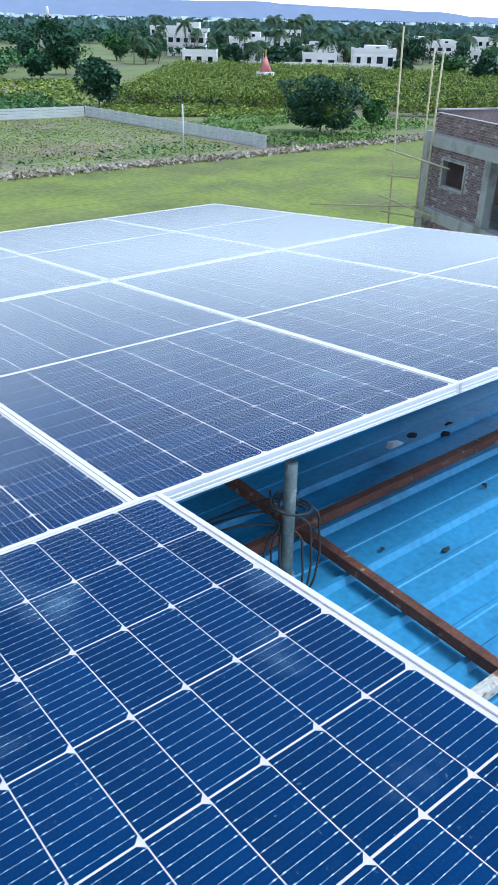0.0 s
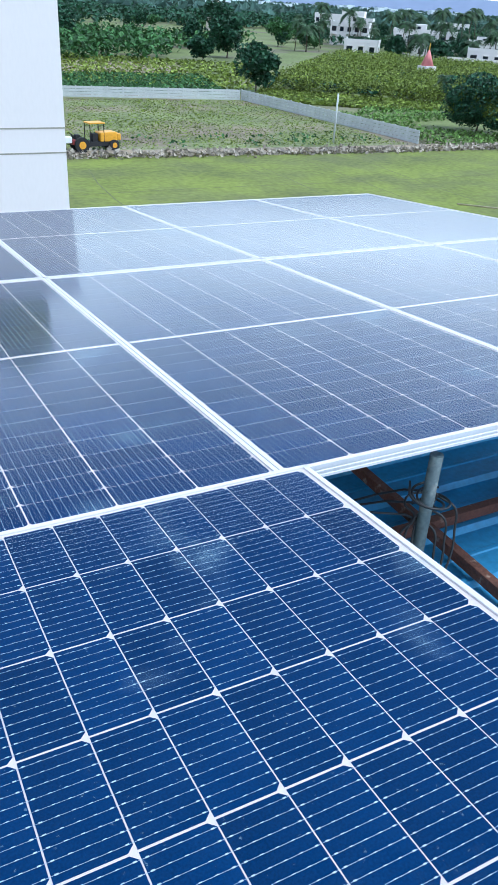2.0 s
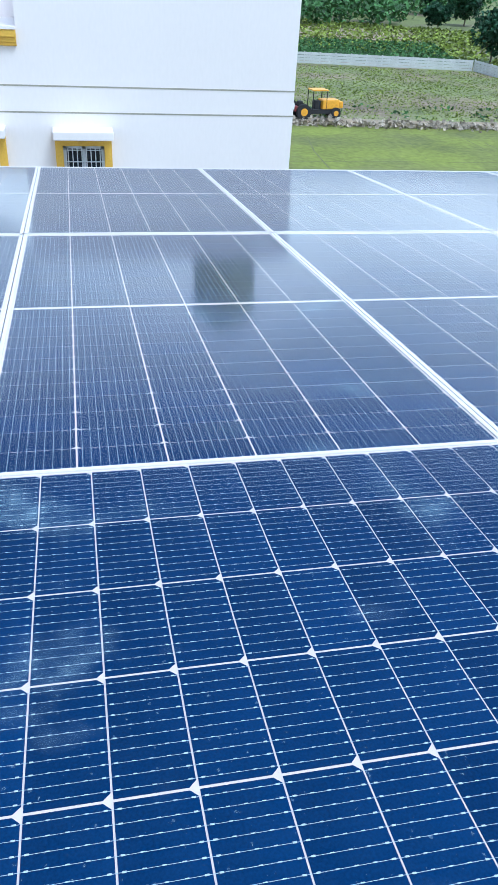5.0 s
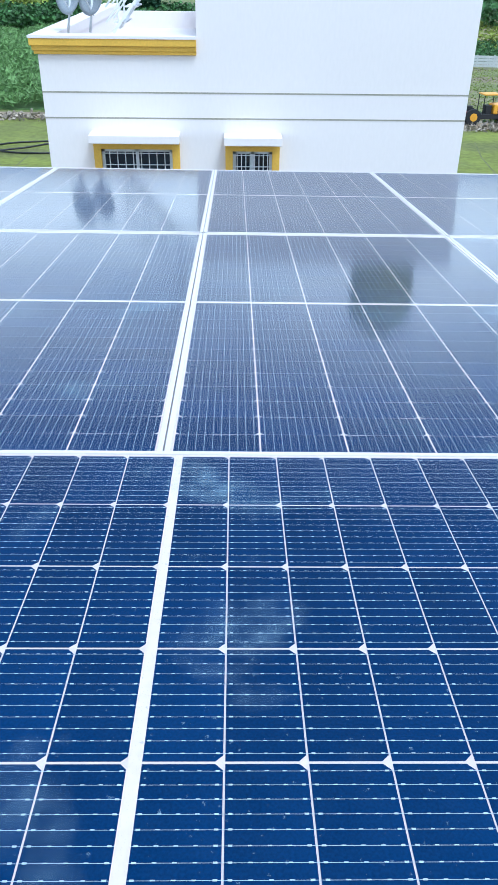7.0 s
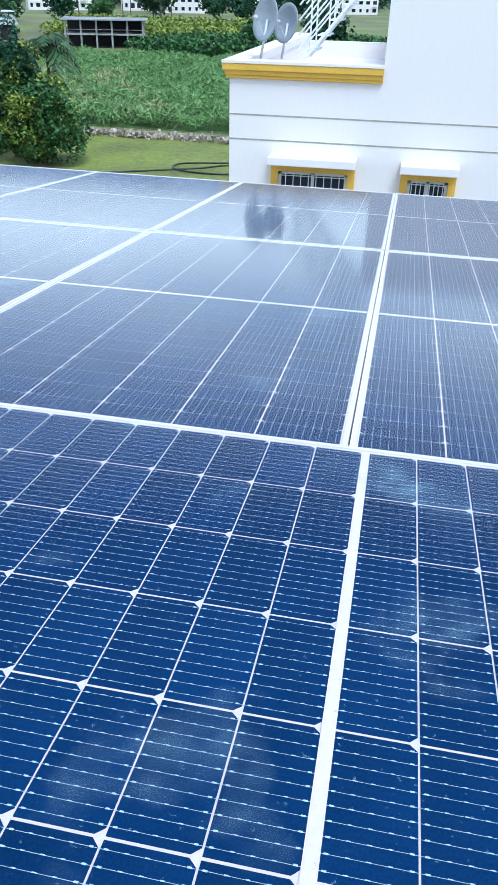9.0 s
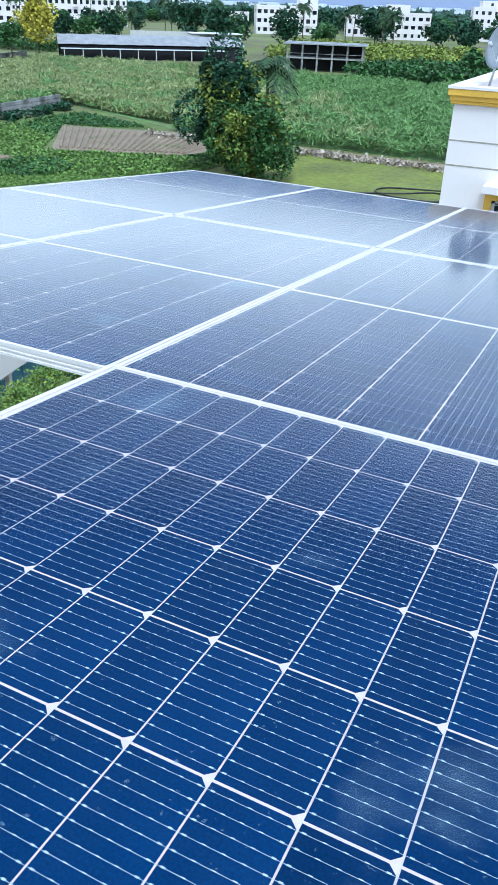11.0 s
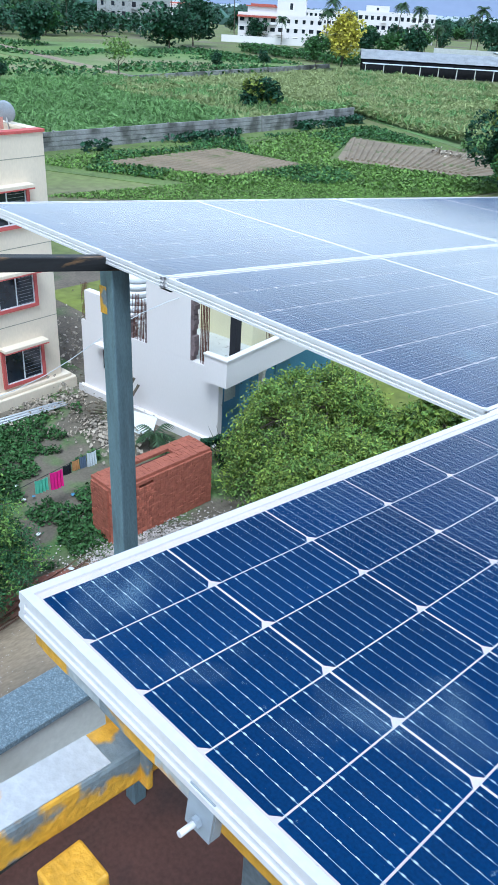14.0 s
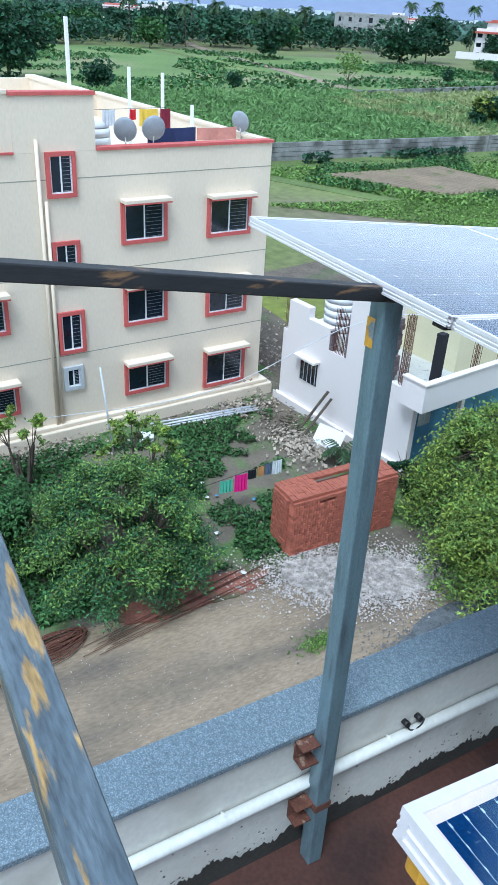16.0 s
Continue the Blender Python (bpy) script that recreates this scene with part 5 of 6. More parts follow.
# ---- fields and hedges ----
def wall_run(name, a, b, h, t, mat, label, piece=2.0, cat="wall"):
    """A straight boundary wall of panels between posts."""
    a, b = Vector((*a, 0)), Vector((*b, 0))
    n = max(1, round((b - a).length / piece))
    e = thing(name, label, cat, Matrix.Translation(a) @ pose(0, 0, 0, 0, 0, math.degrees(math.atan2(b.y - a.y, b.x - a.x))))
    step = (b - a).length / n
    for i in range(n):
        part("panel", boxes(*[(i * step + 0.06, -t / 2, 0.02 + k * h / 4, (i + 1) * step - 0.06, t / 2, (k + 1) * h / 4 - 0.02) for k in range(4)]), mat, e)
        part("post", boxes((i * step - 0.07, -t / 2 - 0.03, -0.2, i * step + 0.07, t / 2 + 0.03, h + 0.06)), mat, e)
    return e


wall_run("precast_fence", (0, 108), (52, 101), 1.35, 0.08, FENCE_CONC, "pale precast concrete fence round the weedy plot", cat="fence")
wall_run("precast_fence", (52.2, 101), (55.3, 66), 1.35, 0.08, FENCE_CONC, "pale precast concrete fence round the weedy plot", cat="fence")
wall_run("boundary_wall", (-62.5, 30), (-62.8, 62), 1.6, 0.25, OLD_WALL, "stained grey boundary wall", 6)
wall_run("boundary_wall", (-62.8, 62.3), (-64.5, 80), 1.6, 0.25, OLD_WALL, "stained grey boundary wall, overgrown", 6)
wall_run("boundary_wall", (-112, 80), (-128, 150), 0.9, 0.3, OLD_WALL, "low dark boundary wall", 7)
wall_run("village_wall", (140, 169), (163, 151), 2.3, 0.3, WHITE_WALL, "long pale village wall", 9)


def bund(name, pts, seed, label):
    rng = np.random.default_rng(seed)
    allp = []
    for (x0, y0), (x1, y1) in zip(pts, pts[1:]):
        n = int(math.hypot(x1 - x0, y1 - y0) * 34)
        u = rng.random(n)
        allp.append(np.column_stack([x0 + (x1 - x0) * u, y0 + (y1 - y0) * u + rng.normal(0, 0.45, n), np.abs(rng.normal(0.25, 0.18, n))]))
    solo(name, leaf_mesh(name, np.concatenate(allp), 0.34, seed, 0.2, 1.1), STONE, label, "bund", kind="stuff")


BUND = [(-45, 68.5), (-27, 67.4), (-5, 66.5), (24, 63.5), (46, 62.4), (74, 62), (110, 56)]
bund("earth_bund", BUND, 51, "low bund of earth and stones along the field")
for (x0, y0), (x1, y1) in zip(BUND, BUND[1:]):
    solo("bund_track", sheet([(x0, y0 + 0.5), (x1, y1 + 0.5), (x1, y1 + 3.0), (x0, y0 + 3.0)], 0.11), DIRT, "narrow dirt track behind the bund", "track", kind="structure")
fw = bmesh.new()
for i in range(34):
    x = -30 + i * 4.3 + 1.6 * math.sin(i * 2.1)
    pts = [(x + 4 * u + 0.5 * math.sin(u * 9 + i), 18 + (61 - 18) * u) for u in np.linspace(0.02 * (i % 4), 1.0 - 0.04 * (i % 3), 9)]
    for (xa, ya), (xb, yb) in zip(pts, pts[1:]):
        box_w = 0.035 + 0.03 * math.sin(xa + i)
        v = [fw.verts.new(p) for p in ((xa - box_w, ya, 0.058), (xa + box_w, ya, 0.058), (xb + box_w, yb, 0.058), (xb - box_w, yb, 0.058))]
        fw.faces.new(v)
y = 51
for i in range(20):
    xa, xb = -30 + 6.6 * i, -30 + 6.6 * (i + 1)
    v = [fw.verts.new(p) for p in ((xa, y - 0.06 + 0.3 * math.sin(i), 0.06), (xb, y - 0.06 + 0.3 * math.sin(i + 1), 0.06), (xb, y + 0.06 + 0.3 * math.sin(i + 1), 0.06), (xa, y + 0.06 + 0.3 * math.sin(i), 0.06))]
    fw.faces.new(v)
solo("furrows", fw, material("dark_furrow", (0.13, 0.14, 0.045), 0.95, 0, 0.3, 1, 8, 0), "thin dark furrows in the mown field", "furrows", kind="stuff")

CANE_BED = material("cane_undergrowth", (0.13, 0.22, 0.07), 0.95, 0, 0.3, 0.2, 3, 0.4, second=(0.2, 0.22, 0.1), mask=(0.5, 0.65), mask_scale=0.07)
rng = np.random.default_rng(77)


BEDS = ([(-56, 36), (-46, 42), (-46.5, 51.5), (-57, 50.5)], [(-55.5, 69), (-47.5, 55.5), (-35, 60), (-33.5, 66), (-40, 73)])


def in_poly(p, poly):
    hit = False
    for (x0, y0), (x1, y1) in zip(poly, poly[1:] + poly[:1]):
        if (y0 > p[1]) != (y1 > p[1]) and p[0] < (x1 - x0) * (p[1] - y0) / (y1 - y0) + x0:
            hit = not hit
    return hit


def scatter(name, quads, n, size, z, mat, label, seed, clump=0.0, cat="weeds"):
    r = np.random.default_rng(seed)
    ps = []
    for q in quads:
        p = inside(r, n, q)
        p = p[[not any(in_poly(a, b) for b in BEDS) for a in p]]
        if clump:
            keep = np.array([noise.noise((a[0] * clump, a[1] * clump, seed)) > 0.0 for a in p])
            p = p[keep]
        ps.append(np.column_stack([p, r.uniform(0.05, z, len(p))]))
    solo(name, leaf_mesh(name, np.concatenate(ps), size, seed, 0.5, 1.5), mat, label, cat, kind="stuff")


scatter("plot_weeds", [[(-8, 69), (54, 67), (52, 100), (-8, 106)]], 9000, 0.15, 0.2, LEAF_ORCH, "patchy weeds on the plot", 61, 0.12)
scatter("plot_grass", [[(-8, 68), (54, 66), (52, 100), (-8, 106)]], 26000, 0.15, 0.1, LEAF_ORCH, "short grass over the plot", 55)
scatter("orchard_edge_grass", [[(54, 101), (70, 90), (92, 90), (62, 114)], [(0, 134), (60, 112), (84, 160), (20, 190)]], 8000, 0.5, 0.35, LEAF_ORCH, "rough grass before the orchard", 54)
scatter("plot_weeds_dark", [[(-8, 67.6), (54, 66), (54, 72), (-8, 74)]], 700, 0.28, 0.5, LEAF_MID, "dark green weeds along the track", 62, 0.25)
scatter("crop_plants", [[(0, 110), (53, 107), (60, 133), (0, 134)]], 20000, 0.28, 0.5, LEAF_MID, "green crop rows", 63)
scatter("wild_edge", [[(56, 64), (120, 57), (135, 85), (58, 102)]], 26000, 0.26, 0.6, LEAF_LIGHT, "rough green growth behind the bund", 64, 0.08)
def cane(name, quad, n, mat, label, seed, h=1.7):
    """Tall cane: bent leaves heaped in uneven clumps."""
    r = np.random.default_rng(seed)
    p = inside(r, n, quad)
    hh = np.array([h * (0.75 + 0.5 * noise.noise((a[0] * 0.22, a[1] * 0.22, seed)) + 0.25 * noise.noise((a[0] * 0.9, a[1] * 0.9, seed))) for a in p])
    z = hh * r.uniform(0.45, 1.0, n)
    solo(name, leaf_mesh(name, np.column_stack([p, z]), 0.15, seed, 0.1, 6.5), mat, label, "cane", kind="stuff")


cane("cane_field", [(-44, 72), (-6, 71), (-10, 138), (-66, 140)], 78000, LEAF_CANE, "tall green cane field", 65)
cane("cane_field_pale", [(-44, 73), (-20, 72), (-40, 110), (-66, 120)], 9000, LEAF_CANE_DRY, "pale flowering cane among the green", 60)
cane("seeding_cane", [(-72, 86), (-42, 74), (-64, 140), (-116, 138)], 80000, LEAF_CANE_DRY, "tall pale seeding cane", 66)
cane("seeding_cane_green", [(-72, 86), (-42, 74), (-64, 140), (-116, 138)], 20000, LEAF_CANE, "green cane among the pale", 59)
cane("cane_gap", [(-108, 81), (-66, 81), (-72, 86), (-116, 138)], 24000, LEAF_CANE_DRY, "pale seeding cane beyond the wall", 58, 1.3)
cane("cane_left", [(-64, 30), (-66, 81), (-108, 81), (-112, 30)], 70000, LEAF_CANE, "tall green cane behind the boundary wall", 67)
cane("cane_left_dry", [(-66, 62), (-67, 81), (-106, 81), (-98, 66)], 20000, LEAF_CANE_DRY, "pale seeding cane behind the wall", 68)
scatter("near_crop", [[(-61, 30), (-34, 44), (-31, 66), (-60, 78)]], 46000, 0.19, 0.35, LEAF_MID, "low green crop and weeds", 69, 0.1, "crop")
scatter("near_crop_low", [[(-61, 30), (-34, 44), (-31, 66), (-60, 78)], [(-48, 26), (-33, 42), (-31, 60), (-44, 50)]], 26000, 0.12, 0.12, LEAF_LIGHT, "low green seedlings", 57, 0, "crop")
scatter("near_crop_light", [[(-61, 30), (-34, 44), (-31, 66), (-60, 78)]], 28000, 0.19, 0.3, LEAF_LIGHT, "light green low weeds", 70, 0.07, "crop")
scatter("wall_creepers", [[(-61.5, 30), (-62, 60), (-60.6, 60), (-60.3, 30)], [(-62.4, 62), (-64, 80), (-62.2, 80), (-60.6, 62)]], 1500, 0.3, 0.9, LEAF_DEEP, "weeds and creepers along the wall", 71, 0.3)
for nm, q in (("ploughed_bed", [(-55.5, 37), (-46.5, 42), (-47, 51), (-56, 50)]), ("ploughed_bed", [(-55, 68), (-47, 56), (-36, 60), (-34, 66), (-40, 72)])):
    solo(nm, sheet(q, 0.12), SOIL, "brown ploughed bed with ridges", "bed", kind="structure")
rd = bmesh.new()
for q, n in (([(-55.5, 37), (-46.5, 42), (-47, 51), (-56, 50)], 16), ([(-55, 68), (-47, 57), (-36, 61), (-36, 68)], 22)):
    a, b, c, d = (Vector((*p, 0.12)) for p in q)
    for i in range(n):
        u = (i + 0.5) / n
        p0, p1 = a.lerp(d, u), b.lerp(c, u)
        tube(rd, p0, p1, 0.17, None, 6)
solo("soil_ridges", rd, SOIL, "low ridges of ploughed soil", "ridges", kind="stuff")
for nm, q, zz in (("far_field", [(-110, 84), (-130, 150), (-190, 165), (-230, 95)], 0.08), ("far_field", [(-113, 20), (-111, 82), (-231, 92), (-240, 10)], 0.1)):
    solo(nm, sheet(q, zz), material("far_green_field", (0.13, 0.2, 0.05), 0.95, 0, 0.3, 0.06, 1.5, 0.3, second=(0.19, 0.18, 0.09), mask=(0.5, 0.65), mask_scale=0.03), "pale green open field", "field", kind="structure")
scatter("far_weeds", [[(-112, 30), (-114, 84), (-230, 92), (-235, 30)], [(-112, 86), (-128, 148), (-186, 160), (-225, 98)]], 9000, 0.55, 0.6, LEAF_MID, "scattered weeds on the open field", 72, 0.05)
solo("cane_ground", sheet([(-66, 84), (-44, 73), (-5, 71), (-8, 140), (-66, 142), (-118, 140)], 0.09), CANE_BED, "green ground under the cane", "field", kind="structure")
solo("cane_ground", sheet([(-63, 28), (-65, 82), (-109, 81), (-112, 28)], 0.09), CANE_BED, "green ground under the cane", "field", kind="structure")
solo("field_path", sheet([(-112, 79.5), (-121, 85.5), (-224, 108), (-300, 130), (-300, 133), (-223, 111), (-120, 88), (-111, 82)], 0.14), DIRT, "pale dirt path across the fields", "path", kind="structure")


def bush_rows(name, quad, n, size, h, mat, label, seed, blob=2.2, k=46, spacing=0.0):
    """Dense orchard: leaf clumps heaped over scattered plants."""
    r = np.random.default_rng(seed)
    plants = inside(r, n, quad)
    if spacing:
        along = plants @ np.array((0.62, 0.785))
        shift = np.round(along / spacing) * spacing + r.normal(0, 0.5, n) - along
        plants = plants + shift[:, None] * np.array((0.62, 0.785))
    c = np.repeat(np.column_stack([plants, np.full(n, h * 0.55)]), k, axis=0)
    d = r.normal(size=c.shape)
    d /= np.linalg.norm(d, axis=1)[:, None]
    c = c + d * np.array((blob, blob, h * 0.5)) * r.uniform(0.5, 1.0, (len(c), 1))
    c[:, 2] = np.abs(c[:, 2])
    solo(name, leaf_mesh(name, c, size, seed, 0.6, 1.3), mat, label, "orchard", kind="stuff")


bush_rows("orchard", [(62, 112), (88, 92), (150, 150), (122, 184)], 1250, 0.25, 2.6, LEAF_ORCH, "dense yellow-green orchard rows", 81, 1.7, 90, 7.5)
bush_rows("orchard_right", [(86, 80), (130, 66), (165, 110), (150, 150)], 950, 0.25, 2.4, LEAF_ORCH, "dense yellow-green orchard rows", 82, 1.7, 90, 7.5)
bush_rows("orchard_under", [(64, 110), (128, 68), (165, 118), (124, 182)], 420, 0.6, 1.8, LEAF_DEEP, "dark foliage between orchard rows", 83, 2.2)
bush_rows("far_orchard", [(-84, 182), (-40, 178), (-46, 240), (-100, 240)], 420, 0.6, 3.0, LEAF_ORCH, "yellow-green orchard before the white houses", 84, 2.2)
bush_rows("hedge", [(-128, 158), (-176, 166), (-180, 176), (-130, 168)], 120, 0.5, 2.4, LEAF_MID, "green hedge before the village", 85, 2.0)
bush_rows("far_woods", [(20, 330), (230, 360), (340, 560), (20, 640)], 1300, 1.4, 5.0, LEAF_DEEP, "dark woods behind the village", 86, 6.0, 20)
bush_rows("far_woods_right", [(260, 330), (340, 150), (560, 200), (460, 520)], 1100, 1.4, 5.0, LEAF_DEEP, "dark woods behind the village", 87, 6.0, 20)
bush_rows("far_woods_left", [(-430, 420), (-20, 420), (-20, 700), (-580, 640)], 1700, 2.0, 7.5, LEAF_DEEP, "dark woods behind the houses", 88, 6.5, 20)
bush_rows("far_woods_west", [(-330, 40), (-330, 230), (-560, 360), (-560, 20)], 1000, 2.0, 8.0, LEAF_DEEP, "dark woods at the field edge", 89, 6.0, 20)
bush_rows("village_belt", [(150, 230), (230, 180), (300, 260), (200, 330)], 420, 0.7, 3.6, LEAF_DEEP, "dense dark trees among the village houses", 92, 4.0, 34)
bush_rows("west_belt", [(-232, 40), (-300, 40), (-310, 215), (-240, 215)], 330, 1.0, 6.5, LEAF_DEEP, "dense dark trees along the far field edge", 93, 4.5, 34)
bush_rows("far_belt", [(10, 160), (60, 160), (120, 230), (10, 240)], 240, 0.8, 4.5, LEAF_MID, "belt of green bushes", 90, 3.5)
bush_rows("cane_far_edge", [(-50, 142), (-10, 140), (0, 175), (-45, 172)], 260, 0.6, 3.4, LEAF_MID, "green bushes behind the cane", 91, 2.6)

# ---- trees one by one ----
for i, (x, y, h, r, n, lf, mt, lb, bl) in enumerate((
        (68, 71.5, 6.4, 4.6, 16000, 0.22, LEAF_DEEP, "broad dark round tree at the field edge", 0.08),
        (72.8, 67.5, 4.3, 1.5, 1100, 0.3, LEAF_MID, "small leafy tree beside the track", 0.3),
        (58.5, 109, 7.2, 3.4, 2400, 0.4, LEAF_DEEP, "dark tree at the fence corner", 0.15),
        (-29.6, 56.3, 8.9, 3.3, 15000, 0.22, LEAF_DEEP, "tall dense dark green tree by the mown field", 0.0),
        (-26.6, 54.6, 6.0, 3.3, 12000, 0.2, LEAF_MID, "lower olive-brown tree grown into the tall one", 0.0),
        (-72.0, 71.0, 4.6, 2.4, 2600, 0.32, LEAF_DEEP, "round tree with brownish top at the wall", 0.12),
        (-122, 147, 11.6, 4.6, 2600, 0.5, LEAF_YELLOW, "yellow flowering tree near the shed", 0.2),
        (-123.5, 140, 7.4, 3.0, 1300, 0.42, LEAF_MID, "green tree beside the yellow tree", 0.25),
        (-119.0, 84.2, 7.2, 3.0, 420, 0.32, LEAF_LIGHT, "thin half-bare tree in the open field", 0.3),
        (-113, 37.8, 4.6, 2.5, 1500, 0.35, LEAF_DEEP, "dark round tree in the field", 0.15),
        (-116.8, 61, 3.2, 1.3, 600, 0.3, LEAF_DEEP, "small dark tree in the field", 0.2),
        (-127, 114, 3.6, 1.3, 420, 0.32, LEAF_DEEP, "small young tree in the field", 0.3),
        (-126.9, 127.3, 3.8, 1.4, 420, 0.32, LEAF_DEEP, "small young tree in the field", 0.3),
        (-136, 31, 11.5, 7.5, 4200, 0.55, LEAF_DEEP, "large dark tree group at the field edge", 0.1),
        (-197, 168, 12.6, 8.0, 2600, 0.7, LEAF_DEEP, "large dark tree behind the field", 0.12),
        (-186, 150, 11.5, 8.5, 2600, 0.7, LEAF_DEEP, "large dark green tree behind the field", 0.1),
        (-196, 114, 10.6, 5.5, 2000, 0.6, LEAF_DEEP, "tall dark tree behind the field", 0.12),
        (99, 205, 10.5, 4.0, 1700, 0.6, LEAF_DEEP, "tall dark tree behind the orchard", 0.25),
        (86, 176, 8.6, 4.2, 1700, 0.6, LEAF_DEEP, "dark tree at the brown field", 0.15),
        (74, 163, 4.8, 2.8, 1700, 0.6, LEAF_DEEP, "dark tree at the brown field", 0.15),
        (127, 226, 7.4, 4.0, 1300, 0.6, LEAF_MID, "green tree behind the orchard", 0.2),
        (137, 181, 5.8, 2.7, 1300, 0.6, LEAF_DEEP, "dark tree beside the village houses", 0.12),
        (143, 169.5, 6.0, 3.6, 1300, 0.6, LEAF_DEEP, "dark tree beside the village houses", 0.12),
        (157, 139, 4.2, 3.2, 1300, 0.55, LEAF_DEEP, "dark tree at the orchard end", 0.12),
        (155, 113, 6.2, 4.0, 1500, 0.5, LEAF_DEEP, "dark tree behind the unfinished building", 0.15),
        (92, 208, 7.2, 3.2, 1300, 0.5, LEAF_DEEP, "dark tree among the field trees", 0.1),
        (208, 181, 7.6, 6.0, 1500, 0.6, LEAF_DEEP, "broad dark tree beside the village houses", 0.1),
        (170, 135, 5.4, 3.8, 1300, 0.5, LEAF_MID, "green tree at the orchard end", 0.1),
        (131, 282, 12, 4.4, 1500, 0.6, LEAF_DEEP, "tall dark tree beside the temple", 0.2),
        (40, 190, 8.0, 6.5, 1500, 0.6, LEAF_DEEP, "dark tree behind the brown field", 0.12),
        (55, 205, 9.0, 6.0, 1500, 0.6, LEAF_DEEP, "dark tree behind the brown field", 0.12),
        (-30, 150, 6.0, 4.0, 1200, 0.5, LEAF_MID, "green tree behind the cane", 0.15),
        (-18, 158, 8.5, 5.0, 1500, 0.55, LEAF_DEEP, "dark tree behind the cane", 0.15),
        (-150, 260, 12, 8, 1500, 0.8, LEAF_DEEP, "dark tree among the white houses", 0.12),
        (-95, 300, 12, 9, 1500, 0.9, LEAF_DEEP, "dark tree among the white houses", 0.12),
        (-45, 290, 12, 8, 1500, 0.9, LEAF_DEEP, "dark tree among the white houses", 0.12))):
    tree(x, y, h, r, n, lf, mt, lb, 200 + i, bl, "tree", 26, second=(LEAF_ORCH if i in (0, 3, 4, 5) else None))
for i, (x, y, h) in enumerate(((159, 255, 11.5), (159, 236, 10), (161, 217, 10.2), (178, 231, 11), (164, 206, 10), (180, 216, 12.0), (164, 194, 8.8), (176, 190, 10.2), (167, 176, 7.6), (172, 174, 6.2), (183, 176, 8.6), (197, 184, 8.8), (191, 172, 7.8), (214, 179, 8.4), (233, 180, 8), (125, 206, 6.2), (143, 178, 6), (160, 178, 4.8),
                               (211, 187, 6.5), (151, 186, 5.5), (-30.6, 66.0, 7.3), (-240, 110, 9), (-250, 125, 10), (-235, 140, 9), (-245, 155, 10), (-260, 100, 10), (-225, 128, 8.5),
                               (-210, 245, 12), (-190, 260, 12), (-165, 275, 12), (-175, 250, 11), (-290, 250, 14), (-250, 235, 13), (-20, 210, 10), (-265, 215, 13), (-300, 140, 12), (-312, 120, 11))):
    palm(x, y, h if i <= 20 else h * 1.2, 300 + i, length=4.0 if i < 20 else 3.3 if i == 20 else 3.6)
rp = random.Random(44)
first_palms = [palm(196 + 9 * q, 224 + 7 * q, 11.0 + q, 370 + q, length=3.8) for q in range(3)]
for q in range(62):
    a, d = (rp.uniform(30, 60), rp.uniform(235, 350)) if q < 46 else (rp.uniform(-52, -15), rp.uniform(250, 360))
    copy_thing(first_palms[q % 3], pose(d * math.sin(radians(a)), d * math.cos(radians(a)), 0, 0, 0, rp.uniform(0, 360)) @ Matrix.Scale(rp.uniform(0.45, 0.72) if q < 46 else rp.uniform(0.65, 1.0), 4))
rt2 = random.Random(33)
kinds = [tree(-160 + 6 * q, 205 + 3 * q, 7.5 + q * 0.6, 4.6, 850, 0.68, (LEAF_DEEP, LEAF_MID, LEAF_DEEP)[q % 3], "leafy green tree among the village houses", 400 + q, 0.12, "tree", 24, group="village trees") for q in range(3)]
for q in range(190):
    if q < 110:
        x, y = rt2.uniform(110, 330), rt2.uniform(165, 340)
        if x + y < 330:
            continue
    else:
        x, y = rt2.uniform(-400, -20), rt2.uniform(210, 420)
        if -x + y < 330:
            continue
    copy_thing(kinds[q % 3], pose(x, y, 0, 0, 0, rt2.uniform(0, 360)) @ Matrix.Scale(rt2.uniform(0.42, 0.8) if q < 110 else rt2.uniform(0.7, 1.3), 4))
for q in range(26):
    copy_thing(kinds[q % 3], pose(rt2.uniform(-330, -225), rt2.uniform(40, 200), 0, 0, 0, rt2.uniform(0, 360)) @ Matrix.Scale(rt2.uniform(0.8, 1.3), 4))
palm(83.6, 96.7, 3.6, 350, "short date palm at the orchard edge", 1.8)

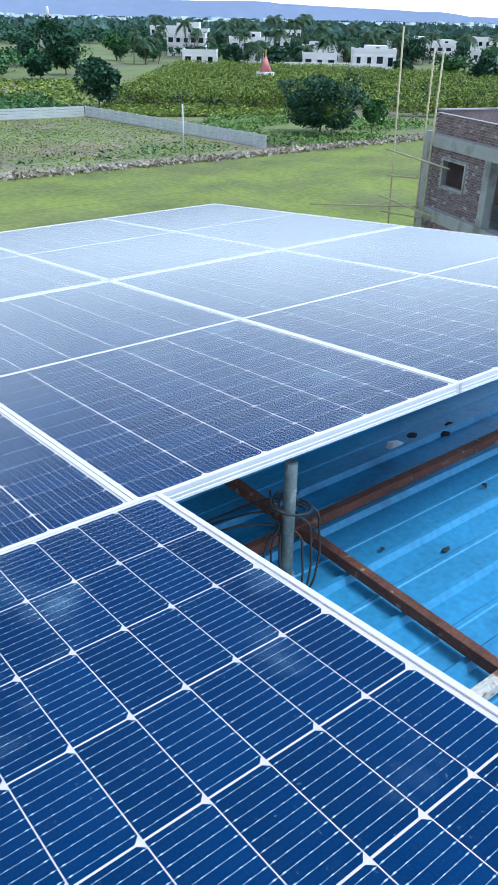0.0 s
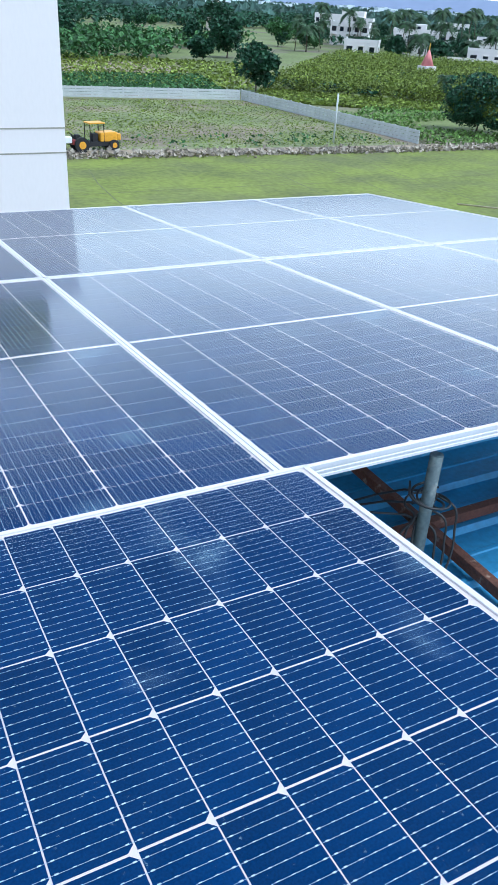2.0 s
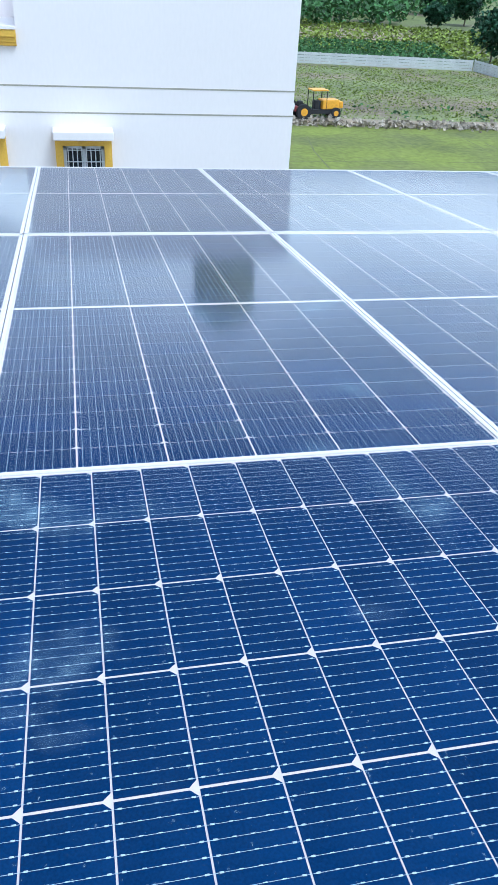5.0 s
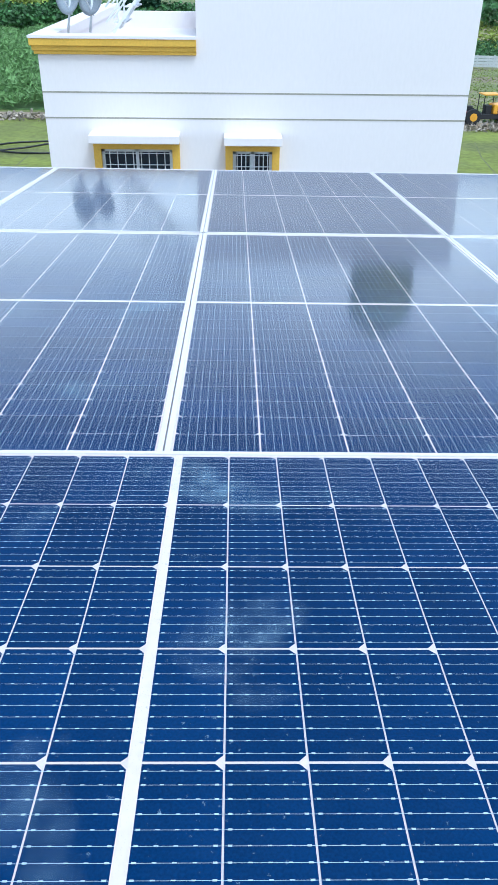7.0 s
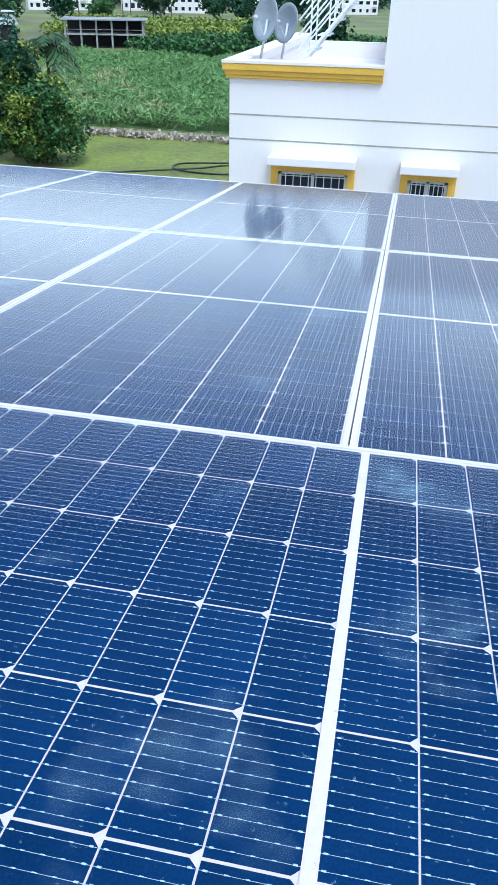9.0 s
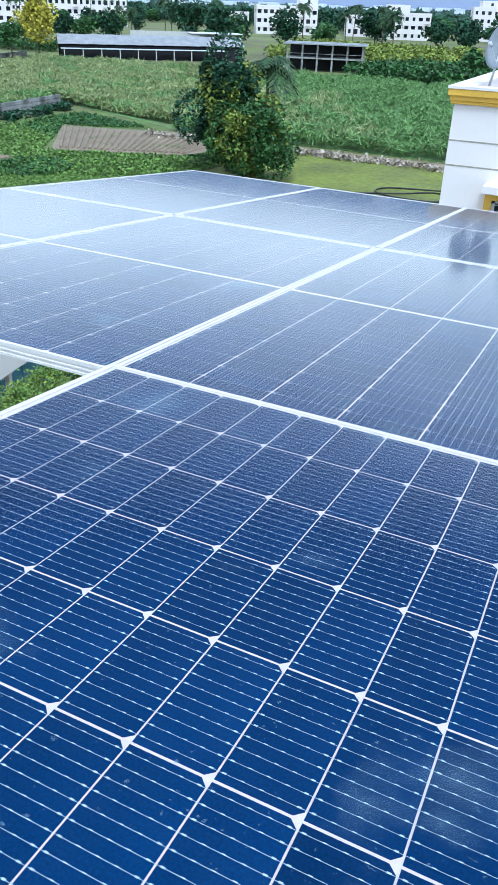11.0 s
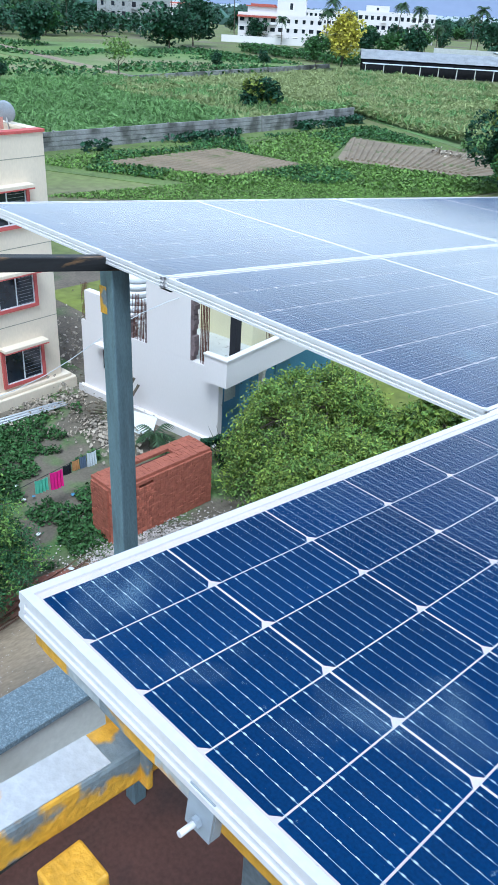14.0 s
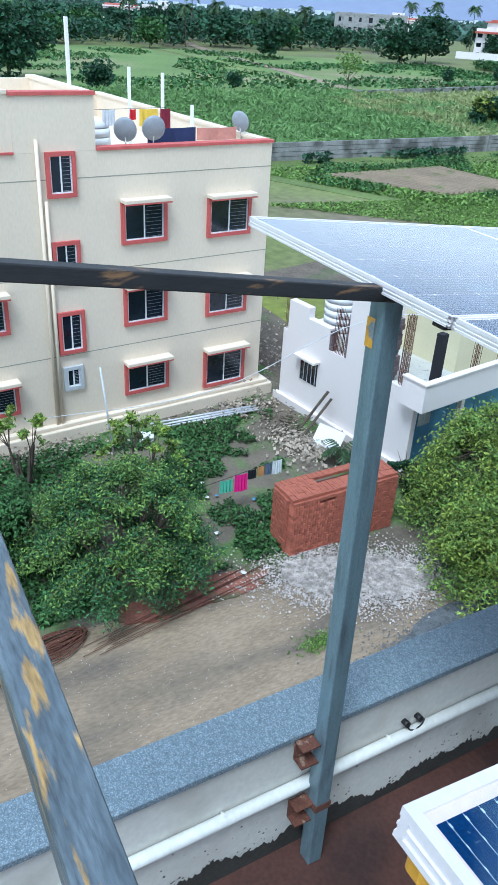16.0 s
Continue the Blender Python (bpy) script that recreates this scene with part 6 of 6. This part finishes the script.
# ---- houses of the village, sheds and the unfinished buildings ----
def house(x, y, rz, w, d, h, label, wall=WHITE_WALL, storeys=2, top=None, roof=None, group="village houses", name="village_house", gap=2.6):
    """A flat-roofed house: walls, slabs, parapet, windows in storeys, a stair block."""
    e = thing(name, label, "house", pose(x, y, 0, 0, 0, rz), group)
    part("wall", boxes((-w / 2, -d / 2, -0.3, w / 2, d / 2, h)), wall, e)
    sh = h / storeys
    part("parapet", boxes((-w / 2 - 0.1, -d / 2 - 0.1, h + 0.002, w / 2 + 0.1, -d / 2 + 0.1, h + 0.8), (-w / 2 - 0.1, -d / 2 + 0.1, h + 0.002, -w / 2 + 0.1, d / 2, h + 0.8), (w / 2 - 0.1, -d / 2 + 0.1, h + 0.002, w / 2 + 0.1, d / 2, h + 0.8)), wall, e)
    if top:
        x0, x1, th = top
        tw = part("stair_block", boxes((x0 * w, -d / 2 + 0.4, h, x1 * w, d / 2 - 0.4, h + th)), wall, e)
        part("window", boxes(((x0 + x1) / 2 * w - 0.5, -d / 2 + 0.38, h + th * 0.4, (x0 + x1) / 2 * w + 0.5, -d / 2 + 0.398, h + th * 0.75)), DARKGLASS, tw)
    if roof:
        bm = bmesh.new()
        v = [bm.verts.new(p) for p in ((-w / 2 - 0.4, -d / 2 - 0.6, h + 0.1), (w / 2 + 0.4, -d / 2 - 0.6, h + 0.1), (w / 2 - 1, 0, h + 1.6), (-w / 2 + 1, 0, h + 1.6), (-w / 2 - 0.4, d / 2 + 0.4, h + 0.1), (w / 2 + 0.4, d / 2 + 0.4, h + 0.1))]
        for f in ((0, 1, 2, 3), (3, 2, 5, 4), (0, 3, 4), (1, 5, 2)):
            bm.faces.new([v[k] for k in f])
        part("roof", bm, roof, e, "red tiled roof")
    rr = random.Random(int(x * 7 + y))
    for s in range(storeys):
        z0 = s * sh + sh * 0.32
        part("floor_band", boxes((-w / 2 - 0.06, -d / 2 - 0.06, (s + 1) * sh - 0.16, w / 2 + 0.06, -d / 2 - 0.002, (s + 1) * sh - 0.04)), wall, e)
        n = max(2, int(w / gap))
        for i in range(n):
            cx = -w / 2 + w * (i + 0.5) / n
            if rr.random() < 0.2:
                bal = part("balcony", boxes((cx - 1.1, -d / 2 - 1.0, s * sh + 0.1, cx + 1.1, -d / 2 - 0.004, s * sh + 0.22), (cx - 1.1, -d / 2 - 1.0, s * sh + 0.22, cx + 1.1, -d / 2 - 0.92, s * sh + 1.0)), wall, e)
                part("door", boxes((cx - 0.8, -d / 2 - 0.03, s * sh + 0.23, cx + 0.8, -d / 2 - 0.003, s * sh + sh * 0.78)), DARK, bal)
            else:
                ww = rr.choice((0.5, 0.65, 0.8))
                win = part("window", boxes((cx - ww, -d / 2 - 0.03, z0, cx + ww, -d / 2 - 0.003, z0 + sh * 0.42)), DARKGLASS, e)
                part("canopy", boxes((cx - ww - 0.15, -d / 2 - 0.45, z0 + sh * 0.45, cx + ww + 0.15, -d / 2 - 0.004, z0 + sh * 0.45 + 0.1)), wall, win)
        for sx in (-1, 1):
            part("window", boxes((sx * (w / 2 + 0.016) - 0.013, -0.6, z0, sx * (w / 2 + 0.016) + 0.013, 0.6, z0 + sh * 0.42)), DARKGLASS, e)
    return e


for x, y, w, d, h, st, top, lb in ((168, 249, 13, 9, 6.4, 2, (-0.1, 0.3, 2.4), "white two-storey village house with stair block"), (134, 192, 9, 7, 3.6, 1, None, "low white village house with blue side"), (157, 201, 10, 8, 6.4, 2, (0.0, 0.4, 2.0), "white village house behind palms"),
                                   (191, 228, 9, 7, 5.5, 2, None, "plain white flat-roofed village house"), (176, 190, 10, 7, 4.6, 1, (-0.3, 0.1, 1.6), "cream village house with parapet"), (227, 189, 11, 8, 5.0, 2, (0.1, 0.5, 1.8), "white village house among trees"),
                                   (236, 183, 9, 7, 3.2, 1, None, "low white village house among trees"), (300, 352, 16, 9, 6.0, 2, None, "plain white flat-roofed village house"), (183, 186, 9, 7, 3.9, 1, None, "low cream village house"), (165.5, 157.5, 11, 8, 4.9, 1, (-0.2, 0.3, 1.4), "pale blue and white village house"),
                                   (156, 168, 9, 6, 3.6, 1, None, "low white village house behind the wall"), (200, 297, 18, 10, 7.0, 2, (-0.2, 0.3, 3), "white flat-roofed village house"), (254, 214, 18, 10, 5.0, 2, (-0.3, 0.0, 2), "plain white flat-roofed village house"), 
                                   (232, 205, 14, 9, 5.0, 2, None, "plain white flat-roofed village house"), (275, 200, 16, 10, 6.5, 2, (0.1, 0.4, 2.2), "plain white flat-roofed village house"), (215, 330, 20, 10, 7.5, 2, None, "plain white flat-roofed village house")):
    house(x, y, -40, w, d, h, lb, WHITE_WALL, st, top)
bigw = house(-216, 226, 40, 30, 12, 8.6, "large white villa with red tiled eaves", WHITE_WALL, 3, (-0.05, 0.28, 5.6), None, "white villas", "villa")
part("eave", boxes((-15.4, -7.4, 7.9, -1.5, -6.0, 8.15), (-15.4, -7.0, 8.15, -1.5, -6.1, 8.5)), RED_TILE, bigw, "red tiled eave")
part("upper_storey", boxes((-12, -4, 8.6, -1.6, 5, 11.2)), WHITE_WALL, bigw)
part("upper_roof", boxes((-12.6, -4.8, 11.202, -1.4, 5.5, 11.6), (-11, -3.5, 11.6, -2.5, 4, 12.1)), RED_TILE, bigw, "red tiled roof")
part("compound_wall", boxes((-20, -12, -0.2, 17, -11.7, 2.2)), WHITE_WALL, bigw, "white compound wall")
for x, y, w, d, h, st, top, rz in ((-235, 320, 34, 12, 11, 3, (-0.4, -0.1, 3), 38), (-150, 345, 26, 12, 10, 3, (0.2, 0.5, 4), 30), (-178, 350, 14, 10, 7, 2, None, 30), (-100, 350, 22, 12, 9, 3, (-0.3, 0.1, 3.5), 22), (-120, 362, 16, 10, 7.5, 2, None, 25), (-70, 380, 16, 11, 12, 4, (-0.3, 0.2, 3), 18),
                                   (-30, 390, 18, 11, 9, 3, None, 10), (-330, 380, 26, 12, 10, 3, None, 40), (10, 300, 14, 10, 6, 2, None, 0), (-420, 330, 22, 12, 10, 3, (0, 0.3, 3), 55)):
    house(x, y, rz, w, d, h, "white multi-storey house beyond the fields", WHITE_WALL, st, top, None, "white villas")
house(-300, 224, 52, 30, 14, 11, "grey unfinished concrete block with dark window holes", CONCRETE, 3, None, None, "village houses", "concrete_building", 4.0)
house(-420, 158, 68, 18, 12, 8, "white house with sloping red roof", WHITE_WALL, 2, (0.0, 0.3, 3), RED_TILE)
house(-440, 185, 66, 14, 10, 9, "white house with tower", WHITE_WALL, 2, (0.1, 0.5, 3))
house(-400, 330, 55, 16, 11, 9, "white house with red roof", WHITE_WALL, 2, None, RED_TILE)

# long shed with a pale lean-to roof
sd = thing("long_shed", "long low shed with weathered sheet roof", "shed", pose(-101, 160, 0, 0, 0, 41))
part("wall", boxes((-20, 0, 0, 20, 0.3, 2.6), (-20, 7.7, 0, 20, 8, 3.0)), DARK, sd, "dark open side")
part("gable_wall", boxes((19.7, 0.3, 0, 20, 7.7, 3.6)), GREY_PLASTER, sd)
for (ya, za), (yb, zb) in (((-0.6, 2.9), (4, 4.6)), ((4, 4.6), (8.6, 3.0))):
    for i in range(20):
        xa, xb = -20.5 + i * 2.05, -20.5 + (i + 1) * 2.05
        z = 0.04 * (i % 2)
        bm = bmesh.new()
        lo = [bm.verts.new(p) for p in ((xa, ya, za + z), (xb, ya, za + z), (xb, yb, zb + z), (xa, yb, zb + z))]
        hi = [bm.verts.new(v.co + Vector((0, 0, 0.03))) for v in lo]
        bm.faces.new(lo[::-1])
        bm.faces.new(hi)
        for k in range(4):
            bm.faces.new((lo[k], lo[(k + 1) % 4], hi[(k + 1) % 4], hi[k]))
        part("roof_sheet", bm, ROOF_SHEET, sd, "weathered grey sheet")
part("lean_to", boxes((-20, -3.0, 2.1, 16, -0.6, 2.2)), PALE_SHEET, sd, "pale metal lean-to roof")
for i in range(10):
    part("post", boxes((-19.5 + i * 3.9, -2.8, 0, -19.3 + i * 3.9, -2.6, 2.1)), GREY_PLASTER, sd)
s2 = thing("ruined_shed", "roofless pale shed with broken walls", "shed", pose(-104, 178, 0, 0, 0, 38))
part("wall", boxes((-12, 0, 0, 4, 0.3, 4.6), (6, 0, 0, 14, 0.3, 4.2), (-12, 6, 0, 14, 6.3, 5.0)), GREY_PLASTER, s2)
part("roof", boxes((2, -0.3, 4.8, 14.5, 6.5, 4.95)), PALE_SHEET, s2, "pale sheet roof")
part("opening", boxes((7, -0.02, 0.5, 9, -0.002, 3.6), (10, -0.02, 0.5, 12, -0.002, 3.6)), DARK, s2)
# two-storey open frame building
uf = thing("open_frame_building", "old two-storey concrete frame with sheet roof", "building", pose(-61, 160, 0, 0, 0, 16))
for i in range(6):
    for yy in (0, 5.5):
        part("column", boxes((-7.5 + 3 * i - 0.17, yy - 0.17, 0, -7.5 + 3 * i + 0.17, yy + 0.17, 4.8)), CONCRETE, uf)
part("slab", boxes((-7.8, -0.3, 2.3, 7.8, 5.8, 2.55)), CONCRETE, uf)
part("back_wall", boxes((-7.6, 5.3, 0, 7.6, 5.5, 4.6)), DARK, uf, "dark back wall")
part("end_wall", boxes((7.4, 0.2, 2.56, 7.6, 5.3, 4.9)), OLD_BRICK, uf, "brick end wall")
part("rail", boxes((-7.5, -0.1, 3.2, 7.5, -0.04, 3.28)), CONCRETE, uf)
part("roof", boxes((-8.3, -1.0, 4.85, 8.3, 2.8, 5.1), (-8.3, 2.8, 4.9, 8.3, 6.6, 5.15)), ROOF_SHEET, uf, "brown sheet roof")

# unfinished brick building
ub = thing("brick_building", "unfinished brick building with concrete bands and bamboo poles", "building", pose(28.3, 21.8, 0, 0, 0, -109))
UBW = 12.0
for nm, it, mt in (("column", (-0.15, -0.15, 0, 0.35, 0.25, 8.1), CONCRETE), ("column", (4.4, -0.13, 0, 4.8, 0.25, 7.55), CONCRETE), ("column", (10.5, -0.13, 0, 10.9, 0.25, 7.55), CONCRETE),
                   ("beam", (-0.2, -0.2, 7.56, UBW, 0.3, 8.05), CONCRETE), ("beam", (-0.2, -0.2, 4.55, UBW, 0.3, 5.05), CONCRETE), ("slab", (0, 0.3, 7.6, UBW, 9, 7.8), CONCRETE), ("slab", (0, 0.3, 4.6, UBW, 9, 4.8), CONCRETE),
                   ("parapet_wall", (-0.1, 8.8, 8.05, UBW, 9.0, 9.0), CONCRETE), ("side_wall", (-0.1, 0.3, 0, 0.1, 9, 8.9), OLD_BRICK), ("back_wall", (0.1, 8.6, 0, UBW, 8.79, 4.5), DARK), ("cement_top", (-0.12, 0.3, 8.902, 0.14, 8.8, 8.95), CONCRETE)):
    part(nm, boxes(it), mt, ub)
part("blue_room_wall", boxes((4.8, 2.0, 4.8, 10.5, 2.2, 7.56)), BLUE_PAINT, ub, "blue-grey inner wall")
UB_BRICK = bpy.data.meshes.new("brick")
bm = boxes((-0.11, -0.012, -0.04, 0.11, 0.012, 0.04))
bm.to_mesh(UB_BRICK)
bm.free()
UB_BRICK.materials.append(OLD_BRICK)
MORTAR = material("grey_mortar", (0.33, 0.31, 0.31), 0.95, 0, 0.25, 2, 20, 0.2)
W0, W1, WZ0, WZ1 = 1.35, 2.95, 6.1, 7.1
for it in ((0.35, 0, 5.05, W0, 0.2, 7.56), (W1, 0, 5.05, 4.4, 0.2, 7.56), (W0, 0, 5.05, W1, 0.2, WZ0), (W0, 0, WZ1, W1, 0.2, 7.56), (0.35, 0, 8.05, UBW, 0.2, 8.86), (0.35, 0, 0, UBW, 0.2, 4.55)):
    part("wall", boxes(it), MORTAR, ub, "rough brick wall")
part("window_frame", boxes((W0 - 0.1, -0.05, WZ0 - 0.1, W0, 0.22, WZ1 + 0.1), (W1, -0.05, WZ0 - 0.1, W1 + 0.1, 0.22, WZ1 + 0.1), (W0, -0.05, WZ1, W1, 0.22, WZ1 + 0.1), (W0 - 0.1, -0.09, WZ0 - 0.14, W1 + 0.1, 0.22, WZ0 - 0.1)), CONCRETE, ub, "concrete window frame")
rb2 = random.Random(12)
n_brick, joined = 0, bmesh.new()
for z0, z1 in ((5.08, 7.53), (8.08, 8.84), (3.6, 4.52)):
    z, row = z0 + 0.05, 0
    while z < z1:
        x = 0.48 + (0.12 if row % 2 else 0)
        while x < (4.32 if z0 == 5.08 else 9.5):
            if not (z0 == 5.08 and W0 - 0.2 < x < W1 + 0.2 and WZ0 - 0.18 < z < WZ1 + 0.14) and rb2.random() > 0.05:
                o = rb2.uniform(-0.007, 0.004)
                if n_brick < 280 and z0 == 5.08:
                    part("brick", UB_BRICK, None, ub).matrix_basis = pose(x, -0.008 + o, z)
                    n_brick += 1
                else:
                    box(joined, x - 0.11, -0.02 + o, z - 0.04, x + 0.11, 0.004 + o, z + 0.04)
            x += 0.24
        z += 0.098
        row += 1
jb = part("joined_bricks", joined, material("weathered_brick_rest", (0.19, 0.135, 0.13), 0.95, 0, 0.35, 1.2, 12, 0.3, island=0.35), ub)
jb["kind"] = "stuff"
sc = thing("scaffolding", "bamboo scaffolding poles tied to the brick building", "scaffolding", ub.matrix_basis)
for a, b in (((-0.9, -1.0, 0), (-1.1, -1.2, 12.0)), ((0.4, -0.5, 2), (0.2, -0.4, 11.3)), ((0.9, -0.5, 2), (0.9, -0.4, 11.2)), ((3.2, 1.6, 7.8), (3.3, 1.7, 10.4)), ((-1.4, -1.3, 7.2), (2.6, -0.5, 6.95)), ((-1.2, -1.2, 6.1), (0.2, -0.5, 6.2)),
             ((-1.5, -1.4, 5.2), (2.2, -0.55, 4.9)), ((-4.5, -3.5, 4.3), (0.4, -0.4, 5.0)), ((-1.4, -1.3, 4.5), (0.8, -0.4, 4.6)), ((6.2, 8.9, 8.5), (6.2, 8.9, 10.4))):
    part("pole", tubes([(a, b)], 0.04, 7), BAMBOO, sc)

# shrine, electric pole, machines on the plot
sp = thing("shrine", "small shrine with pink pointed tower in the orchard", "shrine", pose(108.8, 132.5, 0))
bm = bmesh.new()
tube(bm, (0, 0, 2.6), (0, 0, 5.4), 1.3, 0.12, 8)
part("spire", bm, material("pink_spire_paint", (0.6, 0.2, 0.2), 0.7, 0, 0.15, 1, 10, 0.05), sp, "pink pointed tower")
part("base", boxes((-1.3, -1.3, 0, 1.3, 1.3, 2.6)), WHITE_WALL, sp)
part("finial", tubes([((0, 0, 5.4), (0, 0, 6.6))], 0.12, 6), YELLOW_TRIM, sp)
tm = thing("temple", "pale stepped temple tower behind the trees", "temple", pose(150, 320, 0))
for k in range(6):
    part("tier", boxes((-3 + 0.45 * k, -3 + 0.45 * k, 3.0 * k if k == 0 else 3 + 1.6 * (k - 1), 3 - 0.45 * k, 3 - 0.45 * k, 3 + 1.6 * k)), material("temple_plaster", (0.55, 0.47, 0.42), 0.85, 0, 0.2, 1, 8, 0.1), tm)
part("spire", tubes([((0, 0, 11), (0, 0, 14.5))], 0.5, 8), WHITE_WALL, tm)
ep = thing("electric_pole", "thin concrete electric pole on the plot", "pole", pose(45.8, 67.6, 0))
part("shaft", tubes([((0, 0, -0.2), (0, 0, 4.6))], 0.09, 8), FENCE_CONC, ep)


def wheel(parent, x, y, r, w):
    t = part("wheel", tubes([((x, y - w / 2, r), (x, y + w / 2, r))], r, 20), TYRE, parent)
    part("rim", tubes([((x, y - w / 2 - 0.01, r), (x, y + w / 2 + 0.01, r))], r * 0.5, 14), VEHICLE_YELLOW, t)


dg = thing("road_roller", "yellow compactor with canopy on the weedy plot", "machine", pose(21.6, 67.2, 0.05, 0, 0, 10))
part("body", boxes((-0.3, -0.55, 0.75, 1.3, 0.55, 1.5), (1.3, -0.5, 0.8, 1.7, 0.5, 1.35), bevel=0.08), VEHICLE_YELLOW, dg)
part("chassis", boxes((-2.0, -0.5, 0.4, 1.4, 0.5, 0.75)), TYRE, dg)
part("canopy", boxes((-1.3, -0.6, 2.2, 0.15, 0.6, 2.3), bevel=0.03), VEHICLE_YELLOW, dg, "pale canopy")
for x in (-1.25, 0.05):
    for y in (-0.52, 0.52):
        part("canopy_post", tubes([((x, y, 0.75), (x, y, 2.2))], 0.04, 6), TYRE, dg)
part("seat", boxes((-0.9, -0.3, 0.75, -0.4, 0.3, 1.4)), TYRE, dg)
for x in (0.95,):
    for y in (-0.6, 0.6):
        wheel(dg, x, y, 0.45, 0.3)
tr = thing("tractor", "maroon tractor with pale bonnet on the plot", "tractor", pose(18.8, 66.6, 0.05, 0, 0, 5))
part("bonnet", boxes((-1.3, -0.35, 0.75, 0.0, 0.35, 1.25), bevel=0.06), TANK_WHITE, tr, "pale bonnet")
part("body", boxes((0.0, -0.4, 0.6, 0.9, 0.4, 1.0), bevel=0.05), VEHICLE_RED, tr)
part("seat", boxes((0.35, -0.25, 1.0, 0.75, 0.25, 1.4), bevel=0.04), TYRE, tr)
part("steering_wheel", tubes([((0.1, 0, 1.3), (0.15, 0, 1.33))], 0.2, 12), TYRE, tr)
for x, r, w in ((0.75, 0.62, 0.35), (-1.0, 0.36, 0.25)):
    for y in (-0.6, 0.6):
        wheel(tr, x, y, r, w)
ca = thing("parked_car", "white car parked at the end of the path", "car", pose(-295, 128.5, 0.1, 0, 0, 20))
part("body", boxes((-2.0, -0.85, 0.35, 2.0, 0.85, 0.95), bevel=0.15), TANK_WHITE, ca)
part("cabin", boxes((-1.1, -0.75, 0.95, 1.1, 0.75, 1.5), bevel=0.15), DARKGLASS, ca)
for x in (-1.3, 1.3):
    for y in (-0.8, 0.8):
        wheel(ca, x, y, 0.32, 0.2)
hose = thing("black_hose", "black irrigation hose lying on the mown field", "hose", pose(0, 0, 0.1))
cable("line", [(-30, 47, 0), (-22, 52, 0.02), (-15, 56, 0), (-12.5, 57.5, 0.02), (-11.5, 55.5, 0), (-14, 54.3, 0.02), (-17, 56, 0.05), (-13, 58.5, 0), (-8, 58.8, 0), (0, 60, 0)], 0.06, CABLE, hose)

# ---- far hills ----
# distance haze is painted into the hills' base colour, no volume used
HAZE = material("hills_painted_haze", (0.215, 0.25, 0.35), 1.0, 0, 0.06, 0.002, 0.02, 0.0, spec=0.0)
bm = bmesh.new()
prev = None
for i in range(181):
    a = radians(-100 + i * 1.0)
    x, y = 3900 * math.sin(a), 3900 * math.cos(a)
    deg = -100 + i
    h = 70 + 55 * noise.noise((deg * 0.045, 0.2, 0)) + 22 * noise.noise((deg * 0.17, 1.2, 0)) + 8 * noise.noise((deg * 0.6, 2.2, 0))
    if 12 < deg:
        ridge = 76 if deg < 38 else max(28, 76 - 2.9 * (deg - 38))
        h = ridge + 7 * noise.noise((deg * 0.3, 0.2, 0)) + 4 * noise.noise((deg * 0.9, 1.2, 0)) + 9 * math.exp(-((deg - 50.5) / 1.1) ** 2)
    if deg < 5:
        h = 104 + 9 * noise.noise((deg * 0.2, 0.2, 0)) + 4 * noise.noise((deg * 0.8, 1.2, 0))
    cur = [bm.verts.new((x, y, -5)), bm.verts.new((x * 1.06, y * 1.06, max(20, h)))]
    if prev:
        bm.faces.new((prev[0], cur[0], cur[1], prev[1]))
    prev = cur
solo("backdrop_hills", bm, HAZE, "hills along the horizon, blue haze painted into their colour", "hills", kind="structure")
tw2 = bmesh.new()
rt = random.Random(5)
for i in range(420):
    a = radians(rt.uniform(-70, 60))
    r = rt.uniform(1200, 2600)
    x, y, w, h = r * math.sin(a), r * math.cos(a), rt.uniform(8, 20), rt.uniform(5, 12)
    box(tw2, x - w / 2, y - 5, 0, x + w / 2, y + 5, h)
# bluish white of the town includes painted distance haze
solo("far_town", tw2, material("haze_tinted_houses", (0.6, 0.66, 0.74), 0.9, 0, 0.15, 0.01, 0.1, 0), "far-off town under the hills, pale haze painted into its colour", "town", kind="stuff")
r = np.random.default_rng(99)
az, rad = np.radians(r.uniform(-75, 65, 26000)), r.uniform(520, 2800, 26000)
pts = np.column_stack([rad * np.sin(az), rad * np.cos(az), r.uniform(0, 1, 26000) * (3 + rad * 0.0009)])
# leaf colour lifted towards blue-grey, haze painted in
solo("distant_trees", leaf_mesh("distant_trees", pts, 9.0, 99, 0.3, 1.5), material("haze_tinted_trees", (0.06, 0.11, 0.09), 0.9, 0, 0.3, 0.01, 0.1, 0, island=0.4), "belts of distant trees with haze painted into their colour", "woods", kind="stuff")
